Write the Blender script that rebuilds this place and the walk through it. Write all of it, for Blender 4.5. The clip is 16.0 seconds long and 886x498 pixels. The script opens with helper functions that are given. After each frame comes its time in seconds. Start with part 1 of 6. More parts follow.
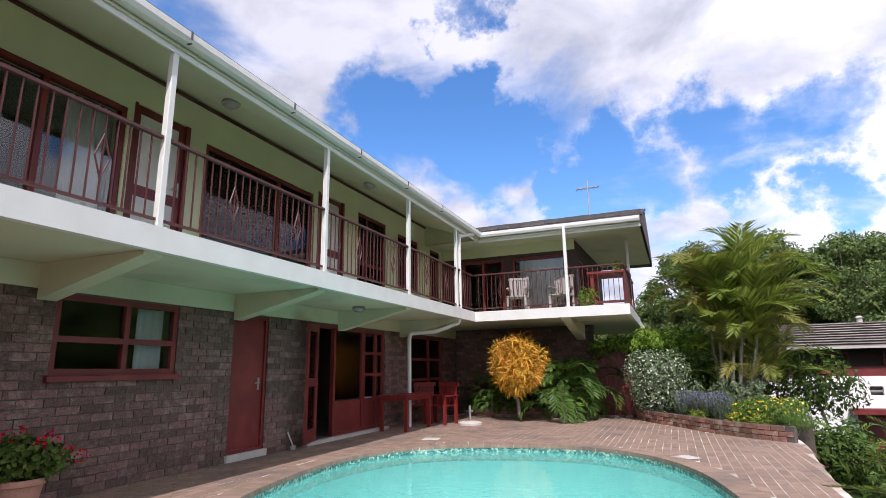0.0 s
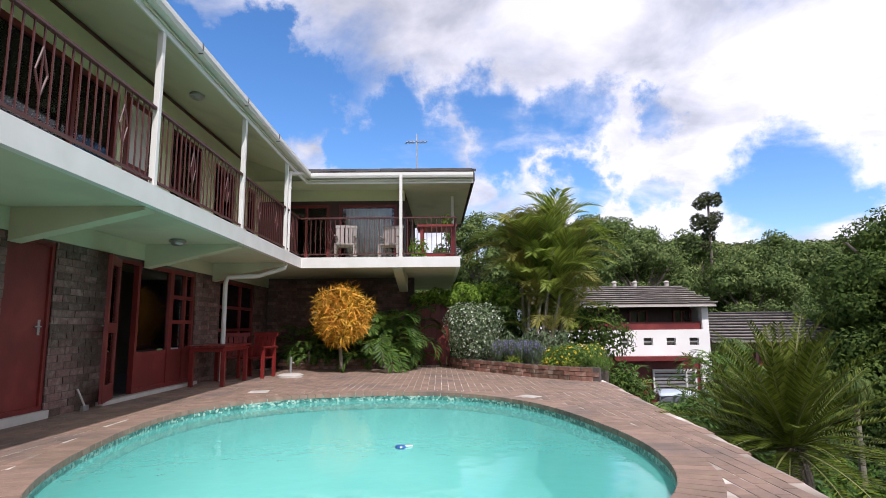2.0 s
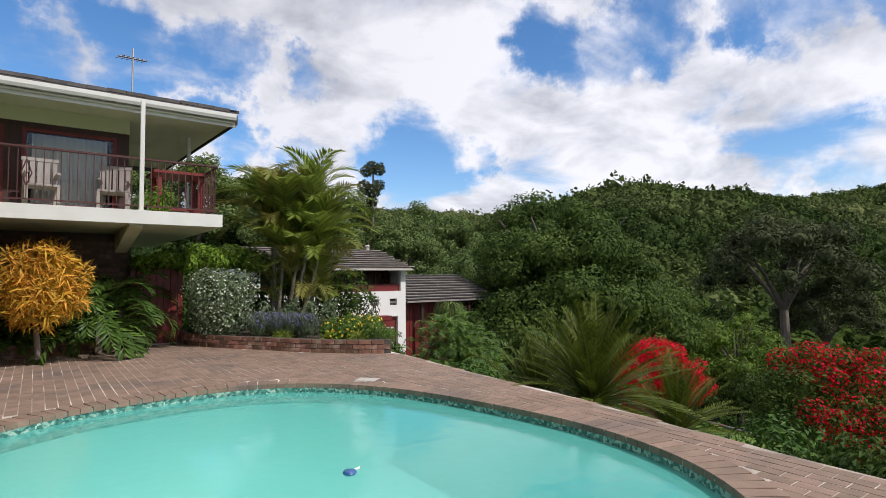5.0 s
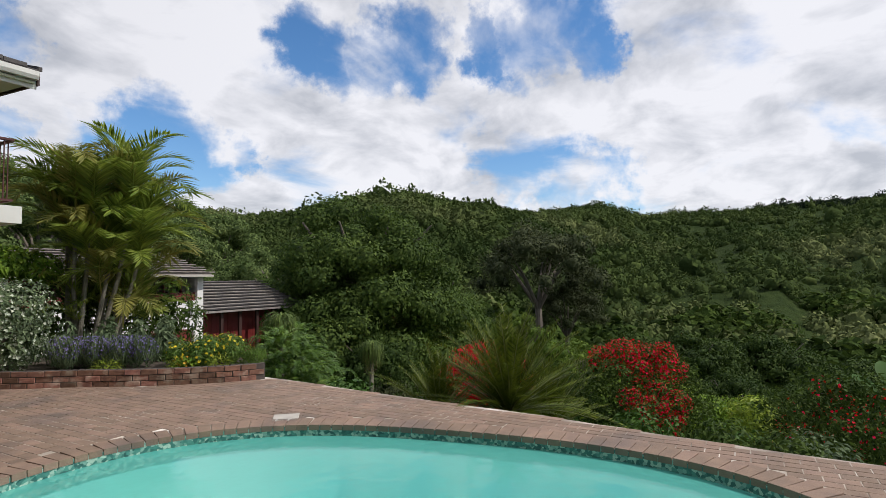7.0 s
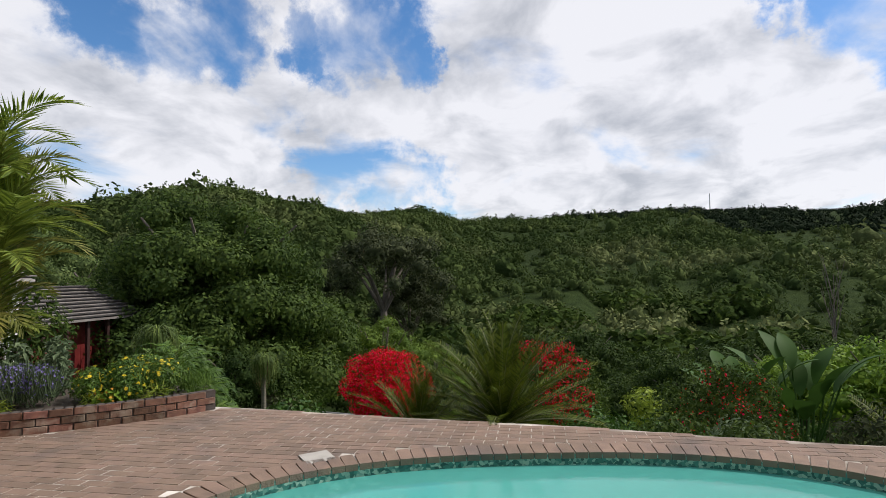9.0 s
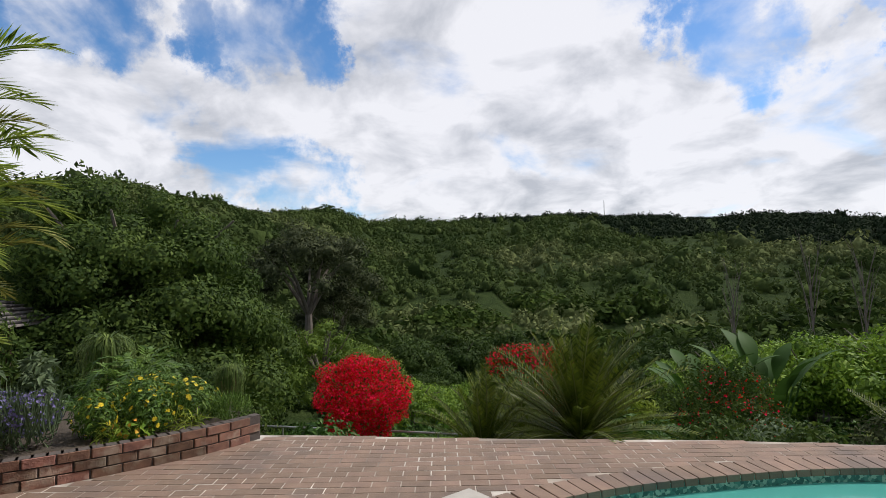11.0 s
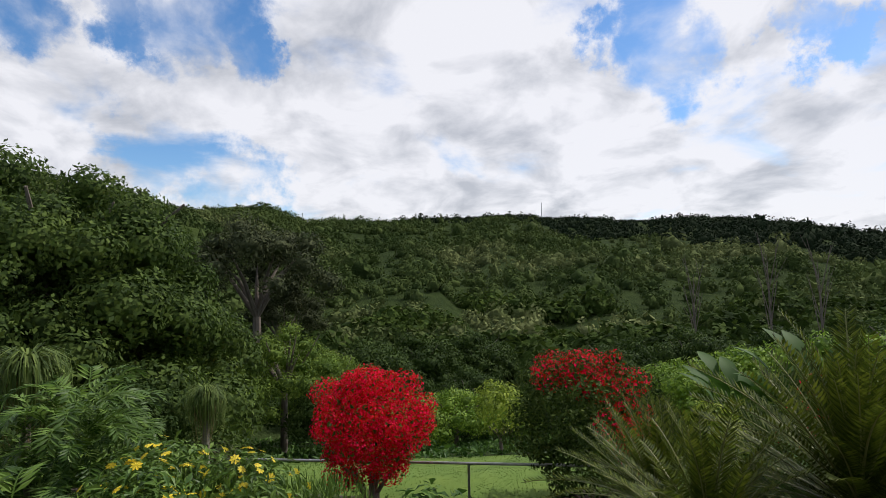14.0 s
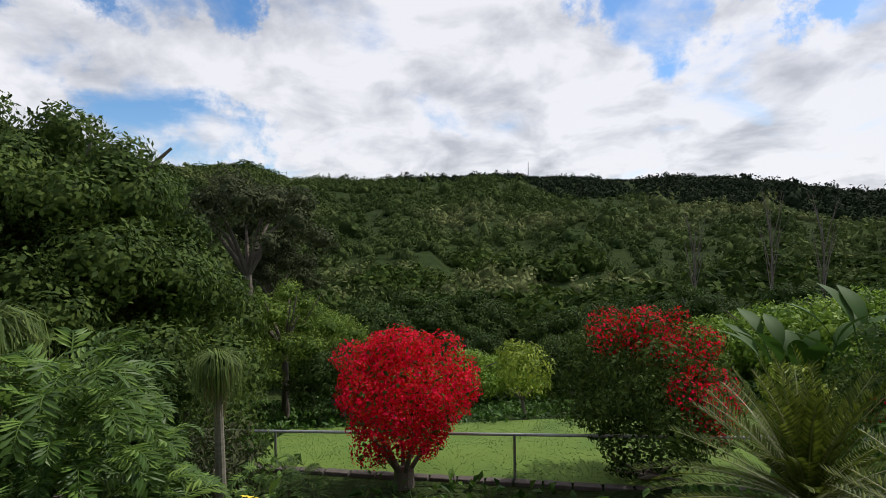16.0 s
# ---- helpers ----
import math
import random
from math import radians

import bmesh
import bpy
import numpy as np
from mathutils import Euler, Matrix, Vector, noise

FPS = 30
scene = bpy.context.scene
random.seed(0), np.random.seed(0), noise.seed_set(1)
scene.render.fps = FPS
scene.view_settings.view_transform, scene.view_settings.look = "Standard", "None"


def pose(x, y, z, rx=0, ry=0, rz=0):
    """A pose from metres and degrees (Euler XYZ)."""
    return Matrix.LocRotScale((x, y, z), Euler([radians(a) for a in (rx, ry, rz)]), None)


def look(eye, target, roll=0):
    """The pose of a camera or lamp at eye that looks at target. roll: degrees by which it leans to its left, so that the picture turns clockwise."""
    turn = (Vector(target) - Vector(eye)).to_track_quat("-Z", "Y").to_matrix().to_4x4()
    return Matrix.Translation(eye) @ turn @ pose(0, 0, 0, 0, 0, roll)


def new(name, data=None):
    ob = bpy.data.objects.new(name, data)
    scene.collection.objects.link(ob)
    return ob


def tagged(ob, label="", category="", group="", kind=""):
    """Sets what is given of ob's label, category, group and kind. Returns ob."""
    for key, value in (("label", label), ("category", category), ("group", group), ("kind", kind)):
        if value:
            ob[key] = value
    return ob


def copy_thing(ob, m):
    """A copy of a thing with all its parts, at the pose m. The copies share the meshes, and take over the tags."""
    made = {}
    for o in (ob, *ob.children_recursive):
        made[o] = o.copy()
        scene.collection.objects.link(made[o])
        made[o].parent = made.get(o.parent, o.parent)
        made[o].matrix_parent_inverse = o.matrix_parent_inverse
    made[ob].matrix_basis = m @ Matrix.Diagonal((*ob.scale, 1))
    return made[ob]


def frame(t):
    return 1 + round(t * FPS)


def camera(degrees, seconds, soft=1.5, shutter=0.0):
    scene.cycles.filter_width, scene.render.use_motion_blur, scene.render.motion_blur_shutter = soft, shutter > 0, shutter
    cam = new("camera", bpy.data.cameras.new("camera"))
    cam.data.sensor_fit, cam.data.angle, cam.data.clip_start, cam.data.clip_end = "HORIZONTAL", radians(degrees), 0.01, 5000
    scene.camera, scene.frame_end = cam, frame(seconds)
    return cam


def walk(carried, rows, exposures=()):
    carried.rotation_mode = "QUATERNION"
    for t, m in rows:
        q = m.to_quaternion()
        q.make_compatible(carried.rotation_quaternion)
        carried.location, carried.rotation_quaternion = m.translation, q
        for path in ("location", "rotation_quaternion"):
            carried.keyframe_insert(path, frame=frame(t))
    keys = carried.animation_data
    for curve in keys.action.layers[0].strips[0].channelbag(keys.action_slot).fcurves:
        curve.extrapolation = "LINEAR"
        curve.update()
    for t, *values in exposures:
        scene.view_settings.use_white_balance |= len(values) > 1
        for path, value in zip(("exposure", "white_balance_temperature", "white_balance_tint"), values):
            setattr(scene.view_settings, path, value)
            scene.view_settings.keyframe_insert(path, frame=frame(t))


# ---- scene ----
cam = camera(78.1, 16.0, soft=0.6)
METRES, EYE, TILT, LEAN, TURN = 17.1, 1.24, 0.0, 0.0, 22.3
ROWS = [
    (0.0, 0.0000, 0.0000, 0.0, 0.19, 12.44, 0.88),
    (0.5, -0.0093, 0.0097, -0.0058, -4.73, 12.4, 0.73),
    (1.0, -0.0232, 0.0193, -0.0111, -10.92, 12.17, 0.74),
    (1.5, -0.0415, 0.0351, -0.0126, -17.69, 10.3, 0.69),
    (2.0, -0.0581, 0.0503, -0.0117, -22.6, 8.04, 0.55),
    (2.5, -0.0753, 0.0659, -0.0114, -27.76, 5.82, 0.57),
    (3.0, -0.0923, 0.0835, -0.0072, -33.43, 4.07, 0.46),
    (3.5, -0.1118, 0.1030, -0.0016, -39.9, 3.29, 0.49),
    (4.0, -0.1253, 0.1281, 0.0023, -46.01, 3.04, 0.45),
    (4.5, -0.1392, 0.1567, 0.0055, -52.46, 2.99, 0.47),
    (7.0, -0.1578, 0.3202, 0.0185, -83.65, 2.99, 0.73),
    (7.5, -0.1513, 0.3574, 0.0199, -89.23, 2.95, 0.76),
    (8.0, -0.1422, 0.3931, 0.0224, -94.68, 2.94, 0.79),
    (8.5, -0.1326, 0.4292, 0.0242, -99.23, 2.91, 0.84),
    (9.0, -0.1185, 0.4614, 0.0252, -102.54, 2.9, 0.82),
    (9.5, -0.1002, 0.4921, 0.0248, -105.39, 2.91, 0.81),
    (12.0, 0.0379, 0.5928, 0.0229, -115.66, 2.9, 0.79),
    (12.5, 0.0751, 0.5996, 0.0203, -116.82, 2.87, 0.78),
    (13.0, 0.1104, 0.6028, 0.0175, -118.06, 2.89, 0.8),
    (13.5, 0.1458, 0.6051, 0.0159, -118.73, 2.93, 0.82),
    (14.0, 0.1804, 0.6060, 0.0135, -119.06, 2.96, 0.85),
    (14.5, 0.2134, 0.6072, 0.0111, -119.31, 3.03, 0.82),
    (15.0, 0.2459, 0.6089, 0.0071, -119.82, 3.05, 0.82),
    (15.5, 0.2746, 0.6083, 0.0036, -120.26, 2.28, 0.86),
    (16.0, 0.2964, 0.6128, 0.0005, -120.65, -1.28, 0.91),
]
EXPOSURES = [(0.0, 0.52, 6120, 21), (2.0, 0.38, 6150, 20), (3.5, 0.22, 6250, 17), (7.0, -0.05, 6400, 12), (9.5, -0.06, 6400, 12), (12.5, -0.06, 6400, 12), (15.0, -0.06, 6400, 12), (16.0, -0.08, 6400, 12)]
walk(cam, [(t, pose(0, 0, EYE, TILT, LEAN, TURN) @ pose(METRES * x, METRES * y, METRES * z, 90 + pitch, roll, yaw)) for t, x, y, z, yaw, pitch, roll in ROWS], EXPOSURES)

# ---------- world, sun ----------
SUN_DIR = Vector((0.30, -0.80, 1.0)).normalized()
world = bpy.data.worlds.new("world")
scene.world = world
world.use_nodes = True
wt = world.node_tree
wt.nodes.clear()


def wnode(kind, **values):
    n = wt.nodes.new(kind)
    for key, value in values.items():
        if key in n.inputs:
            n.inputs[key].default_value = value
    return n


def wmath(op, a, b=None, clamp=False):
    n = wt.nodes.new("ShaderNodeMath")
    n.operation, n.use_clamp = op, clamp
    for i, v in enumerate((a, b)):
        if v is None:
            continue
        if isinstance(v, (int, float)):
            n.inputs[i].default_value = v
        else:
            wt.links.new(v, n.inputs[i])
    return n.outputs[0]


sky = wt.nodes.new("ShaderNodeTexSky")
sky.sky_type, sky.sun_disc = "NISHITA", False
sky.sun_elevation = math.asin(SUN_DIR.z)
sky.sun_rotation = math.atan2(SUN_DIR.x, SUN_DIR.y)
sky.altitude, sky.air_density, sky.dust_density, sky.ozone_density = 300, 1.0, 0.6, 2.0
coord = wt.nodes.new("ShaderNodeTexCoord")
split = wt.nodes.new("ShaderNodeSeparateXYZ")
wt.links.new(coord.outputs["Generated"], split.inputs[0])
# clouds lie on a layer overhead: the direction is met with that layer
height = wmath("ADD", wmath("MAXIMUM", split.outputs[2], 0.0), 0.30)
joined = wt.nodes.new("ShaderNodeCombineXYZ")
wt.links.new(wmath("DIVIDE", split.outputs[0], height), joined.inputs[0])
wt.links.new(wmath("DIVIDE", split.outputs[1], height), joined.inputs[1])
CLOUD_SEED = 4.3
joined.inputs[2].default_value = CLOUD_SEED
big = wnode("ShaderNodeTexNoise", Scale=2.3, Detail=10.0, Roughness=0.55, Distortion=0.35)
wt.links.new(joined.outputs[0], big.inputs["Vector"])
# openings of blue between the clouds: azimuth from +y, elevation, width in degrees
OPENINGS = [(-28, 24, 6), (-18, 22, 6), (-20, 26, 4), (-5, 19, 6.5), (7, 20, 5), (13, 21, 4.5), (-19, 36, 3), (-10, 18, 4), (16, 14, 3.5), (34, 11, 5.5), (42, 11, 3), (47, 24.5, 4.5), (57, 23.5, 5), (51, 24, 4), (22, 20, 3), (22, 13, 3), (66, 23, 3), (71.5, 25, 5.5), (76, 23, 3), (70, 11, 5.5), (76, 9.5, 4.5), (120, 21.5, 5), (117, 23.5, 4), (131, 21, 3)]
warp = wnode("ShaderNodeTexNoise", Scale=7.0, Detail=8.0, Roughness=0.62)
wt.links.new(coord.outputs["Generated"], warp.inputs["Vector"])
centred = wt.nodes.new("ShaderNodeVectorMath")
centred.operation = "MULTIPLY_ADD"
centred.inputs[1].default_value, centred.inputs[2].default_value = (0.30, 0.30, 0.30), (-0.15, -0.15, -0.15)
wt.links.new(warp.outputs["Color"], centred.inputs[0])
warped = wt.nodes.new("ShaderNodeVectorMath")
warped.operation = "ADD"
wt.links.new(coord.outputs["Generated"], warped.inputs[0])
wt.links.new(centred.outputs[0], warped.inputs[1])
unit = wt.nodes.new("ShaderNodeVectorMath")
unit.operation = "NORMALIZE"
wt.links.new(warped.outputs[0], unit.inputs[0])
open_sum = None
for az, el, wide in OPENINGS:
    dot = wt.nodes.new("ShaderNodeVectorMath")
    dot.operation = "DOT_PRODUCT"
    wt.links.new(unit.outputs[0], dot.inputs[0])
    dot.inputs[1].default_value = (math.sin(radians(az)) * math.cos(radians(el)), math.cos(radians(az)) * math.cos(radians(el)), math.sin(radians(el)))
    soft = wnode("ShaderNodeMapRange")
    soft.interpolation_type = "SMOOTHSTEP"
    soft.inputs["From Min"].default_value, soft.inputs["From Max"].default_value = math.cos(radians(wide * 1.35)), math.cos(radians(wide * 0.25))
    wt.links.new(dot.outputs["Value"], soft.inputs["Value"])
    open_sum = soft.outputs[0] if open_sum is None else wmath("MAXIMUM", open_sum, soft.outputs[0])
cover = wnode("ShaderNodeMapRange")
cover.interpolation_type = "SMOOTHSTEP"
slope = wmath("SUBTRACT", wmath("MULTIPLY", split.outputs[0], 0.075), wmath("MULTIPLY", open_sum, 0.25))
wt.links.new(wmath("ADD", wmath("ADD", big.outputs["Fac"], slope), 0.095), cover.inputs["Value"])
cover.inputs["From Min"].default_value, cover.inputs["From Max"].default_value = 0.36, 0.61
shade = wnode("ShaderNodeTexNoise", Scale=3.6, Detail=8.0, Roughness=0.55, Distortion=0.3)
wt.links.new(joined.outputs[0], shade.inputs["Vector"])
cloud = wt.nodes.new("ShaderNodeValToRGB")
cloud.color_ramp.elements[0].position, cloud.color_ramp.elements[0].color = 0.32, (0.55, 0.57, 0.61, 1)
cloud.color_ramp.elements[1].position, cloud.color_ramp.elements[1].color = 0.55, (0.95, 0.95, 0.97, 1)
wt.links.new(shade.outputs["Fac"], cloud.inputs[0])
scaled = wt.nodes.new("ShaderNodeVectorMath")
scaled.operation = "SCALE"
scaled.inputs["Scale"].default_value = 0.15
rich = wnode("ShaderNodeHueSaturation", Saturation=1.25, Value=1.0)
wt.links.new(sky.outputs[0], rich.inputs["Color"])
wt.links.new(rich.outputs[0], scaled.inputs[0])
mixed = wt.nodes.new("ShaderNodeMix")
mixed.data_type = "RGBA"
wt.links.new(wmath("MULTIPLY", cover.outputs[0], 0.95), mixed.inputs["Factor"])
wt.links.new(scaled.outputs[0], mixed.inputs["A"])
glow = wnode("ShaderNodeMapRange")
glow.inputs["From Min"].default_value, glow.inputs["From Max"].default_value = -0.5, 0.7
glow.inputs["To Min"].default_value, glow.inputs["To Max"].default_value = 0.67, 1.0
wt.links.new(split.outputs[0], glow.inputs["Value"])
lit_cloud = wt.nodes.new("ShaderNodeVectorMath")
lit_cloud.operation = "SCALE"
wt.links.new(cloud.outputs[0], lit_cloud.inputs[0])
wt.links.new(glow.outputs[0], lit_cloud.inputs["Scale"])
wt.links.new(lit_cloud.outputs[0], mixed.inputs["B"])
backg = wt.nodes.new("ShaderNodeBackground")
wt.links.new(mixed.outputs["Result"], backg.inputs[0])
wout = wt.nodes.new("ShaderNodeOutputWorld")
wt.links.new(backg.outputs[0], wout.inputs[0])

sun = new("sun", bpy.data.lights.new("sun", "SUN"))
sun.data.energy, sun.data.angle, sun.data.color = 3.5, radians(0.6), (1.0, 0.95, 0.88)
sun.matrix_world = look(SUN_DIR * 60, (0, 0, 0))


# ---------- materials ----------
def mat(name, c1, c2=None, scale=6.0, rough=0.7, bump=0.0, bump_scale=None, metal=0.0, spread=0.0, spots=None, spot_scale=2.0, leaf=0.0, spec=0.5, stretch=None, by_object=False, depth=0.02):
    """A surface of two colours in cloudy noise, with a second larger scale of stains, relief and per-piece variation."""
    m = bpy.data.materials.new(name)
    m.use_nodes = True
    nt = m.node_tree
    bsdf = nt.nodes["Principled BSDF"]
    bsdf.inputs["Roughness"].default_value = rough
    bsdf.inputs["Metallic"].default_value = metal
    bsdf.inputs["Specular IOR Level"].default_value = spec
    geo = nt.nodes.new("ShaderNodeNewGeometry")
    vec = geo.outputs["Position"]
    if stretch:
        mp = nt.nodes.new("ShaderNodeMapping")
        mp.inputs["Scale"].default_value = stretch
        nt.links.new(vec, mp.inputs[0])
        vec = mp.outputs[0]
    n1 = nt.nodes.new("ShaderNodeTexNoise")
    n1.inputs["Scale"].default_value, n1.inputs["Detail"].default_value = scale, 6
    nt.links.new(vec, n1.inputs["Vector"])
    ramp = nt.nodes.new("ShaderNodeMapRange")
    ramp.inputs["From Min"].default_value, ramp.inputs["From Max"].default_value = 0.3, 0.7
    nt.links.new(n1.outputs["Fac"], ramp.inputs["Value"])
    mix = nt.nodes.new("ShaderNodeMix")
    mix.data_type = "RGBA"
    mix.inputs["A"].default_value = (*c1, 1)
    mix.inputs["B"].default_value = (*(c2 or c1), 1)
    nt.links.new(ramp.outputs[0], mix.inputs["Factor"])
    col = mix.outputs["Result"]
    if spots:
        n2 = nt.nodes.new("ShaderNodeTexNoise")
        n2.inputs["Scale"].default_value, n2.inputs["Detail"].default_value = spot_scale, 5
        nt.links.new(vec, n2.inputs["Vector"])
        r2 = nt.nodes.new("ShaderNodeMapRange")
        r2.inputs["From Min"].default_value, r2.inputs["From Max"].default_value = 0.52, 0.68
        nt.links.new(n2.outputs["Fac"], r2.inputs["Value"])
        mx = nt.nodes.new("ShaderNodeMix")
        mx.data_type = "RGBA"
        nt.links.new(r2.outputs[0], mx.inputs["Factor"])
        nt.links.new(col, mx.inputs["A"])
        mx.inputs["B"].default_value = (*spots, 1)
        col = mx.outputs["Result"]
    if spread:
        if by_object:
            rnd = nt.nodes.new("ShaderNodeObjectInfo").outputs["Random"]
        else:
            rnd = geo.outputs["Random Per Island"]
        hsv = nt.nodes.new("ShaderNodeHueSaturation")
        mr = nt.nodes.new("ShaderNodeMapRange")
        mr.inputs["To Min"].default_value, mr.inputs["To Max"].default_value = 1 - spread, 1 + spread
        nt.links.new(rnd, mr.inputs["Value"])
        nt.links.new(mr.outputs[0], hsv.inputs["Value"])
        mh = nt.nodes.new("ShaderNodeMapRange")
        mh.inputs["To Min"].default_value, mh.inputs["To Max"].default_value = 0.5 + 0.03 * spread, 0.5 - 0.03 * spread
        nt.links.new(rnd, mh.inputs["Value"])
        nt.links.new(mh.outputs[0], hsv.inputs["Hue"])
        nt.links.new(col, hsv.inputs["Color"])
        col = hsv.outputs[0]
    nt.links.new(col, bsdf.inputs["Base Color"])
    if bump:
        n3 = nt.nodes.new("ShaderNodeTexNoise")
        n3.inputs["Scale"].default_value, n3.inputs["Detail"].default_value = bump_scale or scale * 6, 5
        nt.links.new(vec, n3.inputs["Vector"])
        bp = nt.nodes.new("ShaderNodeBump")
        bp.inputs["Strength"].default_value, bp.inputs["Distance"].default_value = bump, depth
        nt.links.new(n3.outputs["Fac"], bp.inputs["Height"])
        nt.links.new(bp.outputs[0], bsdf.inputs["Normal"])
    if leaf:
        tr = nt.nodes.new("ShaderNodeBsdfTranslucent")
        nt.links.new(col, tr.inputs[0])
        ms = nt.nodes.new("ShaderNodeMixShader")
        ms.inputs[0].default_value = leaf
        nt.links.new(bsdf.outputs[0], ms.inputs[1])
        nt.links.new(tr.outputs[0], ms.inputs[2])
        nt.links.new(ms.outputs[0], nt.nodes["Material Output"].inputs[0])
    return m


M_PLASTER = mat("cream plaster", (0.60, 0.63, 0.40), (0.54, 0.57, 0.36), 1.5, 0.85, 0.15, 60, spots=(0.55, 0.55, 0.42), spot_scale=0.8)
M_GREEN = mat("pale green soffit paint", (0.545, 0.555, 0.39), (0.495, 0.51, 0.35), 1.2, 0.7, 0.1, 50, spots=(0.44, 0.445, 0.31), spot_scale=1.1)
M_WHITE = mat("white gloss paint", (0.68, 0.68, 0.64), (0.60, 0.60, 0.55), 2.5, 0.45, 0.05, 40)
M_WHITEWALL = mat("white painted wall", (0.80, 0.79, 0.76), (0.70, 0.69, 0.66), 0.9, 0.85, 0.1, 30)
M_RED = mat("oxblood red paint", (0.155, 0.016, 0.014), (0.115, 0.012, 0.011), 3.0, 0.5, 0.08, 40, spots=(0.19, 0.028, 0.022))
M_RAIL = mat("brown red railing paint", (0.082, 0.019, 0.016), (0.056, 0.013, 0.011), 8.0, 0.5)
M_REDFURN = mat("red painted timber", (0.20, 0.018, 0.015), (0.15, 0.013, 0.011), 5.0, 0.45, 0.1, 60)
M_TIMBER = mat("dark stained timber cladding", (0.055, 0.022, 0.017), (0.035, 0.015, 0.012), 4.0, 0.6, 0.2, 40, stretch=(6, 6, 0.5))
M_BRICK = mat("dark brown face brick", (0.180, 0.108, 0.085), (0.112, 0.068, 0.056), 18, 0.9, 0.9, 55, spread=0.4, spots=(0.20, 0.145, 0.122), spot_scale=11)
M_BRICKOB = mat("dark brown face brick single", (0.180, 0.108, 0.085), (0.112, 0.068, 0.056), 18, 0.9, 0.9, 55, spread=0.4, spots=(0.20, 0.145, 0.122), spot_scale=11, by_object=True)
M_MORTAR = mat("grey wall mortar", (0.115, 0.095, 0.083), (0.085, 0.07, 0.062), 10, 0.95, 0.5, 80)
M_PAVER = mat("worn brown brick paver", (0.275, 0.185, 0.132), (0.195, 0.132, 0.098), 5, 0.8, 0.35, 60, spread=0.15, spots=(0.155, 0.115, 0.095), spot_scale=1.1)
M_PAVEROB = mat("worn brown brick paver single", (0.275, 0.185, 0.132), (0.195, 0.132, 0.098), 5, 0.8, 0.35, 60, spread=0.15, spots=(0.155, 0.115, 0.095), spot_scale=1.1, by_object=True)
M_JOINT = mat("lime stained paving joint", (0.15, 0.115, 0.09), (0.56, 0.49, 0.41), 1.6, 0.95, 0.3, 60, spots=(0.78, 0.73, 0.66), spot_scale=1.3)
M_BEDBRICK = mat("red brown planter brick", (0.32, 0.165, 0.11), (0.17, 0.088, 0.064), 9, 0.9, 0.5, 70, spread=0.45, spots=(0.42, 0.33, 0.25), spot_scale=5, by_object=True)
M_SOIL = mat("dark garden soil", (0.05, 0.038, 0.028), (0.09, 0.07, 0.05), 8, 1.0, 0.8, 30)
M_TILE = mat("dark roof tile", (0.055, 0.05, 0.05), (0.10, 0.09, 0.085), 3, 0.8, 0.4, 20, spread=0.25)
M_TILEGREY = mat("weathered grey roof shingle", (0.24, 0.21, 0.19), (0.33, 0.30, 0.275), 1.5, 0.9, 0.4, 20, spread=0.2, spots=(0.19, 0.17, 0.155))
# dark colour stands for the shade inside rooms and vents
M_SHADED = mat("plaster darkened to stand for shade", (0.10, 0.085, 0.075), (0.07, 0.06, 0.055), 2, 0.9)
M_CURTAIN = mat("white curtain cloth", (0.80, 0.79, 0.76), (0.72, 0.71, 0.69), 4, 0.95, leaf=0.2)
M_METAL = mat("grey weathered metal", (0.45, 0.45, 0.44), (0.35, 0.35, 0.34), 12, 0.45, metal=0.8)
M_CONC = mat("pale concrete", (0.50, 0.47, 0.42), (0.40, 0.37, 0.33), 7, 0.9, 0.3, 60)
M_POT = mat("terracotta clay", (0.36, 0.20, 0.14), (0.30, 0.165, 0.12), 9, 0.9, 0.2, 60)
M_BARK = mat("grey brown bark", (0.12, 0.095, 0.075), (0.20, 0.17, 0.14), 9, 0.95, 0.8, 25, stretch=(1, 1, 0.25))
M_PALMBARK = mat("ringed palm stem", (0.23, 0.21, 0.16), (0.15, 0.14, 0.10), 12, 0.9, 0.5, 30, stretch=(0.3, 0.3, 2.0))
M_LAWN = mat("mown lawn", (0.085, 0.155, 0.014), (0.12, 0.19, 0.022), 1.2, 0.95, 0.25, 120, spots=(0.07, 0.13, 0.012), spot_scale=0.5)
M_EARTH = mat("bushy valley ground", (0.018, 0.032, 0.009), (0.042, 0.062, 0.018), 0.4, 1.0, 1.0, 3, depth=0.4, spec=0.05)
M_BLUE = mat("blue plastic", (0.04, 0.13, 0.32), (0.03, 0.10, 0.28), 6, 0.35)


def foliage(name, c1, c2, spread=0.5, rough=0.5, leaf=0.3, scale=0.8):
    return mat(name, c1, c2, scale, rough, spread=spread, leaf=leaf, spec=0.2)


F_CYCAD = mat("cycad leaf green", (0.062, 0.094, 0.009), (0.112, 0.145, 0.018), 1.6, 0.5, spread=0.5, leaf=0.28, spec=0.14)
F_RACHIS = mat("pale cycad leaf stalk", (0.15, 0.17, 0.05), (0.19, 0.19, 0.07), 4, 0.5, spec=0.3)
F_PALM = foliage("palm leaf green", (0.18, 0.265, 0.036), (0.28, 0.335, 0.065), 0.45, 0.5, 0.42)
F_PALMYEL = foliage("yellowing palm leaf", (0.30, 0.27, 0.06), (0.22, 0.24, 0.06), 0.3, 0.5, 0.35)
F_CROTON = foliage("golden croton leaf", (0.68, 0.43, 0.05), (0.50, 0.24, 0.035), 0.5, 0.45, 0.3, 2.0)
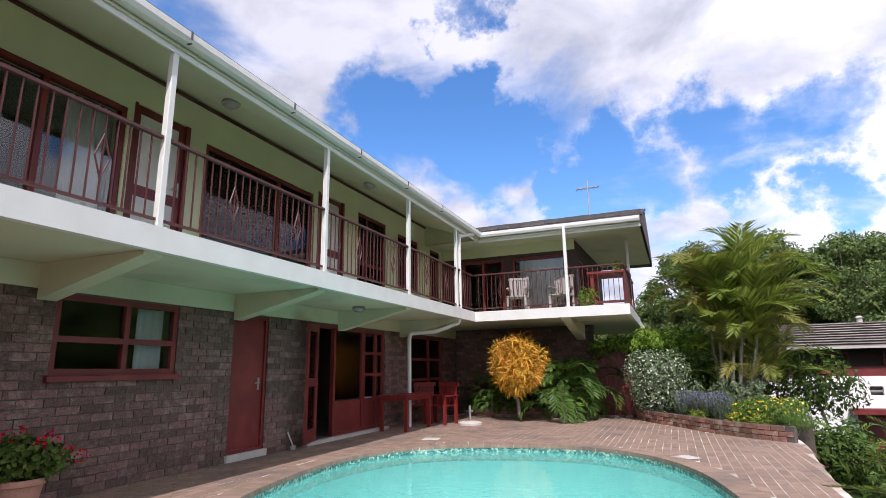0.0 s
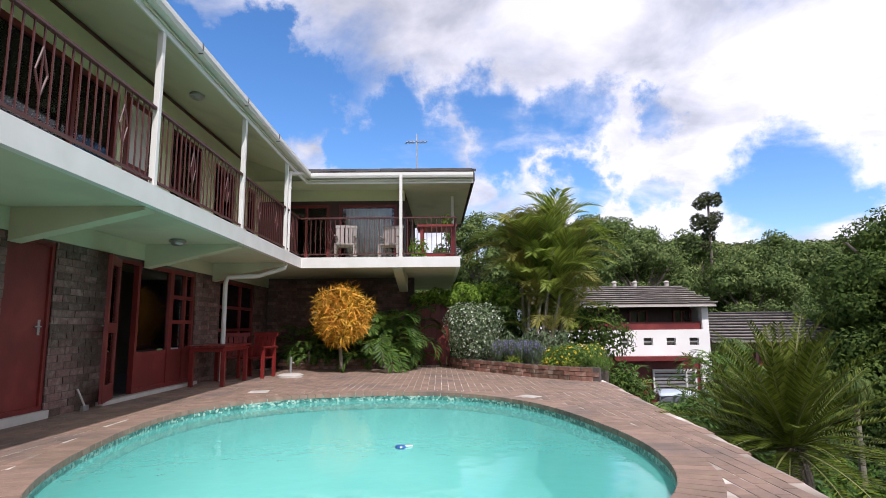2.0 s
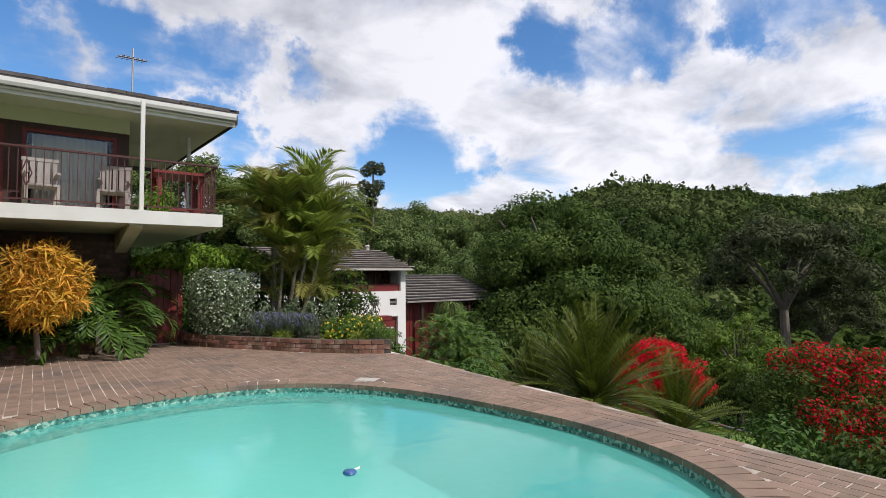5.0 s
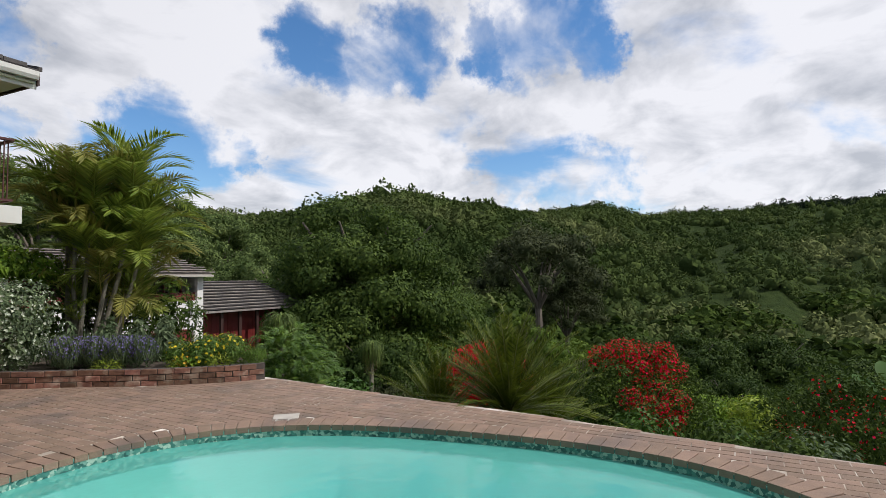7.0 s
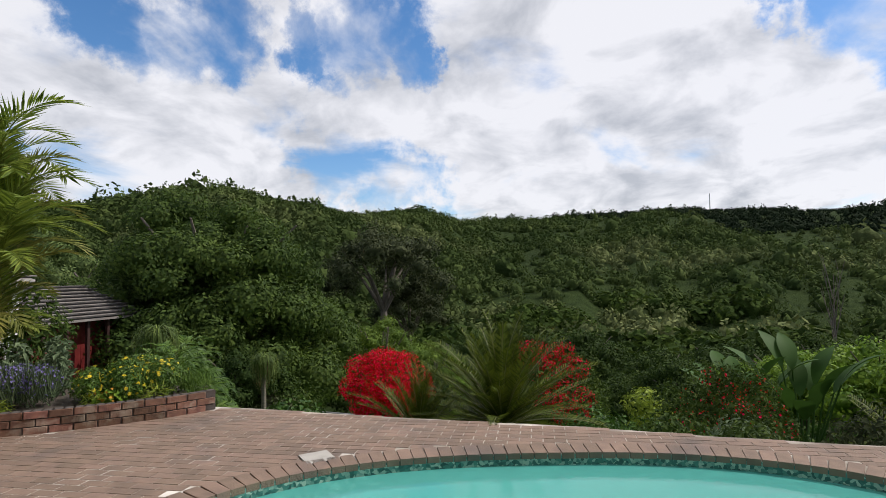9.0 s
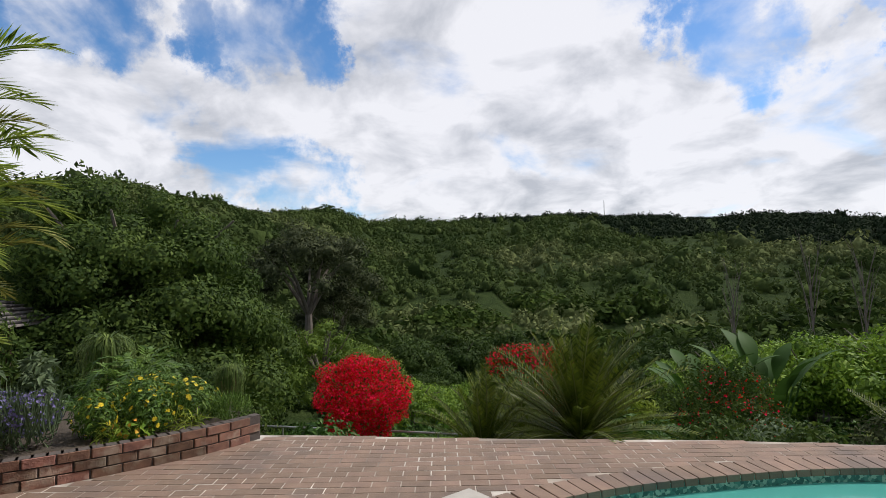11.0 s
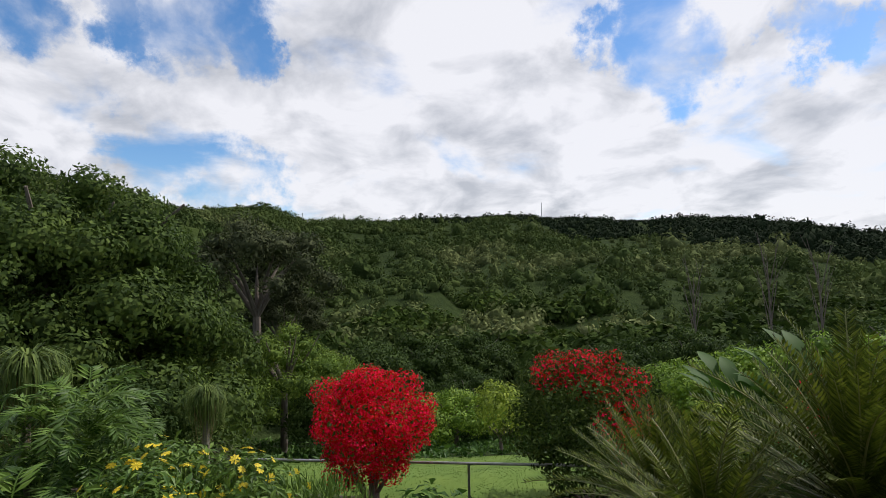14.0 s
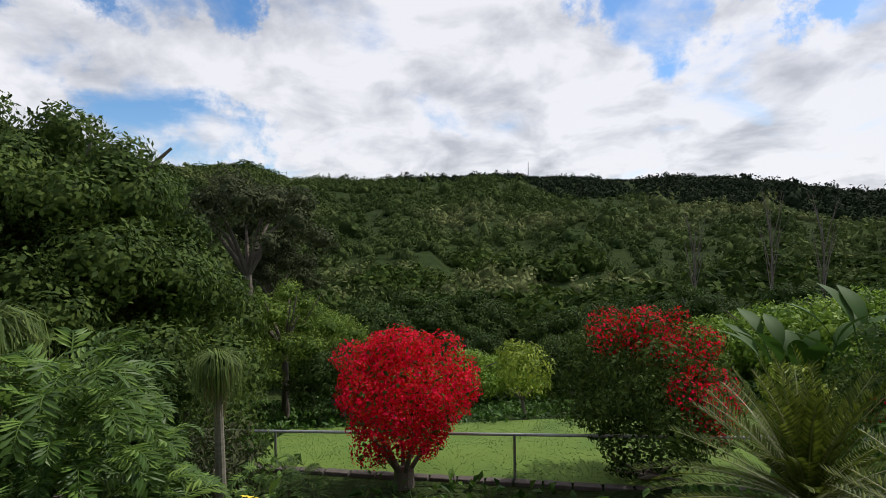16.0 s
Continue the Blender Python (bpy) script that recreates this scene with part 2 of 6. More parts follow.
F_PHILO = foliage("glossy dark green leaf", (0.042, 0.098, 0.015), (0.07, 0.145, 0.024), 0.45, 0.5, 0.22)
F_SPLIT = foliage("cut leaf green", (0.080, 0.155, 0.026), (0.135, 0.22, 0.045), 0.5, 0.42, 0.28)
F_PADDLE = foliage("large paddle leaf green", (0.035, 0.085, 0.014), (0.055, 0.115, 0.02), 0.3, 0.65, 0.2)
F_GRASSY = foliage("long hanging leaf green", (0.11, 0.17, 0.040), (0.17, 0.22, 0.062), 0.5, 0.6, 0.3)
F_BRIGHT = foliage("bright green leaf", (0.13, 0.235, 0.022), (0.18, 0.28, 0.035), 0.45, 0.6, 0.3)
F_LIME = foliage("lime yellow leaf", (0.30, 0.38, 0.05), (0.22, 0.30, 0.04), 0.4, 0.5, 0.3)
F_TREE = foliage("tree leaf green", (0.042, 0.078, 0.013), (0.080, 0.126, 0.023), 0.5, 0.75, 0.28, 0.25)
F_TREEB = foliage("light tree leaf", (0.10, 0.17, 0.022), (0.15, 0.22, 0.035), 0.5, 0.75, 0.28, 0.3)
F_DARKTREE = foliage("dark valley leaf", (0.028, 0.056, 0.010), (0.055, 0.092, 0.017), 0.5, 0.8, 0.22, 0.2)
F_MID = foliage("dull mid green leaf", (0.085, 0.135, 0.036), (0.135, 0.185, 0.058), 0.5, 0.8, 0.25, 0.25)
F_OLIVE = foliage("dull olive leaf", (0.042, 0.055, 0.022), (0.070, 0.084, 0.034), 0.5, 0.8, 0.2, 0.4)
F_GREYG = foliage("silver green leaf", (0.10, 0.15, 0.07), (0.15, 0.20, 0.105), 0.45, 0.7, 0.25)
F_RED = foliage("crimson bract", (0.80, 0.012, 0.030), (0.58, 0.007, 0.018), 0.45, 0.7, 0.5, 2.0)
F_YEL = foliage("yellow daisy petal", (0.85, 0.65, 0.03), (0.9, 0.75, 0.1), 0.2, 0.6, 0.3)
F_PURPLE = foliage("lavender flower", (0.17, 0.15, 0.33), (0.24, 0.21, 0.40), 0.35, 0.8, 0.2)
F_WHITEF = foliage("small white flower", (0.62, 0.66, 0.55), (0.5, 0.56, 0.42), 0.2, 0.8, 0.3)
F_DRY = foliage("dry straw leaf", (0.33, 0.26, 0.12), (0.26, 0.22, 0.10), 0.35, 0.8, 0.3)


def glass_mat(name, tint, fac=0.0):
    m = bpy.data.materials.new(name)
    m.use_nodes = True
    nt = m.node_tree
    nt.nodes.clear()
    tr = nt.nodes.new("ShaderNodeBsdfTransparent")
    tr.inputs[0].default_value = (*tint, 1)
    gl = nt.nodes.new("ShaderNodeBsdfGlossy")
    gl.inputs["Roughness"].default_value = 0.02
    fr = nt.nodes.new("ShaderNodeFresnel")
    fr.inputs[0].default_value = 1.5
    ms = nt.nodes.new("ShaderNodeMixShader")
    nt.links.new(fr.outputs[0], ms.inputs[0])
    nt.links.new(tr.outputs[0], ms.inputs[1])
    nt.links.new(gl.outputs[0], ms.inputs[2])
    out = nt.nodes.new("ShaderNodeOutputMaterial")
    nt.links.new(ms.outputs[0], out.inputs[0])
    return m, nt, gl, fr


M_GLASS = glass_mat("window glass", (0.93, 0.95, 0.94))[0]
M_WATER, wnt, wgl, wfr = glass_mat("pool water", (0.66, 0.92, 0.89))
wfr.inputs[0].default_value = 1.33
murk = wnt.nodes.new("ShaderNodeBsdfDiffuse")
murk.inputs[0].default_value = (0.12, 0.49, 0.43, 1)
blend = wnt.nodes.new("ShaderNodeMixShader")
blend.inputs[0].default_value = 0.62
clear, final = [n for n in wnt.nodes if n.bl_idname == "ShaderNodeBsdfTransparent"][0], [n for n in wnt.nodes if n.bl_idname == "ShaderNodeMixShader" and n != blend][0]
wnt.links.new(clear.outputs[0], blend.inputs[1])
wnt.links.new(murk.outputs[0], blend.inputs[2])
wnt.links.new(blend.outputs[0], final.inputs[1])
nz = wnt.nodes.new("ShaderNodeTexNoise")
nz.inputs["Scale"].default_value, nz.inputs["Detail"].default_value = 7.0, 3
wbp = wnt.nodes.new("ShaderNodeBump")
wbp.inputs["Strength"].default_value, wbp.inputs["Distance"].default_value = 0.10, 0.03
wtc = wnt.nodes.new("ShaderNodeNewGeometry")
wnt.links.new(wtc.outputs["Position"], nz.inputs["Vector"])
wnt.links.new(nz.outputs["Fac"], wbp.inputs["Height"])
wnt.links.new(wbp.outputs[0], wgl.inputs["Normal"])
wnt.links.new(wbp.outputs[0], wfr.inputs["Normal"])
M_BASIN = mat("pale turquoise pool plaster", (0.42, 0.72, 0.68), (0.37, 0.67, 0.64), 0.6, 0.7, spots=(0.46, 0.74, 0.70), spot_scale=0.4)
M_MOSAIC = mat("teal mosaic tile", (0.035, 0.15, 0.13), (0.11, 0.28, 0.235), 45, 0.3, 0.2, 60)
mnt = M_MOSAIC.node_tree
cells = mnt.nodes.new("ShaderNodeTexVoronoi")
cells.inputs["Scale"].default_value = 34
mgeo = mnt.nodes.new("ShaderNodeNewGeometry")
mnt.links.new(mgeo.outputs["Position"], cells.inputs["Vector"])
tone = mnt.nodes.new("ShaderNodeSeparateColor")
mnt.links.new(cells.outputs["Color"], tone.inputs[0])
chips = mnt.nodes.new("ShaderNodeValToRGB")
chips.color_ramp.elements[0].color, chips.color_ramp.elements[1].color = (0.02, 0.09, 0.08, 1), (0.42, 0.55, 0.46, 1)
chips.color_ramp.elements.new(0.55).color = (0.07, 0.24, 0.20, 1)
mnt.links.new(tone.outputs[0], chips.inputs[0])
mnt.links.new(chips.outputs[0], mnt.nodes["Principled BSDF"].inputs["Base Color"])


# ---------- building helpers ----------
def mesh_of(name, verts, faces, material, smooth=False):
    me = bpy.data.meshes.new(name)
    me.from_pydata([tuple(v) for v in verts], [], faces)
    me.materials.append(material)
    if smooth:
        me.shade_smooth()
    me.update()
    return me


def part(name, data, material=None, parent=None, label=""):
    """Links a bmesh or a mesh as one object under a thing or a part."""
    if isinstance(data, bmesh.types.BMesh):
        me = bpy.data.meshes.new(name)
        bmesh.ops.recalc_face_normals(data, faces=data.faces)
        data.to_mesh(me)
        data.free()
        me.materials.append(material)
        data = me
    ob = new(name, data)
    if parent is not None:
        ob.parent = parent
    if label:
        ob["label"] = label
    return ob


def thing(name, label, category, at=(0, 0, 0), turn=0.0, group="", kind="", scale=1.0):
    e = new(name)
    e.matrix_basis = pose(*at, 0, 0, turn) @ Matrix.Scale(scale, 4)
    return tagged(e, label, category, group, kind)


def structure(name, bm, material, label, category):
    return tagged(part(name, bm, material), label, category, kind="structure")


def box(bm, x0, x1, y0, y1, z0, z1, bevel=0.0):
    r = bmesh.ops.create_cube(bm, size=1, matrix=Matrix.Translation(((x0 + x1) / 2, (y0 + y1) / 2, (z0 + z1) / 2)) @ Matrix.Diagonal((x1 - x0, y1 - y0, z1 - z0, 1)))
    if bevel:
        edges = {e for v in r["verts"] for e in v.link_edges}
        bmesh.ops.bevel(bm, geom=list(edges), offset=bevel, segments=1, affect="EDGES")


def rod(bm, a, b, r0, r1=None, n=8):
    a, b = Vector(a), Vector(b)
    d = b - a
    m = Matrix.Translation((a + b) / 2) @ d.to_track_quat("Z", "Y").to_matrix().to_4x4()
    bmesh.ops.create_cone(bm, cap_ends=True, segments=n, radius1=r0, radius2=r0 if r1 is None else r1, depth=d.length, matrix=m)


def boxbm(*args, bevel=0.0):
    bm = bmesh.new()
    box(bm, *args, bevel=bevel)
    return bm


def rodbm(a, b, r0, r1=None, n=8):
    bm = bmesh.new()
    rod(bm, a, b, r0, r1, n)
    return bm


def lathe(bm, profile, n=24, at=(0, 0, 0)):
    rings = [[bm.verts.new((at[0] + r * math.cos(2 * math.pi * i / n), at[1] + r * math.sin(2 * math.pi * i / n), at[2] + z)) for i in range(n)] for r, z in profile]
    for a, b in zip(rings, rings[1:]):
        for i in range(n):
            bm.faces.new((a[i], a[(i + 1) % n], b[(i + 1) % n], b[i]))
    bm.faces.new(rings[0][::-1])
    bm.faces.new(rings[-1])


CUBE_F = [(0, 3, 2, 1), (4, 5, 6, 7), (0, 1, 5, 4), (1, 2, 6, 5), (2, 3, 7, 6), (3, 0, 4, 7)]


def boxes_mesh(name, boxes, material):
    """One mesh of many boxes: centre, half sizes, turn about z."""
    vs, fs = [], []
    for cx, cy, cz, hx, hy, hz, a in boxes:
        c, s = math.cos(a), math.sin(a)
        k = len(vs)
        for z in (-hz, hz):
            for x, y in ((-hx, -hy), (hx, -hy), (hx, hy), (-hx, hy)):
                vs.append((cx + c * x - s * y, cy + s * x + c * y, cz + z))
        fs += [tuple(k + i for i in f) for f in CUBE_F]
    return mesh_of(name, vs, fs, material)


UNIT = {}


def unit_piece(material):
    """A box of unit size with slightly rounded edges, shared by all single bricks of one material."""
    if material.name not in UNIT:
        bm = bmesh.new()
        bmesh.ops.create_cube(bm, size=1)
        me = bpy.data.meshes.new("piece")
        bmesh.ops.bevel(bm, geom=bm.edges[:], offset=0.03, segments=1, affect="EDGES")
        bm.to_mesh(me)
        bm.free()
        me.materials.append(material)
        UNIT[material.name] = me
    return UNIT[material.name]


def piece(name, material, parent, c, size, a=0.0):
    ob = new(name, unit_piece(material))
    ob.parent = parent
    ob.matrix_basis = Matrix.LocRotScale(c, Euler((0, 0, a)), size)
    return ob


def grid_wall(bm, axis, t0, t1, u0, u1, z0, z1, holes):
    """A wall of thickness t0..t1 across axis, with rectangular openings (u0, u1, z0, z1) through it."""
    us = sorted({u0, u1, *(h[0] for h in holes), *(h[1] for h in holes)})
    for a, b in zip(us, us[1:]):
        col = sorted((h[2], h[3]) for h in holes if h[0] <= a and h[1] >= b)
        z = z0
        for h0, h1 in col + [(z1, z1)]:
            if h0 - z > 1e-4:
                box(bm, *((t0, t1, a, b) if axis == "x" else (a, b, t0, t1)), z, h0)
            z = h1


# ---------- land ----------
RIDGE_AZ = [-180, -120, -60, -20, 10, 19, 34, 40, 45, 50.6, 56.4, 65, 71, 76.7, 81.7, 90, 96, 99, 107, 116, 122, 129, 134, 150, 180]
RIDGE_EL = [3, 3, 3.4, 4.4, 6.6, 8.6, 7.6, 7.2, 7.5, 9.1, 9.8, 8.9, 7.4, 7.6, 6.1, 6.2, 6.6, 6.6, 6.4, 5.6, 5.7, 4.8, 3.7, 3, 3]
RIDGE_R = [300, 300, 300, 260, 240, 240, 240, 240, 230, 200, 190, 200, 240, 300, 420, 460, 460, 460, 460, 470, 420, 400, 380, 350, 300]


def pave_edge(y):
    return float(np.interp(y, [-8, 3, 4.3, 6, 8.3, 10.6], [0.85, 1.04, 1.13, 1.38, 1.58, 1.82]))


def land(x, y):
    """Height of the natural ground."""
    dx, dy = x, y - 6
    r, az = math.hypot(dx, dy), math.degrees(math.atan2(dx, dy))
    # garden terraces falling towards +x
    g = float(np.interp(x, [-30, 0.5, 1.3, 2.6, 5.0, 8.0, 9.5, 12.5, 16, 30, 60], [-1.9, -1.9, -0.75, -0.95, -1.9, -2.9, -3.3, -3.45, -4.2, -8.0, -11.0]))
    if y > 16:
        k = min(1.0, (y - 16) / 8)
        g = g * (1 - k) + k * min(g, -3.0)
    R = float(np.interp(az, RIDGE_AZ, RIDGE_R))
    top = R * math.tan(radians(float(np.interp(az, RIDGE_AZ, RIDGE_EL)))) - 2.2
    s = (r - 45) / (R - 45)
    if s > 0:
        k = min(s, 1.0)
        k = k * k * (3 - 2 * k) * 0.45 + k * 0.55
        bumpy = top * (0.09 * noise.noise((x / 55, y / 55, 0.3)) + 0.16 * noise.noise((az / 5.5, r / 220, 4.1))) * math.sin(math.pi * min(s, 1.0))
        g = g + (top - g) * k + bumpy
        if s > 1:
            g -= (s - 1) * top * 0.6
    return g


def build_land():
    rs = [0, 2, 4, 6, 8, 10, 12, 14, 17, 20, 24, 30, 38, 48, 60, 75, 95, 115, 135, 155, 175, 195, 215, 240, 270, 300, 330, 360, 390, 420, 450, 480, 520, 600, 800, 1200, 2500]
    n = 180
    vs, fs = [(0, 6, land(0, 6))], []
    for r in rs[1:]:
        for i in range(n):
            a = 2 * math.pi * i / n
            x, y = r * math.sin(a), 6 + r * math.cos(a)
            vs.append((x, y, land(x, y)))
    for i in range(n):
        fs.append((0, 1 + (i + 1) % n, 1 + i))
    for k in range(len(rs) - 2):
        a, b = 1 + k * n, 1 + (k + 1) * n
        for i in range(n):
            j = (i + 1) % n
            fs.append((a + i, a + j, b + j, b + i))
    return mesh_of("ground", vs, fs, M_EARTH, True)


tagged(part("ground", build_land()), "green valley ground falling away from the terrace to wooded hills", "ground", kind="structure")

# ---------- terrace and pool ----------
POOL = (-2.0, 6.09, 2.44, 3.17, 2.48, 0.183)


def pool_rim(k, grow=0.0):
    """A point of the pool's rim at angle k, moved out by grow."""
    cx, cy, a, b, n, th = POOL
    c, s = math.cos(k), math.sin(k)
    r = (abs(c / (a + grow)) ** n + abs(s / (b + grow)) ** n) ** (-1 / n)
    u, v = r * c, r * s
    return cx + u * math.cos(th) - v * math.sin(th), cy + u * math.sin(th) + v * math.cos(th)


def in_pool(x, y, grow):
    cx, cy, a, b, n, th = POOL
    u = (x - cx) * math.cos(th) + (y - cy) * math.sin(th)
    v = -(x - cx) * math.sin(th) + (y - cy) * math.cos(th)
    return abs(u / (a + grow)) ** n + abs(v / (b + grow)) ** n < 1


NP = 96
YN, YS, XW = 15.4, -9.0, -5.95


def outer_point(k):
    """Where the ray from the pool's centre at angle k meets the terrace's edge."""
    cx, cy = POOL[0], POOL[1]
    dx, dy = math.cos(k + POOL[5]), math.sin(k + POOL[5])
    d = 0.0
    while True:
        d += 0.05
        x, y = cx + d * dx, cy + d * dy
        if x < XW or y > YN or y < YS or x > pave_edge(y) - 0.03:
            return x, y


def terrace_base():
    vs, fs = [], []
    for i in range(NP):
        k = 2 * math.pi * i / NP
        a, b = pool_rim(k, 0.01), outer_point(k)
        for z in (0.0016, -0.5):
            vs += [(*a, z), (*b, z)]
    for i in range(NP):
        j = (i + 1) % NP
        a, b = 4 * i, 4 * j
        fs += [(a, a + 1, b + 1, b), (a + 1, a + 3, b + 3, b + 1), (a + 3, a + 2, b + 2, b + 3), (a + 2, a, b, b + 2)]
    return mesh_of("terrace", vs, fs, M_JOINT)


def edge_strip():
    """The outer strip of the terrace bed, along its curved edge."""
    ys = [YS + i * 0.3 for i in range(66)]
    vs, fs = [], []
    for y in ys:
        e = pave_edge(y) - 0.02
        vs += [(0.62, y, 0.0012), (e, y, 0.0012), (e, y, -0.6), (0.62, y, -0.6)]
    for i in range(len(ys) - 1):
        a, b = 4 * i, 4 * i + 4
        fs += [(a, a + 1, b + 1, b), (a + 1, a + 2, b + 2, b + 1), (a + 2, a + 3, b + 3, b + 2)]
    return mesh_of("terrace_edge", vs, fs, M_JOINT)


terrace = tagged(part("terrace", terrace_base()), "brown brick paved pool terrace with lime-stained joints", "terrace", kind="structure")
part("terrace_edge", edge_strip(), parent=terrace)


def ring_mesh(name, rings, material, cap=False):
    """Rings of rim points (grow, z) joined into a skin."""
    vs, fs = [], []
    for grow, z in rings:
        vs += [(*pool_rim(2 * math.pi * i / NP, grow), z) for i in range(NP)]
    for r in range(len(rings) - 1):
        for i in range(NP):
            j = (i + 1) % NP
            fs.append((r * NP + i, r * NP + j, (r + 1) * NP + j, (r + 1) * NP + i))
    if cap:
        fs.append(tuple((len(rings) - 1) * NP + i for i in range(NP)))
    return mesh_of(name, vs, fs, material, True)


pool = thing("swimming_pool", "oval swimming pool with turquoise water and teal mosaic waterline", "swimming pool", kind="structure")
part("basin", ring_mesh("basin", [(0.0, -0.24), (-0.02, -0.9), (-0.4, -1.25)], M_BASIN, True), parent=pool)
part("mosaic_band", ring_mesh("mosaic_band", [(0.005, -0.004), (0.004, -0.245)], M_MOSAIC), parent=pool, label="teal mosaic tile band at the waterline")
water = part("water", ring_mesh("water", [(0.002, -0.10)], M_WATER, True), parent=pool, label="clear turquoise water with faint ripples")
water.visible_shadow = False


def float_cleaner():
    t = thing("pool_float", "small blue plastic float on the pool water", "pool float", (-1.63, 5.82, -0.10), 20, scale=0.6)
    bm = bmesh.new()
    lathe(bm, [(0.02, -0.03), (0.07, -0.02), (0.09, 0.01), (0.075, 0.035), (0.02, 0.045)], 16)
    part("body", bm, M_BLUE, t)
    part("tube", rodbm((0.05, 0, 0.02), (0.2, 0.02, 0.01), 0.016), M_WHITE, t, "white hose stub")


float_cleaner()

# ---------- house ----------
X0 = -5.95            # face of the garden front
WING_Y = 14.4         # upper face of the wing
SLAB = (2.37, 2.60)
LOW_HOLES = [(3.76, 5.34, 1.24, 2.10), (6.33, 7.10, 0.10, 2.10), (8.15, 10.98, 0.06, 2.08), (12.15, 14.3, 0.5, 2.08)]
UP_HOLES = [(1.2, 4.3, 2.62, 4.48), (4.38, 5.25, 2.62, 4.60), (5.55, 8.15, 2.75, 4.50), (8.3, 9.2, 2.62, 4.60), (9.75, 11.0, 2.62, 4.58), (11.6, 12.75, 3.2, 4.52), (13.55, 14.2, 3.1, 4.50)]

bm = bmesh.new()
grid_wall(bm, "x", X0 - 0.25, X0 - 0.012, -8.0, 15.6, -0.5, 2.12, LOW_HOLES)
wall_low = structure("wall_garden", bm, M_MORTAR, "dark brown face-brick ground floor wall of the house", "wall")
bm = bmesh.new()
grid_wall(bm, "x", X0 - 0.25, X0, -8.0, 14.65, 2.602, 5.14, UP_HOLES)
structure("wall_upper", bm, M_PLASTER, "cream plastered upper wall behind the balcony", "wall")
bm = bmesh.new()
grid_wall(bm, "y", YN, YN + 0.25, X0, -1.95, -0.5, 2.37, [])
wall_wing_low = structure("wall_wing_low", bm, M_MORTAR, "dark brick wall under the wing balcony", "wall")
bm = bmesh.new()
grid_wall(bm, "y", WING_Y, WING_Y + 0.25, X0, -2.15, 2.602, 4.98, [(-3.85, -2.35, 2.75, 4.2), (-5.3, -4.1, 2.62, 4.2)])
grid_wall(bm, "x", -2.4, -2.15, WING_Y + 0.25, 20.5, 2.602, 4.98, [(15.2, 17.4, 2.75, 4.2)])
structure("wall_wing_upper", bm, M_TIMBER, "dark red timber clad upper wall of the wing", "wall")
bm = bmesh.new()
box(bm, X0 + 0.002, -2.14, WING_Y - 0.012, WING_Y - 0.002, 4.30, 4.62)
structure("trim_wing", bm, M_PLASTER, "cream plaster band above the wing windows", "trim")
bm = bmesh.new()
box(bm, -12, X0 - 0.25, -8, -7.75, -0.5, 5.1)
box(bm, -12.25, -12, -8, 20.5, -0.5, 5.1)
box(bm, -12, -2.4, 20.5, 20.75, 2.6, 5.0)
structure("wall_back", bm, M_PLASTER, "plain plastered rear walls of the house", "wall")
# inner floor and walls: the rooms' shade is put into their colour
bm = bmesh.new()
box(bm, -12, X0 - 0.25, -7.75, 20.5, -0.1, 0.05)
structure("floor_inside", bm, M_SHADED, "inner floor of the house coloured dark for shade", "floor")
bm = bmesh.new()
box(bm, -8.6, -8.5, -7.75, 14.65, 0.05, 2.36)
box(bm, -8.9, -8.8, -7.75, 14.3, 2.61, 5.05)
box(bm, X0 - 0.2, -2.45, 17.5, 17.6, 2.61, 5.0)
structure("wall_inside", bm, M_SHADED, "inner walls of the rooms coloured dark for shade", "wall")

# added ceiling keeps sky light out of the rooms; its colour holds shade
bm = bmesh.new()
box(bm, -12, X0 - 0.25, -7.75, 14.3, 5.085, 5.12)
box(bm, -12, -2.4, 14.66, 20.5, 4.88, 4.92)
structure("ceiling_inside", bm, M_SHADED, "flat ceiling of the upper rooms coloured dark for shade", "ceiling")

# balcony slab: beam face, underside and tapered brackets
bm = bmesh.new()
box(bm, -12, -4.42, -8, 12.75, SLAB[0] + 0.004, SLAB[1])
box(bm, -12, -0.82, 12.75, 20.5, SLAB[0] + 0.004, SLAB[1])
slab = structure("balcony_slab", bm, M_GREEN, "pale green painted concrete balcony slab", "balcony")
bm = bmesh.new()
box(bm, -4.46, -4.38, -8, 12.71, SLAB[0], SLAB[1] + 0.006)
box(bm, -4.46, -0.78, 12.71, 12.79, SLAB[0], SLAB[1] + 0.006)
box(bm, -0.86, -0.78, 12.79, 17.0, SLAB[0], SLAB[1] + 0.006)
structure("slab_fascia", bm, M_WHITE, "white painted edge of the balcony slab", "trim")
bm = bmesh.new()
box(bm, X0 - 0.02, X0 + 0.03, -8, 15.35, 2.12, SLAB[0])
structure("trim_beam", bm, M_GREEN, "pale green beam above the brick wall", "trim")


def bracket(y):
    """A wedge under the slab, deep at the wall and shallow at the edge."""
    bm = bmesh.new()
    pts = [(X0 + 0.03, 2.0), (X0 + 0.03, 2.372), (-4.46, 2.372), (-4.46, 2.33)]
    a = [bm.verts.new((x, y - 0.1, z)) for x, z in pts]
    b = [bm.verts.new((x, y + 0.1, z)) for x, z in pts]
    bm.faces.new(a)
    bm.faces.new(b[::-1])
    for i in range(4):
        j = (i + 1) % 4
        bm.faces.new((a[i], a[j], b[j], b[i]))
    tagged(part("slab_bracket", bm, M_GREEN), "tapered pale green concrete bracket under the balcony", "bracket", "slab brackets", "structure")


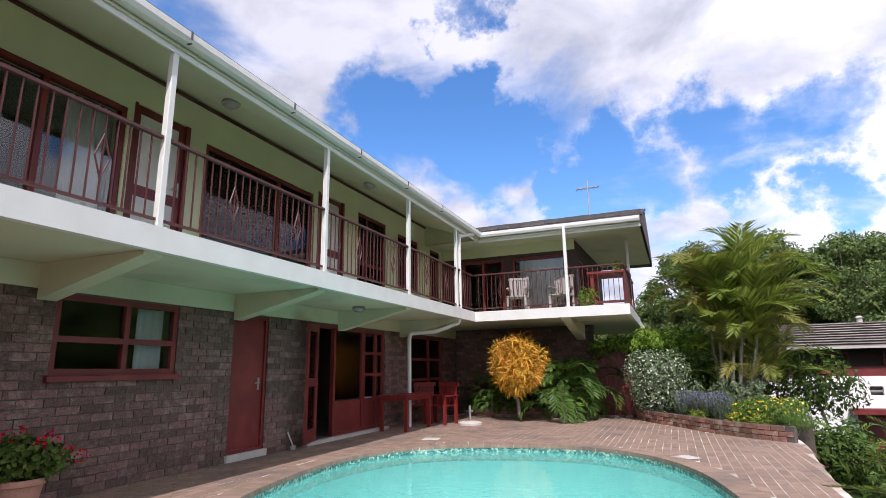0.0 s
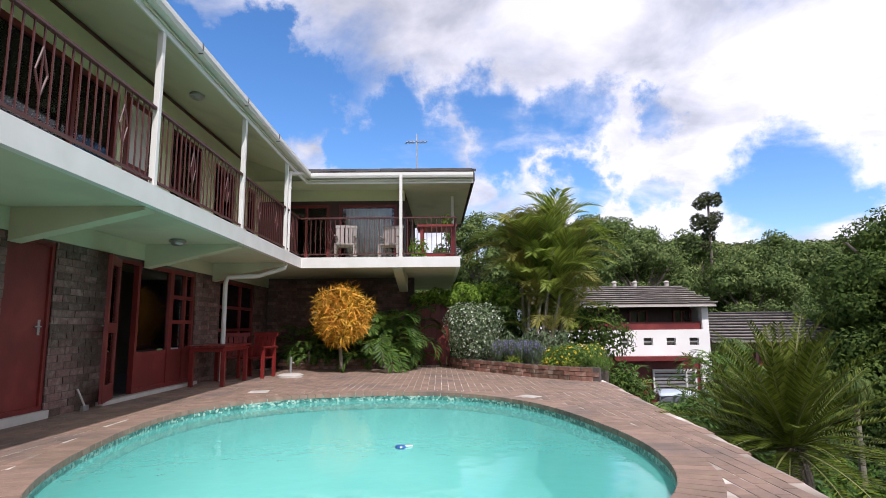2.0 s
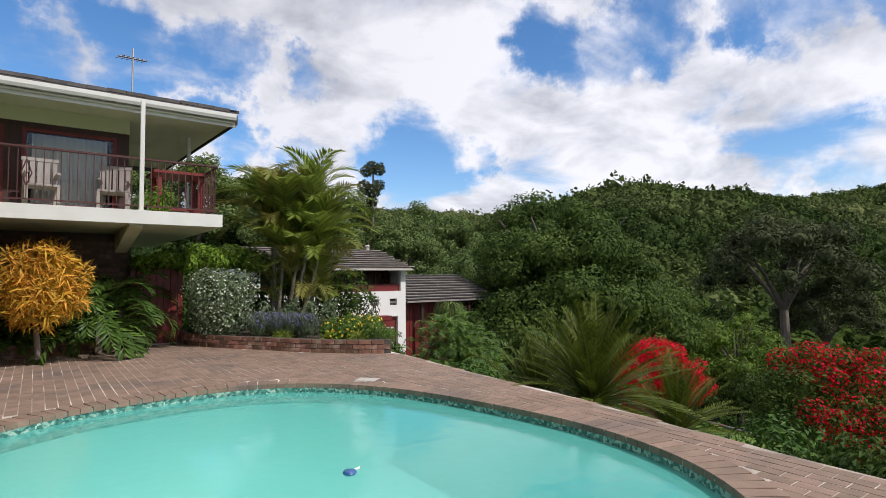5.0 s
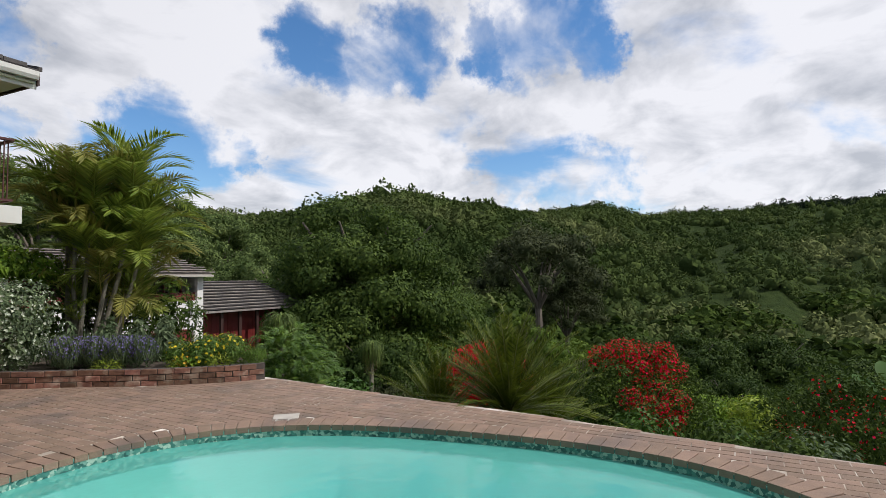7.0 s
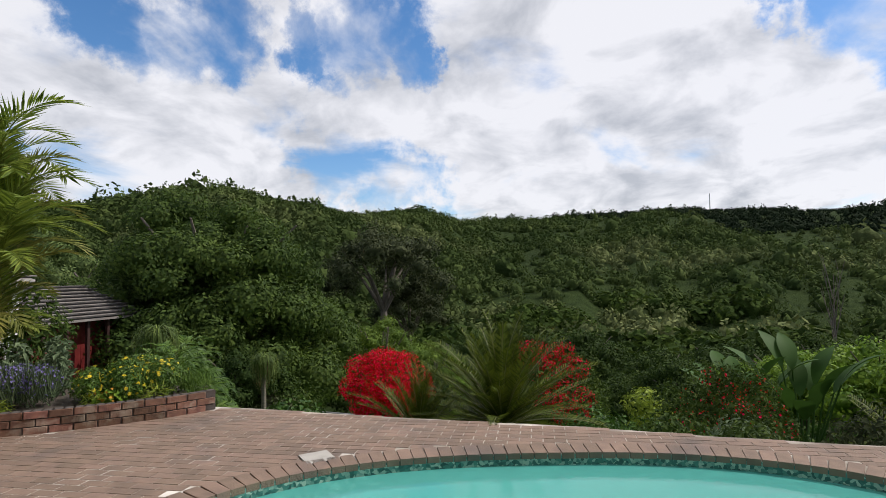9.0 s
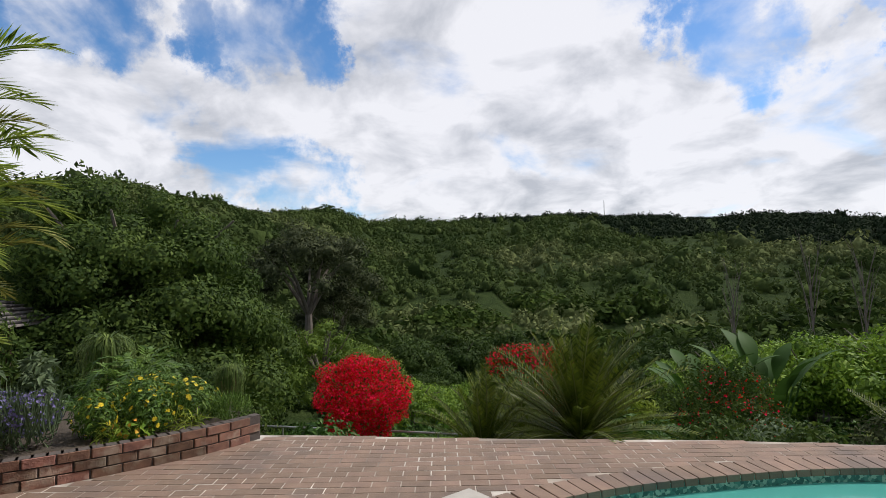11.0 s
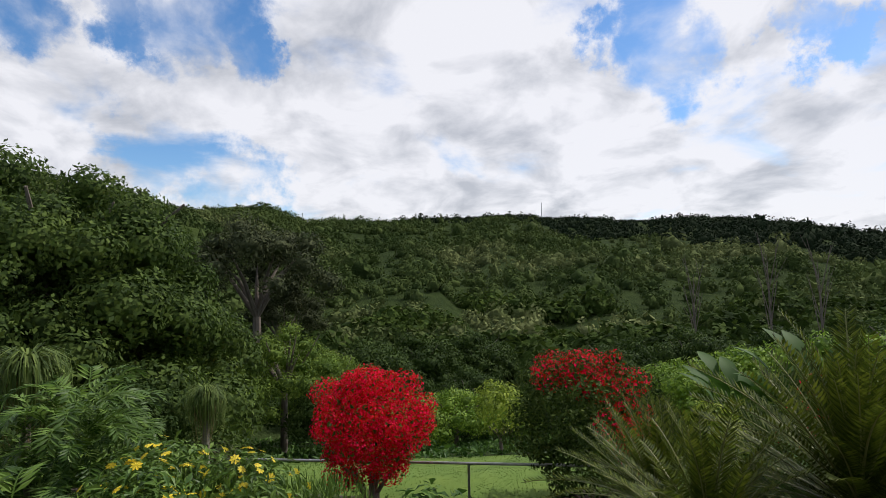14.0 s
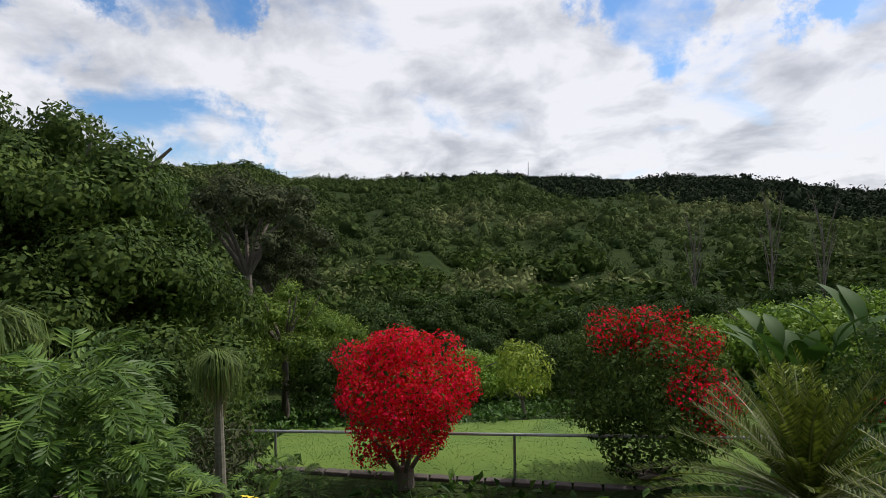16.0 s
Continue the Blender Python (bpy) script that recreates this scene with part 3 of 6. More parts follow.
for y in (-1.8, 0.9, 3.63, 6.38, 9.14, 11.75):
    bracket(y)
bm = bmesh.new()
for x in (-2.2,):
    pts = [(14.9, 1.95), (14.9, 2.372), (12.79, 2.372), (12.79, 2.33)]
    a = [bm.verts.new((x - 0.11, y, z)) for y, z in pts]
    b = [bm.verts.new((x + 0.11, y, z)) for y, z in pts]
    bm.faces.new(a), bm.faces.new(b[::-1])
    for i in range(4):
        bm.faces.new((a[i], a[(i + 1) % 4], b[(i + 1) % 4], b[i]))
tagged(part("slab_bracket", bm, M_GREEN), "tapered pale green concrete bracket under the wing balcony", "bracket", "slab brackets", "structure")

# ceilings (soffits) and roofs
EAVE_X, EAVE_Y = -4.40, 13.25


def sheet(bm, corners, thick):
    a = [bm.verts.new(p) for p in corners]
    b = [bm.verts.new((p[0], p[1], p[2] + thick)) for p in corners]
    bm.faces.new(a), bm.faces.new(b[::-1])
    for i in range(4):
        j = (i + 1) % 4
        bm.faces.new((a[i], a[j], b[j], b[i]))


bm = bmesh.new()
sheet(bm, [(EAVE_X, -8, 4.52), (X0, -8, 5.08), (X0, 14.4, 5.08), (EAVE_X, 13.2, 4.52)], 0.03)
sheet(bm, [(X0, 14.4, 4.58), (X0, 13.2, 4.52), (-0.45, 13.2, 4.52), (-0.45, 14.4, 4.58)], 0.03)
sheet(bm, [(-2.2, 14.4, 4.58), (-0.45, 14.4, 4.58), (-0.45, 20.6, 4.82), (-2.2, 20.6, 4.82)], 0.03)
for y in (13.20, 13.23):
    bm.verts.new((EAVE_X, y, 4.53)), bm.verts.new((X0, y, 4.53)), bm.verts.new((X0, y, 5.10))
bm.verts.ensure_lookup_table()
a, b = bm.verts[-6:-3], bm.verts[-3:]
bm.faces.new(a), bm.faces.new(b[::-1])
for i in range(3):
    bm.faces.new((a[i], a[(i + 1) % 3], b[(i + 1) % 3], b[i]))
structure("ceiling", bm, M_GREEN, "sloping pale boarded soffit over the balcony", "ceiling")
bm = bmesh.new()
box(bm, X0 + 0.002, X0 + 0.03, -8, 14.3, 5.0, 5.045)
structure("trim_soffit", bm, M_RAIL, "dark trim where soffit meets the wall", "trim")

roof = thing("roof", "low pitched dark tiled roof over the house", "roof", kind="structure")
bm = bmesh.new()
sheet(bm, [(EAVE_X + 0.05, -8, 4.70), (-9.5, -8, 6.3), (-9.5, 17.2, 6.3), (EAVE_X + 0.05, 13.2, 4.70)], 0.05)
part("roof_deck", bm, M_TILE, roof)
bm = bmesh.new()
sheet(bm, [(-9.5, 17.2, 5.85), (EAVE_X, 13.2, 4.70), (-0.4, 13.2, 4.70), (-0.4, 17.2, 5.85)], 0.05)
sheet(bm, [(-9.5, 21.5, 4.86), (-9.5, 17.2, 5.85), (-0.4, 17.2, 5.85), (-0.4, 21.5, 4.86)], 0.05)
part("wing_deck", bm, M_TILE, roof)
tiles = []
for r in range(26):
    y = 13.2 + r * 0.15
    z = 4.735 + (y - 13.2) * 0.2875
    x = -4.6 - r * 0.1 + (0.15 if r % 2 else 0)
    while x < -0.52:
        tiles.append((x, y + 0.075, z + 0.045 + 0.008 * math.sin(x * 37 + r * 5), 0.146, 0.085, 0.03, 0))
        x += 0.3
part("roof_tiles", boxes_mesh("roof_tiles", tiles, M_TILE), parent=roof)["kind"] = "stuff"
bm = bmesh.new()
sheet(bm, [(-0.4, 13.2, 4.73), (-0.35, 13.2, 4.73), (-0.35, 17.2, 5.88), (-0.4, 17.2, 5.88)], 0.07)
part("verge", bm, M_TILE, roof, "dark verge tiles at the gable end")
bm = bmesh.new()
gable = [(13.2, 4.51), (20.7, 4.80), (20.7, 5.02), (17.2, 5.84), (13.2, 4.70)]
a = [bm.verts.new((-0.41, y, z)) for y, z in gable]
b = [bm.verts.new((-0.38, y, z)) for y, z in gable]
bm.faces.new(a), bm.faces.new(b[::-1])
for i in range(5):
    bm.faces.new((a[i], a[(i + 1) % 5], b[(i + 1) % 5], b[i]))
part("gable_board", bm, M_TIMBER, roof, "dark boarded gable end")


def gutter():
    t = thing("gutter", "white metal gutter with black brackets along the eaves", "gutter")
    prof = [(0.0, 0.0), (0.10, 0.0), (0.125, 0.05), (0.125, 0.12), (0.11, 0.12), (0.0, 0.12)]
    bm = bmesh.new()
    path = [((EAVE_X - 0.02, -8), (1, 0)), ((EAVE_X - 0.02, EAVE_Y), (1, -1)), ((-0.42, EAVE_Y), (0, -1))]
    rings = [[bm.verts.new((x + d * nx, y + d * ny, 4.58 + z)) for d, z in prof] for (x, y), (nx, ny) in path]
    for a, b in zip(rings, rings[1:]):
        for i in range(len(prof)):
            j = (i + 1) % len(prof)
            bm.faces.new((a[i], a[j], b[j], b[i]))
    bm.faces.new(rings[0]), bm.faces.new(rings[-1][::-1])
    part("trough", bm, M_WHITE, t)
    bm = bmesh.new()
    box(bm, EAVE_X - 0.045, EAVE_X - 0.02, -8, EAVE_Y, 4.46, 4.74)
    box(bm, EAVE_X - 0.045, -0.4, EAVE_Y, EAVE_Y + 0.025, 4.46, 4.74)
    part("fascia_board", bm, M_WHITE, t, "white fascia board")
    for y in (0.2, 2.0, 3.7, 5.4, 7.1, 8.8, 10.5):
        bm = bmesh.new()
        box(bm, EAVE_X + 0.104, EAVE_X + 0.112, y - 0.012, y + 0.012, 4.62, 4.71)
        box(bm, EAVE_X + 0.05, EAVE_X + 0.112, y - 0.012, y + 0.012, 4.57, 4.576)
        part("bracket", bm, M_TILE, t, "black gutter bracket")


gutter()


def downpipe():
    t = thing("downpipe", "white rainwater downpipe with swan-neck bends", "downpipe")
    pts = [(EAVE_X + 0.02, 12.75, 4.60), (-4.46, 12.2, 4.42), (-4.47, 11.95, 4.36), (-4.47, 11.9, 4.2), (-4.47, 11.9, 2.45), (-4.52, 11.88, 2.28), (-5.0, 11.7, 2.10), (-5.55, 11.5, 2.06), (-5.58, 11.48, 1.95), (-5.58, 11.48, 0.02)]
    bm = bmesh.new()
    for a, b in zip(pts, pts[1:]):
        rod(bm, a, b, 0.045, n=10)
        bmesh.ops.create_icosphere(bm, subdivisions=1, radius=0.047, matrix=Matrix.Translation(b))
    part("pipe", bm, M_WHITE, t)
    for z in (3.0, 4.0):
        part("clip", rodbm((-4.47, 11.9, z), (-4.47, 11.9, z + 0.03), 0.055), M_WHITE, t)


downpipe()


def post(x, y, z0=2.606, z1=4.53):
    t = thing("balcony_post", "slim white painted balcony post", "post", (x, y, z0), group="balcony posts")
    part("shaft", boxbm(-0.035, 0.035, -0.035, 0.035, 0, z1 - z0, bevel=0.006), M_WHITE, t)
    part("base_plate", boxbm(-0.06, 0.06, -0.06, 0.06, 0, 0.012), M_WHITE, t)


POSTS_Y = [-1.9, 0.9, 3.65, 6.4, 9.14, 11.66]
for y in POSTS_Y:
    post(-4.46, y)
post(-2.13, 12.8, 2.606, 4.56)
post(-0.88, 15.2, 2.606, 4.60)

BAL = {}


def railing(a, b, diamonds):
    """A railing bay between two points: rails, balusters and diamond ornaments."""
    a, b = Vector((*a, 2.606)), Vector((*b, 2.606))
    n = (b - a).length
    t = thing("balcony_railing", "brown red steel balcony railing with diamond ornaments", "railing", a, math.degrees(math.atan2(b.y - a.y, b.x - a.x)), "balcony railings")
    part("handrail", boxbm(0, n, -0.025, 0.025, 0.90, 0.935, bevel=0.005), M_RAIL, t)
    part("bottom_rail", boxbm(0, n, -0.015, 0.015, 0.07, 0.095), M_RAIL, t)
    if "bar" not in BAL:
        me = bpy.data.meshes.new("baluster")
        bm = boxbm(-0.0065, 0.0065, -0.0065, 0.0065, 0.08, 0.905)
        bm.to_mesh(me)
        bm.free()
        me.materials.append(M_RAIL)
        BAL["bar"] = me
        bm = bmesh.new()
        pts = [(0, 0.30), (0.07, 0.5), (0, 0.72), (-0.07, 0.5)]
        for (x0, z0), (x1, z1) in zip(pts, pts[1:] + pts[:1]):
            rod(bm, (x0, 0, z0), (x1, 0, z1), 0.009, n=6)
        me = bpy.data.meshes.new("diamond")
        bm.to_mesh(me)
        bm.free()
        me.materials.append(M_RAIL)
        BAL["diamond"] = me
    count = max(2, round(n / 0.115))
    for i in range(1, count):
        x = i * n / count
        ob = part("baluster", BAL["bar"], parent=t)
        ob.location.x = x
    for d in diamonds:
        ob = part("diamond", BAL["diamond"], parent=t)
        ob.location.x = round(d * count) * n / count


for ya, yb in zip(POSTS_Y, POSTS_Y[1:]):
    railing((-4.46, ya + 0.04), (-4.46, yb - 0.04), (0.33, 0.78))
railing((-4.46, 11.7), (-4.46, 12.76), (0.5,))
railing((-4.42, 12.8), (-2.17, 12.8), (0.3,))
railing((-2.09, 12.8), (-0.86, 12.8), ())
railing((-0.86, 12.84), (-0.86, 16.16), (0.5,))


# ---------- doors and windows ----------
def frame_bm(axis, t0, t1, u0, u1, z0, z1, w, bars_u=(), bars_z=()):
    """A window or door frame in a wall across axis: border of width w, with mullions and transoms."""
    bm = bmesh.new()

    def bar(ua, ub, za, zb):
        box(bm, *((t0, t1, ua, ub) if axis == "x" else (ua, ub, t0, t1)), za, zb)
    bar(u0, u0 + w, z0, z1), bar(u1 - w, u1, z0, z1)
    bar(u0 + w, u1 - w, z1 - w, z1), bar(u0 + w, u1 - w, z0, z0 + w)
    for u in bars_u:
        bar(u - w / 2, u + w / 2, z0 + w, z1 - w)
    for z in bars_z:
        box(bm, *((t0 + 0.003, t1 - 0.003, u0 + w, u1 - w) if axis == "x" else (u0 + w, u1 - w, t0 + 0.003, t1 - 0.003)), z - w / 2, z + w / 2)
    return bm


WINDOWS = 0


def window(axis, face, u0, u1, z0, z1, bars_u=(), bars_z=(), curtains=(), sill=False, label="dark red timber window with clear panes", panel=0.0):
    global WINDOWS
    WINDOWS += 1
    t = thing(f"window_{WINDOWS}", label, "window", kind="structure")
    s = -1
    t0, t1 = (face - 0.10, face - 0.02) if axis == "x" else (face + 0.02, face + 0.10)
    part("window_frame", frame_bm(axis, t0, t1, u0, u1, z0, z1, 0.065, bars_u, bars_z), M_RED, t)
    us, zs = [u0, *bars_u, u1], [z0 + panel, *bars_z, z1]
    for a, b in zip(us, us[1:]):
        for c, d in zip(zs, zs[1:]):
            m = (t0 + t1) / 2
            ob = part("pane", boxbm(*((m - 0.003, m + 0.003, a + 0.03, b - 0.03) if axis == "x" else (a + 0.03, b - 0.03, m - 0.003, m + 0.003)), c + 0.03, d - 0.03), M_GLASS, t)
            ob.visible_shadow = False
    if panel:
        m = (t0 + t1) / 2
        part("lower_panel", boxbm(*((m - 0.015, m + 0.015, u0 + 0.06, u1 - 0.06) if axis == "x" else (u0 + 0.06, u1 - 0.06, m - 0.015, m + 0.015)), z0 + 0.06, z0 + panel), M_RED, t, "red boarded lower panel")
    if sill:
        part("window_sill", boxbm(face - 0.02, face + 0.06, u0 - 0.04, u1 + 0.04, z0 - 0.07, z0 - 0.003, bevel=0.006), M_RED, t)
    for a, b in curtains:
        curtain(axis, (face - 0.18) if axis == "x" else (face + 0.20), a, b, z0 + 0.05, z1 - 0.06)


def curtain(axis, at, a, b, z0, z1):
    n = max(6, int((b - a) / 0.03))
    vs, fs = [], []
    for i in range(n + 1):
        u = a + (b - a) * i / n
        d = 0.025 * math.sin(i * 1.9) + 0.01 * math.sin(i * 0.7)
        for z in (z0, z1):
            vs.append((at + d, u, z) if axis == "x" else (u, at + d, z))
    for i in range(n):
        fs.append((2 * i, 2 * i + 2, 2 * i + 3, 2 * i + 1))
    tagged(part("curtain", mesh_of("curtain", vs, fs, M_CURTAIN, True)), "pale gathered curtain hanging behind the window glass", "curtain", "curtains")


window("x", X0, 3.76, 5.34, 1.24, 2.10, (4.62,), (1.62,), [(4.86, 5.22)], True, "dark red timber kitchen window with curtain")
window("x", X0, 9.0, 10.1, 0.06, 2.08, (), (), (), False, "tall dark red fixed window with boarded lower panel", 0.62)
window("x", X0, 10.1, 10.98, 0.06, 2.08, (10.62,), (1.16, 1.6), [(10.15, 10.9)], False, "dark red casement window of three small panes with curtains", 0.62)
window("x", X0, 12.15, 14.3, 0.5, 2.08, (13.45,), (1.0, 1.5), [(13.5, 14.2)], False, "dark red window in deep shade under the balcony")
window("x", X0, 1.2, 4.3, 2.62, 4.48, (2.5, 3.35), (), [(3.7, 4.2), (1.9, 2.35)], False, "large dark red sliding window with curtains")
window("x", X0, 5.55, 8.15, 2.75, 4.50, (7.2,), (), [(7.35, 7.95)], False, "wide dark red balcony window with curtain")
window("x", X0, 9.75, 11.0, 2.62, 4.58, (10.15,), (3.5,), [(9.85, 10.1)], False, "dark red glazed balcony door with curtain")
window("x", X0, 11.6, 12.75, 3.2, 4.52, (12.1,), (), [(12.2, 12.6)])
window("x", X0, 13.55, 14.2, 3.1, 4.50, (), (), ())
window("y", WING_Y, -3.85, -2.35, 2.75, 4.2, (), (), [(-3.7, -2.5)], False, "wide wing window with drawn pale curtain")
window("y", WING_Y, -5.3, -4.1, 2.62, 4.2, (-4.7,), (), ())
window("x", -2.15, 15.2, 17.4, 2.75, 4.2, (15.8, 16.4, 16.9), (), ())


def plain_door():
    t = thing("door_1", "closed oxblood red painted timber door", "door", kind="structure")
    part("frame", frame_bm("x", X0 - 0.12, X0 - 0.02, 6.33, 7.10, 0.10, 2.10, 0.05), M_RED, t)
    part("leaf", boxbm(X0 - 0.09, X0 - 0.05, 6.38, 7.05, 0.15, 2.05), M_RED, t)
    h = part("door_handle", rodbm((X0 - 0.02, 6.97, 1.08), (X0 - 0.02, 6.87, 1.08), 0.01), M_METAL, t, "steel lever handle")
    part("handle_plate", boxbm(X0 - 0.05, X0 - 0.044, 6.95, 6.99, 0.98, 1.16), M_METAL, t)
    part("threshold", boxbm(X0 - 0.12, X0 + 0.05, 6.3, 7.13, 0.0, 0.10), M_CONC, t, "worn concrete step")


plain_door()


def glazed_leaf(name, label, hinge, turn, width, height, panes, blind=None, number=2):
    """A glazed door leaf that stands on its hinge, turned open or closed."""
    t = thing(name, label, "door", hinge, turn, kind="structure")
    w, d = 0.09, 0.022
    zs = panes
    bm = bmesh.new()
    box(bm, 0, w, -d, d, 0, height), box(bm, width - w, width, -d, d, 0, height)
    for z0, z1 in zip([0] + [b for _, b in zs], [a for a, _ in zs] + [height]):
        box(bm, w, width - w, -d, d, z0, z1)
    part("leaf_frame", bm, M_RED, t)
    for a, b in zs:
        ob = part("pane", boxbm(w - 0.01, width - w + 0.01, -0.003, 0.003, a - 0.01, b + 0.01), M_GLASS, t)
        ob.visible_shadow = False
        if blind:
            part("blind", boxbm(w + 0.004, width - w - 0.004, -0.012, -0.006, a + 0.004, b - 0.004), blind, t, "pale cloth blind over the pane")
    part("door_handle", rodbm((width - 0.05, -0.05, 1.02), (width - 0.15, -0.05, 1.02), 0.01), M_METAL, t, "steel lever handle")
    part("handle_plate", boxbm(width - 0.065, width - 0.035, -0.03, -0.022, 0.92, 1.12), M_METAL, t)


PANES = [(0.22, 0.92), (1.06, 1.86)]
glazed_leaf("door_2", "open dark red door with two tall glass panes", (X0 + 0.03, 8.40, 0.07), -70, 0.66, 1.98, PANES)
bm = bmesh.new()
grid_wall(bm, "x", X0 - 0.12, X0 - 0.02, 8.15, 9.0, 2.03, 2.08, [])
box(bm, X0 - 0.12, X0 - 0.02, 8.15, 8.2, 0.06, 2.03)
structure("door_frame", bm, M_RED, "dark red frame of the open garden door", "door frame")
bm = bmesh.new()
box(bm, X0 - 0.12, X0 + 0.1, 8.1, 11.02, 0.0, 0.06)
structure("threshold", bm, M_CONC, "pale concrete doorstep along the garden door", "step")
UPANES = [(0.16, 0.78), (0.92, 1.86)]
glazed_leaf("door_3", "dark red balcony door with pale blinds", (X0 - 0.04, 4.40, 2.63), 90, 0.78, 1.96, UPANES, M_CURTAIN)
glazed_leaf("door_4", "dark red balcony door with pale blinds", (X0 - 0.04, 8.36, 2.63), 90, 0.78, 1.94, UPANES, M_CURTAIN)
bm = bmesh.new()
for a, b in ((8.3, 8.36), (9.14, 9.2), (5.18, 5.25), (4.38, 4.42)):
    box(bm, X0 - 0.1, X0 + 0.01, a, b, 2.62, 4.6)
structure("door_frame", bm, M_RED, "dark red frames of the balcony doors", "door frame")


def gate():
    t = thing("gate", "closed oxblood red boarded garden gate", "gate", (-1.9, 15.1, 0.0))
    for i in range(6):
        part("board", boxbm(i * 0.135, i * 0.135 + 0.13, -0.02, 0.02, 0.03, 1.75, bevel=0.004), M_RED, t)
    for z in (0.3, 1.5):
        part("ledge", boxbm(0, 0.81, 0.02, 0.05, z, z + 0.1), M_RED, t)
    for x in (-0.1, 0.82):
        part("gate_post", boxbm(x, x + 0.09, -0.05, 0.05, 0, 1.85), M_RED, t)


gate()


def ceiling_lamp(at):
    t = thing("ceiling_lamp", "small round grey bulkhead lamp on the soffit", "lamp", at, group="bulkhead lamps")
    bm = bmesh.new()
    lathe(bm, [(0.11, 0.0), (0.12, -0.02), (0.12, -0.045), (0.10, -0.05)], 20)
    part("body", bm, M_METAL, t)
    bm = bmesh.new()
    lathe(bm, [(0.095, -0.05), (0.08, -0.08), (0.04, -0.095), (0.01, -0.097)], 20)
    part("diffuser", bm, M_METAL, t, "ribbed grey lamp cover")


for y in (5.1, 8.75):
    ceiling_lamp((-5.1, y, 4.755))
ceiling_lamp((-5.2, 8.6, 2.37))


def antenna():
    t = thing("television_antenna", "thin metal television antenna on the roof", "antenna", (-1.9, 16.2, 5.56), 30)
    part("mast", rodbm((0, 0, 0), (0, 0, 1.2), 0.02), M_METAL, t)
    part("boom", rodbm((-0.35, 0, 0.9), (0.35, 0, 1.02), 0.016), M_METAL, t)
    for i in range(6):
        x = -0.3 + i * 0.12
        part("element", rodbm((x, -0.16 + 0.01 * i, 0.95 + 0.17 * x), (x, 0.16 - 0.01 * i, 0.95 + 0.17 * x), 0.012), M_METAL, t)


antenna()

# ---------- planters ----------
BED2 = [(-0.95, 15.3), (-0.93, 14.6), (-0.55, 13.6), (0.0, 12.85), (0.45, 12.0), (0.95, 11.35), (1.35, 10.95), (1.66, 10.74)]


def smooth_line(pts, step):
    """Points at even steps along a polyline that is rounded at its corners."""
    p = [Vector(q) for q in pts]
    for _ in range(2):
        q = [p[0]]
        for a, b in zip(p, p[1:]):
            q += [a.lerp(b, 0.25), a.lerp(b, 0.75)]
        p = q + [p[-1]]
    out, left = [], 0.0
    for a, b in zip(p, p[1:]):
        n = (b - a).length
        d = left
        while d < n:
            out.append((a.lerp(b, d / n), math.atan2(b.y - a.y, b.x - a.x)))
            d += step
        left = d - n
    return out


def planter(name, line, label, height):
    t = thing(name, label, "planter", kind="structure")
    spots = smooth_line(line, 0.10)
    core = []
    for p, a in spots:
        core.append((p.x, p.y, height / 2 - 0.15, 0.06, 0.05, height / 2 + 0.14, a))
    part("core", boxes_mesh("core", core, M_MORTAR), parent=t, label="mortar between the bricks")
    rnd = random.Random(5)
    rows = int(height / 0.085)
    spots = smooth_line(line, 0.232)
    half = smooth_line(line, 0.116)[1::2]
    for r in range(rows):
        for p, a in (spots if r % 2 else half):
            piece("brick", M_BEDBRICK, t, (p.x, p.y, 0.04 + r * 0.085), (0.22, 0.125 + rnd.uniform(-0.008, 0.012), 0.074), a + rnd.uniform(-0.02, 0.02))
    return t


planter("planter_garden", BED2, "curved low red brick planter wall beside the terrace", 0.26)
planter("planter_wing", [(-5.2, 14.45), (-3.5, 14.4), (-2.0, 14.5)], "low brick planter wall under the wing balcony", 0.26)


def soil_fill(name, pts, z):
    bm = bmesh.new()
    top = [bm.verts.new((x, y, z)) for x, y in pts]
    low = [bm.verts.new((x, y, -0.4)) for x, y in pts]
    bm.faces.new(top)
    for i in range(len(pts)):
        j = (i + 1) % len(pts)
        bm.faces.new((top[i], top[j], low[j], low[i]))
    structure(name, bm, M_SOIL, "dark soil filling the planting bed", "soil")


soil_fill("soil_bed", [(p.x, p.y) for p, _ in smooth_line(BED2, 0.4)] + [(2.1, 11.5), (2.3, 15.5), (-0.9, 15.5)], 0.2)
soil_fill("soil_bed_wing", [(-5.2, 14.45), (-3.5, 14.4), (-2.0, 14.5), (-2.0, 15.35), (-5.2, 15.35)], 0.2)


# ---------- plants ----------
def leaf_quads(vs, fs, p, d, side, length, width, bend=0.15):
    """A folded lance-shaped leaf of four triangles from p along d."""
    k = len(vs)
    mid = p + d * (length * 0.45)
    tip = p + d * length - Vector((0, 0, bend * length))
    up = side.cross(d).normalized() * (width * 0.22)
    vs += [p, mid + side * (width / 2) + up, tip, mid - side * (width / 2) + up, mid]
    fs += [(k, k + 1, k + 4), (k + 1, k + 2, k + 4), (k + 2, k + 3, k + 4), (k + 3, k, k + 4)]


def rand_dir(rnd, up=0.0):
    while True:
        v = Vector((rnd.uniform(-1, 1), rnd.uniform(-1, 1), rnd.uniform(-1, 1)))
        if 0.05 < v.length < 1:
            v = v.normalized() + Vector((0, 0, up))
            return v.normalized()


def perp(d, rnd):
    s = d.cross(rand_dir(rnd))
    return s.normalized() if s.length > 0.01 else Vector((1, 0, 0))


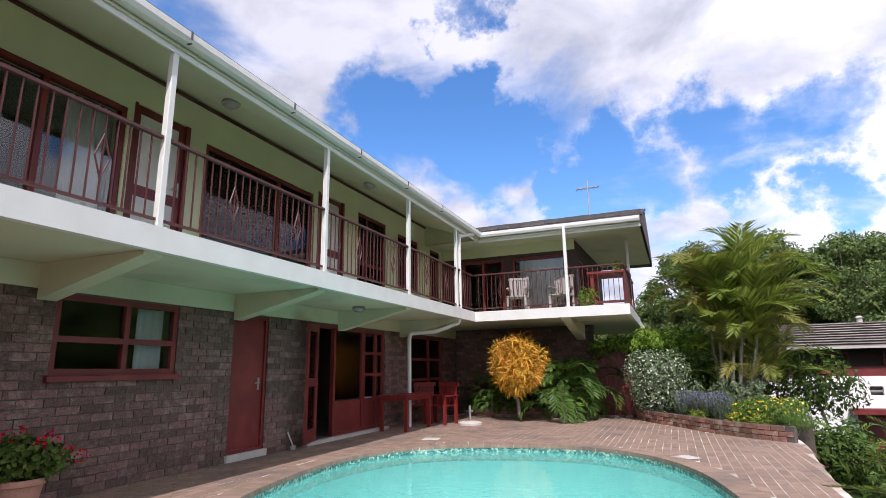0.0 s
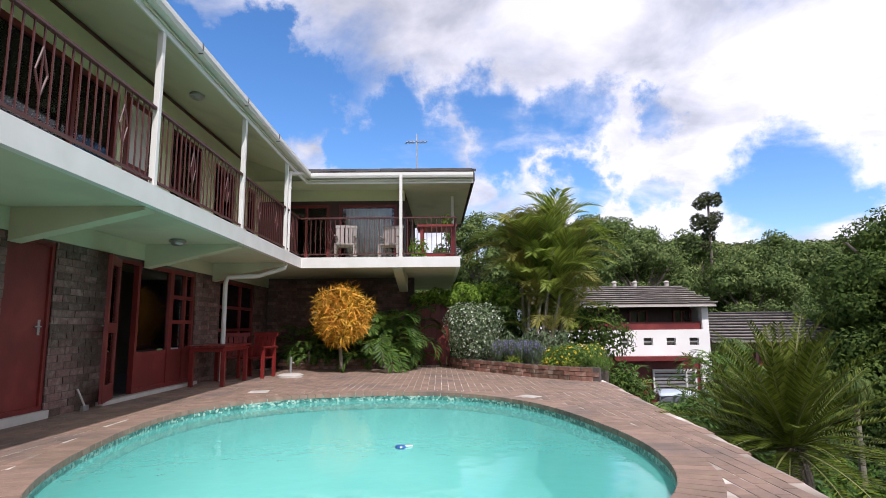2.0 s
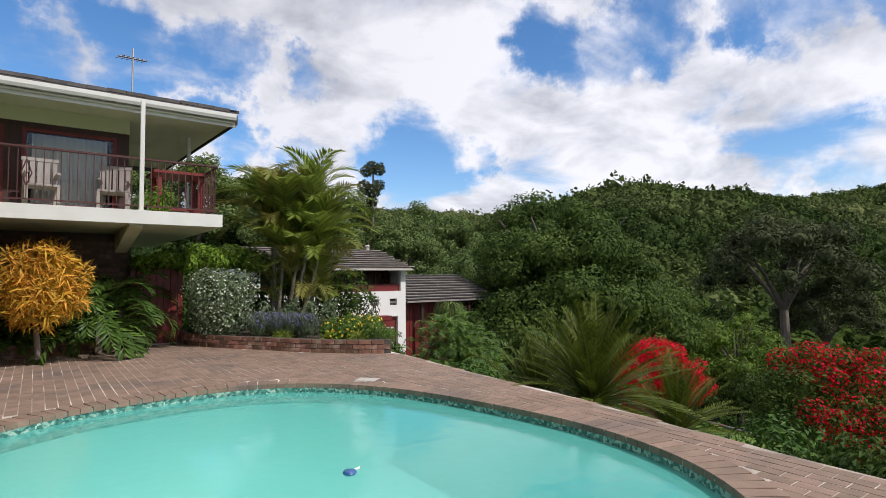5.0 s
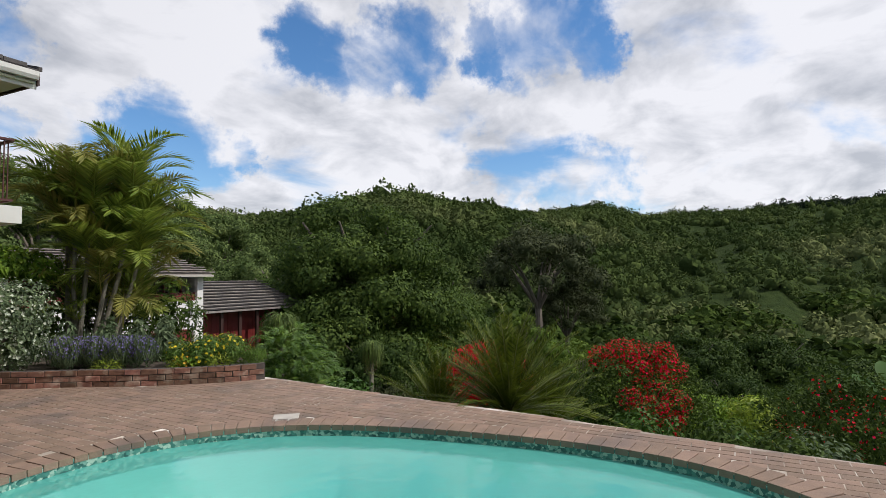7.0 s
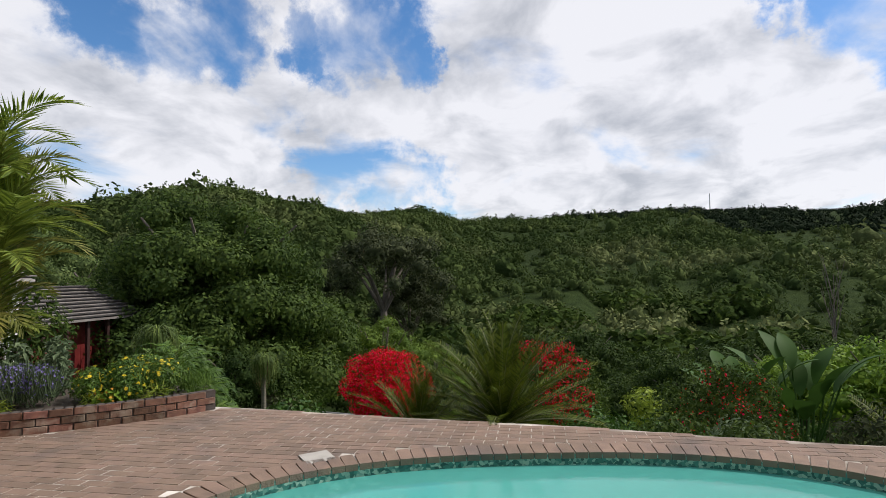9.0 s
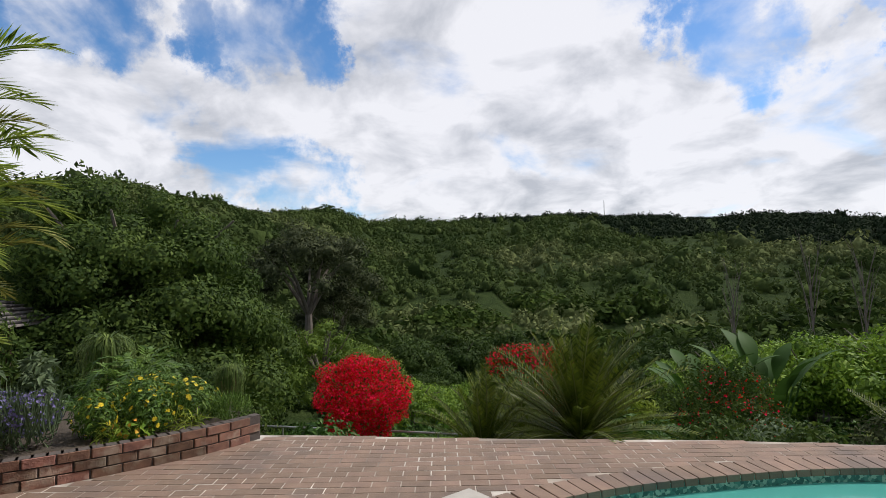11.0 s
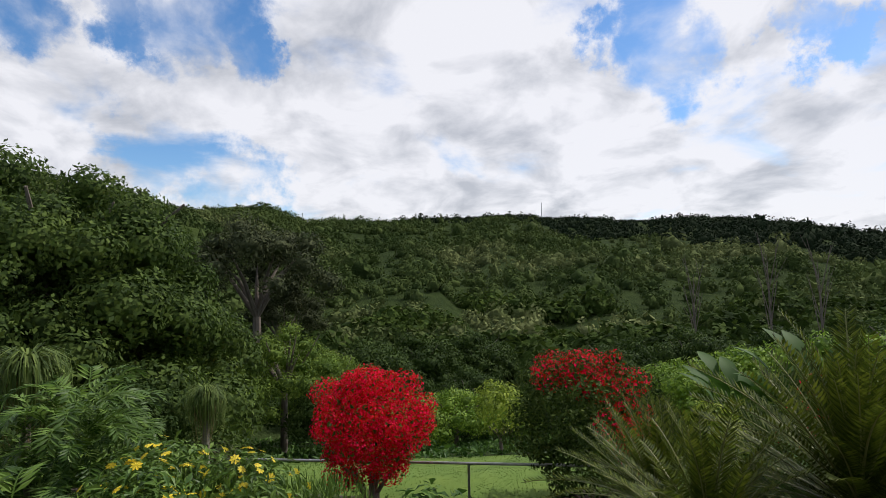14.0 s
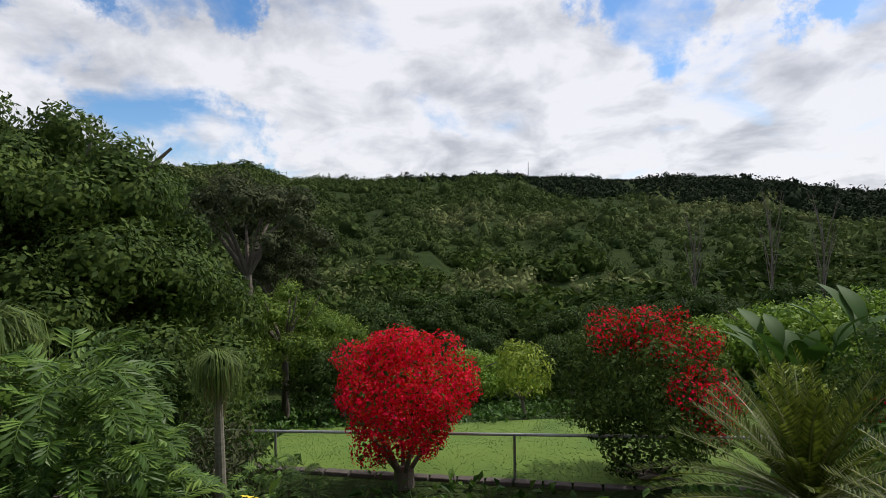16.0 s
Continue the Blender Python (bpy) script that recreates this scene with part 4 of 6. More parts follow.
def frond_mesh(name, length, leaflet, pairs, width, material, rise=0.9, droop=1.2, sag=0.3, seed=0, angle=55, stalk=None, taper=0.45):
    """A pinnate leaf that springs from the origin along +x and arches over."""
    rnd = random.Random(seed)
    vs, fs = [], []
    pts, d, p = [], rise, Vector((0, 0, 0))
    n = 14
    for i in range(n + 1):
        pts.append(p.copy())
        a = d - droop * (i / n) ** 1.3
        p = p + Vector((math.cos(a), 0, math.sin(a))) * (length / n)
    # rachis: a thin three-sided tube
    for i, q in enumerate(pts):
        r = 0.012 * (1 - 0.8 * i / n) * (length / 1.2) ** 0.5
        vs += [q + Vector((0, r, 0)), q + Vector((0, -r, 0)), q + Vector((0, 0, -1.6 * r))]
    for i in range(n):
        a, b = 3 * i, 3 * i + 3
        for j in range(3):
            m = (j + 1) % 3
            fs.append((a + j, a + m, b + m, b + j))
    for i in range(pairs):
        u = 0.12 + 0.86 * i / (pairs - 1)
        f = u * n
        k = min(int(f), n - 1)
        q = pts[k].lerp(pts[k + 1], f - k)
        t = (pts[k + 1] - pts[k]).normalized()
        size = leaflet * (0.45 + 0.75 * math.sin(math.pi * min(1, 0.12 + u * 0.83))) * rnd.uniform(0.85, 1.1)
        for s in (-1, 1):
            ang = radians(angle + rnd.uniform(-8, 8)) * (1 - taper * u)
            d = (t * math.cos(ang) + Vector((0, s, 0)) * math.sin(ang) + Vector((0, 0, 0.25 - sag))).normalized()
            side = (t - d * t.dot(d)).normalized()
            leaf_quads(vs, fs, q, d, side, size, width, sag * 0.5)
    me = mesh_of(name, vs, fs, material)
    if stalk:
        me.materials.append(stalk)
        for poly in me.polygons[:3 * n]:
            poly.material_index = 1
    return me


CYCAD_FRONDS = [frond_mesh("frond", 1.30 + 0.08 * i, 0.145, 34, 0.021, F_CYCAD, 1.28 - 0.02 * i, 0.25 + 0.16 * i, -0.10, i, 72, F_RACHIS, 0.2) for i in range(4)]
PALM_FRONDS = [frond_mesh("frond", 1.5 + 0.13 * i, 0.44, 38, 0.034, F_PALM if i < 3 else F_PALMYEL, 1.3, 1.55 + 0.2 * i, 0.16, 10 + i) for i in range(4)]
PHILO_FRONDS = [frond_mesh("leaf", 0.5 + 0.06 * i, 0.21, 9, 0.052, F_SPLIT, 0.75, 1.7 + 0.2 * i, 0.15, 20 + i, 60) for i in range(3)]


def stick_fronds(t, meshes, at, count, tilt0, tilt1, scale0, scale1, rnd, name="frond"):
    """Leaves round a growing point: the inner ones stand, the outer ones lean out."""
    for i in range(count):
        k = (i + 0.5) / count
        ob = new(name, rnd.choice(meshes))
        ob.parent = t
        s = rnd.uniform(scale0, scale1)
        lean = tilt0 + (tilt1 - tilt0) * k + rnd.uniform(-6, 6)
        az = i * 137.5 + rnd.uniform(-15, 15)
        ob.matrix_basis = Matrix.Translation(at) @ Euler((rnd.uniform(-0.12, 0.12), radians(lean), radians(az))).to_matrix().to_4x4() @ Matrix.Scale(s, 4)


def cycad(at, scale, count, seed, label, group="cycads"):
    rnd = random.Random(seed)
    t = thing("cycad", label, "cycad", at, rnd.uniform(0, 360), group, scale=scale)
    bm = bmesh.new()
    lathe(bm, [(0.22, -0.9), (0.22, -0.2), (0.19, 0.1), (0.15, 0.25), (0.07, 0.32)], 14)
    for v in bm.verts:
        v.co += rand_dir(rnd) * 0.02
    part("trunk", bm, M_BARK, t, "scaly dark trunk")
    stick_fronds(t, CYCAD_FRONDS, (0, 0, 0.3), int(count * 1.15), -24, 80, 0.80, 1.12, rnd)


def areca(at, seed):
    rnd = random.Random(seed)
    t = thing("palm", "clump of tall areca palms with feathery green fronds", "palm", at)
    for i in range(14):
        a = i * 2.4
        r = 0.1 + 0.5 * math.sqrt(i / 14)
        lean = Vector((math.cos(a), math.sin(a), 0)) * rnd.uniform(0.1, 0.6)
        h = rnd.uniform(1.4, 2.9) if i else 3.1
        base = Vector((-0.35 + r * math.cos(a) * 0.6, r * math.sin(a) * 0.6, 0))
        top = base + lean + Vector((0.3, 0, h))
        bm = bmesh.new()
        mid = base.lerp(top, 0.5) + lean * 0.15
        rod(bm, base, mid, 0.045, 0.04), rod(bm, mid, top, 0.04, 0.03)
        part("stem", bm, M_PALMBARK, t, "ringed grey green stem")
        stick_fronds(t, PALM_FRONDS, top, 10, -34, 22, 0.8, 1.1, rnd)
    for i in range(70):
        a = rnd.uniform(0, 6.28)
        stick_fronds(t, PALM_FRONDS, (0.6 * math.cos(a), 0.5 * math.sin(a), rnd.uniform(0.5, 2.3)), 1, -30, 15, 0.55, 0.95, rnd)
    # stick_fronds turns a single leaf to one side: spread them round the clump
    loose = [c for c in t.children if c.name.startswith("frond")][-70:]
    for i, c in enumerate(loose):
        c.matrix_basis = Matrix.Translation(c.matrix_basis.translation) @ Euler((rnd.uniform(-0.2, 0.2), radians(rnd.uniform(-30, 20)), i * 2.4)).to_matrix().to_4x4() @ Matrix.Scale(rnd.uniform(0.55, 0.95), 4)


def philodendron(at, scale, count, seed, label, group="split-leaf plants", wide=0.55, tall=0.8):
    """Lobed leaves on stalks, all over a dome, each facing outwards and drooping."""
    rnd = random.Random(seed)
    t = thing("philodendron", label, "shrub", at, rnd.uniform(0, 360), group, scale=scale)
    part("stem", rodbm((0, 0, -0.1), (0, 0, tall * 0.5), 0.05, 0.04), M_BARK, t)
    for i in range(count):
        k = (i + 0.5) / count
        a = i * 2.4 + rnd.uniform(-0.3, 0.3)
        up = 1 - k
        r = wide * math.sqrt(1 - up * up) * rnd.uniform(0.6, 1.0)
        ob = new("leaf", rnd.choice(PHILO_FRONDS))
        ob.parent = t
        lean = -10 + 45 * k + rnd.uniform(-12, 12)
        ob.matrix_basis = Matrix.Translation((r * math.cos(a), r * math.sin(a), tall * (0.12 + 0.85 * up) * rnd.uniform(0.85, 1.05))) @ Euler((rnd.uniform(-0.3, 0.3), radians(lean), a + rnd.uniform(-0.4, 0.4))).to_matrix().to_4x4() @ Matrix.Scale(rnd.uniform(0.7, 1.1), 4)


def core_ball():
    bm = bmesh.new()
    bmesh.ops.create_icosphere(bm, subdivisions=2, radius=1)
    out = [v.co.copy() for v in bm.verts], [tuple(v.index for v in f.verts) for f in bm.faces]
    bm.free()
    return out


CORE = core_ball()


def crown_mesh(name, material, blobs, leaves, size, width, seed, droop=0.2, inner=0.55, simple=False):
    """Leaves scattered over the shells of several uneven clumps, most of them on the outside."""
    rnd = random.Random(seed)
    vs, fs = [], []
    total = sum(b[3] ** 2 for b in blobs)
    for bx, by, bz, br, squash in blobs:
        if simple:
            k = len(vs)
            for b in CORE[0]:
                r = br * (0.44 + 0.3 * noise.noise(b * 2.1 + Vector((bx, by, bz))))
                vs.append(Vector((bx + b.x * r, by + b.y * r, bz + b.z * r * squash)))
            fs += [tuple(k + i for i in f) for f in CORE[1]]
        for _ in range(int(leaves * br * br / total)):
            d = rand_dir(rnd)
            r = br * (inner + (1 - inner) * rnd.random() ** 0.5) * (1 + 0.22 * noise.noise(d * 2.3 + Vector((bx, by, bz))))
            p = Vector((bx + d.x * r, by + d.y * r, bz + d.z * r * squash))
            out = (perp(d, rnd) + rand_dir(rnd) * 0.45 + d * 0.35 + Vector((0, 0, -droop))).normalized()
            s = size * rnd.uniform(0.6, 1.3)
            side = out.cross(d)
            side = side.normalized() if side.length > 0.05 else perp(out, rnd)
            if simple:
                k, w = len(vs), s * width / 2
                vs += [p, p + out * (s * 0.5) + side * w, p + out * s, p + out * (s * 0.5) - side * w]
                fs.append((k, k + 1, k + 2, k + 3))
            else:
                leaf_quads(vs, fs, p, out, side, s, s * width, droop)
    return mesh_of(name, vs, fs, material, simple)


def daisy_mesh(name, material, blobs, count, radius, seed):
    """Flat flowers of eight petals, facing up and out on the clumps."""
    rnd = random.Random(seed)
    vs, fs = [], []
    for _ in range(count):
        bx, by, bz, br, squash = rnd.choice(blobs)
        d = rand_dir(rnd, 0.5)
        p = Vector((bx, by, bz)) + Vector((d.x, d.y, d.z * squash)) * br * 1.08
        face = (d + rand_dir(rnd) * 0.4).normalized()
        u = perp(face, rnd)
        v = face.cross(u)
        r = radius * rnd.uniform(0.75, 1.15)
        for i in range(8):
            a = i * math.pi / 4
            e, q = u * math.cos(a) + v * math.sin(a), u * math.cos(a + 1.57) + v * math.sin(a + 1.57)
            k = len(vs)
            vs += [p, p + e * r * 0.65 + q * r * 0.24, p + e * r - face * r * 0.1, p + e * r * 0.65 - q * r * 0.24]
            fs.append((k, k + 1, k + 2, k + 3))
    return mesh_of(name, vs, fs, material)


def blob_set(rnd, n, rx, rz, r0, r1, z, squash=0.8):
    out = []
    for i in range(n):
        a, k = i * 2.4, math.sqrt((i + 0.3) / n)
        out.append((rx * k * math.cos(a), rx * k * math.sin(a), z + rz * (1 - k * k) * rnd.uniform(0.7, 1.0) + rnd.uniform(-0.1, 0.1) * rz, rnd.uniform(r0, r1), squash))
    return out


def limbs(bm, base, height, spread, rnd, r=0.16, n=7):
    top = Vector((rnd.uniform(-0.1, 0.1), rnd.uniform(-0.1, 0.1), height * 0.5))
    rod(bm, base, top, r, r * 0.7, 10)
    for i in range(n):
        a = i * 2.4 + rnd.uniform(-0.3, 0.3)
        k = rnd.uniform(0.5, 0.95)
        mid = top + Vector((math.cos(a) * spread * 0.4 * k, math.sin(a) * spread * 0.4 * k, height * 0.18))
        tip = top + Vector((math.cos(a) * spread * 0.8 * k, math.sin(a) * spread * 0.8 * k, height * rnd.uniform(0.25, 0.42)))
        rod(bm, top, mid, r * 0.5, r * 0.32, 7)
        rod(bm, mid, tip, r * 0.32, r * 0.1, 6)


def shrub(name, label, category, at, blobs, material, leaves, size, width, seed, trunk=0.05, height=0.6, bloom=None, bloom_count=0, bloom_size=0.05, group="", droop=0.2, bloom_up=0.0, inner=0.55, bloom_on=None, bloom_in=0.8):
    rnd = random.Random(seed)
    t = thing(name, label, category, at, group=group)
    bm = bmesh.new()
    if trunk > 0.15:
        rod(bm, (0, 0, -0.1), (0, 0, height * 0.3), trunk, trunk * 0.9, 10)
        for i in range(7):
            a = i * 2.4
            foot = Vector((math.cos(a) * trunk * 0.5, math.sin(a) * trunk * 0.5, height * 0.25))
            part("branch", rodbm(foot, foot + Vector((math.cos(a) * 0.7, math.sin(a) * 0.7, height * 0.85)), 0.05, 0.015, 7), M_BARK, t)
    else:
        limbs(bm, Vector((0, 0, -0.1)), height, max(b[3] for b in blobs) * 0.9, rnd, trunk, 6)
    part("trunk", bm, M_BARK, t)
    part("crown", crown_mesh("crown", material, blobs, leaves, size, width, seed, droop, inner), parent=t)
    if bloom:
        lift = [(b[0], b[1], b[2] + bloom_up * b[3], b[3] * 1.03, b[4]) for b in blobs if bloom_on is None or bloom_on(b)]
        part("blossom", crown_mesh("blossom", bloom, lift, bloom_count, bloom_size, 0.85, seed + 1, 0.0, bloom_in), parent=t)
    return t


R = random.Random(11)
# croton and undergrowth in the wing planter
ball = []
for i in range(24):
    z = 1 - 1.9 * (i + 0.5) / 24
    k = 0.46 * math.sqrt(1 - z * z) * R.uniform(0.85, 1.15)
    ball.append((k * math.cos(i * 2.4), k * math.sin(i * 2.4), 1.12 + 0.56 * z, R.uniform(0.20, 0.30), 0.9))
shrub("croton", "round golden yellow croton shrub in the wing planter", "shrub", (-3.52, 13.25, 0.2), ball, F_CROTON, 5200, 0.19, 0.15, 3, 0.05, 1.0, droop=0.15, inner=0.35)
philodendron((-2.62, 13.95, 0.2), 1.35, 46, 39, "glossy split-leaf plant in the wing planter", "planter undergrowth", wide=0.42, tall=0.85)
for i, (x, y, s) in enumerate([(-2.5, 14.7, 1.25), (-2.95, 14.9, 1.0), (-4.2, 14.8, 0.95), (-4.75, 14.75, 1.0), (-2.2, 14.85, 1.45), (-3.4, 14.85, 0.9), (-4.5, 14.2, 0.6)]):
    philodendron((x, y, 0.2), s, 26, 40 + i, "glossy split-leaf plant in the wing planter", "planter undergrowth", wide=0.35, tall=0.85)
for i, x in enumerate((-4.9, -4.3, -3.8, -3.3, -2.75, -2.25)):
    shrub("groundcover", "low green leafy groundcover spilling over the planter", "groundcover", (x, 14.62, 0.15), [(0, 0, 0.18, 0.33, 0.6), (0.15, -0.08, 0.15, 0.25, 0.6)], F_PHILO if i < 4 else F_BRIGHT, 260, 0.14, 0.4, 60 + i, 0.01, 0.15, group="planter groundcover")
# garden planter
shrub("flowering_bush", "dense rounded bush dusted with small white flowers", "shrub", (-0.42, 14.15, 0.15), [(0, 0, 0.75, 0.66, 1.0), (-0.2, 0, 1.05, 0.5, 0.9), (0.25, 0, 1.0, 0.5, 0.95), (0.05, 0, 0.45, 0.6, 0.8)], F_GREYG, 4200, 0.085, 0.5, 5, 0.05, 0.9, F_WHITEF, 1100, 0.05)
shrub("climbing_vine", "bright green vine sprawling over the garden wall and gate", "vine", (-0.6, 15.0, 1.65), [(0, 0, 0.3, 0.38, 0.6), (-0.7, 0, 0.2, 0.34, 0.55), (0.6, 0, 0.3, 0.38, 0.6), (1.1, 0.1, 0.2, 0.4, 0.7), (-1.15, 0, 0.1, 0.28, 0.6), (0.3, -0.25, 0.15, 0.32, 0.6), (-0.4, -0.2, 0.12, 0.3, 0.6)], F_BRIGHT, 3800, 0.10, 0.55, 6, 0.04, 0.4)
areca((1.6, 14.75, 0.15), 7)
for i in range(9):
    x, y = 0.12 + 0.09 * i + R.uniform(-0.06, 0.06), 13.40 - 0.13 * i + R.uniform(-0.05, 0.2)
    shrub("lavender", "grey green lavender clump with purple flower spikes", "flower", (x, y, 0.18), [(0, 0, 0.18, 0.2, 0.9)], F_GREYG, 240, 0.14, 0.12, 80 + i, 0.01, 0.1, F_PURPLE, 260, 0.032, "lavender row", -0.9, 0.75)
for i, (x, y) in enumerate([(0.35, 13.85), (0.75, 13.4), (1.1, 13.1), (1.35, 12.75), (0.95, 13.7), (1.5, 12.9)]):
    shrub("foxglove", "tall leafy flower stalks in the planter", "flower", (x, y, 0.18), [(0, 0, 0.3, 0.17, 1.6), (0.05, 0, 0.6, 0.1, 1.6)], F_GREYG, 260, 0.11, 0.4, 100 + i, 0.012, 0.5, group="flower stalks")
for i, (x, y, s) in enumerate([(1.42, 11.75, 0.95), (1.15, 12.0, 0.8), (1.66, 11.35, 0.85), (1.25, 11.6, 0.8), (1.85, 11.75, 0.9)]):
    blobs = [(0, 0, 0.27 * s, 0.3 * s, 0.85), (0.1, 0.1, 0.35 * s, 0.22 * s, 0.8), (-0.12, -0.05, 0.25 * s, 0.2 * s, 0.9)]
    t = shrub("daisy_bush", "green bush covered in yellow daisies", "flower", (x, y, 0.18), blobs, F_SPLIT, 1300, 0.062, 0.32, 110 + i, 0.015, 0.2, group="daisy bushes")
    part("blossom", daisy_mesh("blossom", F_YEL, blobs, 34, 0.026, 210 + i), parent=t, label="yellow daisy flowers")
shrub("leafy_tuft", "feathery green tuft at the end of the planter", "groundcover", (1.78, 11.0, 0.18), [(0, 0, 0.1, 0.2, 0.7), (0.15, 0.15, 0.08, 0.16, 0.7)], F_SPLIT, 900, 0.075, 0.12, 125, 0.01, 0.1, droop=-0.5)
for i, (x, y) in enumerate([(0.95, 11.75), (0.35, 12.6), (1.3, 11.25)]):
    shrub("grass_tuft", "pale straw grass tuft at the planter edge", "grass", (x, y, 0.18), [(0, 0, 0.08, 0.14, 0.7)], F_LIME, 160, 0.16, 0.06, 120 + i, 0.008, 0.05, group="grass tufts")
shrub("orange_flowers", "low plant with orange red flowers", "flower", (1.0, 11.62, 0.18), [(0, 0, 0.1, 0.16, 0.6)], F_BRIGHT, 160, 0.08, 0.4, 126, 0.008, 0.05, F_CROTON, 25, 0.045)

# added shrubs give the dark shading behind the palms and hide the outbuilding
for i, (x, y, s) in enumerate([(0.3, 15.5, 0.9), (1.2, 15.6, 1.1), (2.2, 15.4, 1.2), (3.0, 15.0, 1.0), (-0.3, 15.6, 0.8)]):
    shrub("hedge_shrub", "added dark green shrub standing for the shading behind the palms", "shrub", (x, y, 0.1), [(0, 0, 0.9 * s, 0.6 * s, 1.2), (0.3, 0.1, 0.6 * s, 0.6 * s, 1.0), (-0.3, -0.1, 0.6 * s, 0.55 * s, 1.0)], F_TREE, 1500, 0.12, 0.45, 180 + i, 0.04, 0.8 * s, group="hedge shrubs")

# cycads beyond the terrace edge
cycad((2.85, 7.05, -0.72), 1.0, 104, 1, "large dark green cycad with arching stiff fronds")
cycad((2.95, 8.25, -0.98), 0.82, 58, 2, "smaller cycad beside the terrace edge")
cycad((5.45, 7.35, -1.72), 0.98, 74, 4, "cycad with glossy arching fronds below the terrace")
cycad((5.6, 0.2, land(5.6, 0.2) + 0.1), 1.05, 50, 5, "cycad with drooping fronds among the shrubs")

# bougainvilleas


def bougainvillea(at, wide, low, top, seed, red, leaves, bloom_on, label):
    """A dome of many small clumps on a forked stem; bloom_on picks the clumps that flower."""
    rnd = random.Random(seed)
    mid, half = (low + top) / 2, (top - low) / 2
    blobs = [(0, 0, mid + 0.1, wide * 0.55, 0.75), (0.1, 0, top - 0.42, 0.40, 0.9), (-0.3, 0.2, top - 0.55, 0.38, 0.9), (0.2, -0.35, top - 0.55, 0.38, 0.9), (0, 0, mid - 0.25 * half, wide * 0.45, 0.8)]
    n = 54
    for i in range(n):
        z = 1 - 1.95 * (i + 0.5) / n
        r, a = math.sqrt(1 - z * z), i * 2.4
        k = rnd.uniform(0.64, 0.94)
        if z < -0.2:
            r = r * 0.75 + 0.08
        blobs.append((wide * k * r * math.cos(a), wide * k * r * math.sin(a), mid + half * k * z + rnd.uniform(-0.1, 0.1), wide * rnd.uniform(0.13, 0.28), 0.9))
    shrub("bougainvillea", label, "bougainvillea", at, blobs, F_TREE, leaves, 0.10, 0.55, seed, 0.20, low * 2.4, F_RED, red, 0.055, "bougainvilleas", 0.0, inner=0.45, bloom_on=bloom_on, bloom_in=0.5)


bougainvillea((10.68, 10.95, land(10.68, 10.95)), 1.40, 0.50, 3.05, 131, 21000, 1800, None, "bougainvillea in full crimson bloom on the lower lawn")
bougainvillea((10.15, 6.4, land(10.15, 6.4)), 1.65, 0.12, 3.15, 132, 5200, 14000, lambda b: b[3] < 0.5 and (b[2] > 2.55 or (b[0] < -0.5 and b[1] < 0.2 and b[2] > 1.2)), "dark green bougainvillea with crimson bloom on top")
bougainvillea((8.6, 2.4, land(8.6, 2.4)), 1.45, 0.1, 2.65, 133, 420, 8000, lambda b: b[3] < 0.5 and b[0] < -0.2 and b[2] > 1.3, "dark green bougainvillea with few red blooms")

# lower garden shrubs
for i, (x, y, s, n) in enumerate([(5.9, 14.2, 0.95, 56), (6.6, 15.0, 1.1, 60), (7.2, 14.7, 1.0, 56), (5.2, 14.4, 1.0, 50), (6.4, 14.0, 0.75, 40), (4.2, 13.4, 0.8, 40), (3.3, 12.6, 0.7, 30), (8.6, 15.8, 1.1, 50), (9.4, 13.2, 0.75, 40), (2.9, 13.4, 0.8, 30), (9.9, 12.9, 0.6, 30)]):
    philodendron((x, y, land(x, y)), s, n, 140 + i, "large split-leaf philodendron below the terrace", wide=0.8, tall=0.95 if (x, y) in ((4.2, 13.4), (3.3, 12.6), (5.2, 14.4)) else 2.2 if s > 0.9 else 1.5)


for i, (x, y) in enumerate([(6.1, 14.2), (6.7, 15.0), (5.5, 14.1), (7.5, 15.4)]):
    philodendron((x, y, land(x, y)), 0.85, 120, 155 + i, "tall split-leaf philodendron crowding the slope below the terrace", wide=1.15, tall=3.0)


def ponytail(at, height, scale, seed):
    rnd = random.Random(seed)
    t = thing("ponytail_palm", "ponytail palm with a fountain of narrow hanging leaves", "ponytail palm", at, group="ponytail palms")
    part("trunk", rodbm((0, 0, -0.2), (0.05, 0.03, height), 0.085, 0.05, 10), M_PALMBARK, t, "slender pale trunk")
    for name, material, count in (("crown", F_GRASSY, 420), ("old_leaves", F_DRY, 60)):
        vs, fs = [], []
        for _ in range(count):
            a = rnd.uniform(0, 6.28)
            d = Vector((math.cos(a), math.sin(a), 0))
            side = Vector((-d.y, d.x, 0)) * 0.010 * scale
            p, ang = Vector((0.05, 0.03, height)), rnd.uniform(0.2, 1.45) if name == "crown" else rnd.uniform(-0.6, 0.3)
            n, step = 6, scale * rnd.uniform(0.12, 0.21)
            k = len(vs)
            for j in range(n + 1):
                w = side * (1 - j / n) + side * 0.15
                vs += [p + w, p - w]
                p = p + (d * math.cos(ang) + Vector((0, 0, math.sin(ang)))) * step
                ang -= 0.85 if ang > -1.2 else 0.15
            for j in range(n):
                fs.append((k + 2 * j, k + 2 * j + 1, k + 2 * j + 3, k + 2 * j + 2))
        part(name, mesh_of(name, vs, fs, material), parent=t)


ponytail((8.5, 13.6, land(8.5, 13.6)), 2.55, 0.8, 1)
ponytail((6.5, 15.2, land(6.5, 15.2)), 2.75, 1.1, 2)


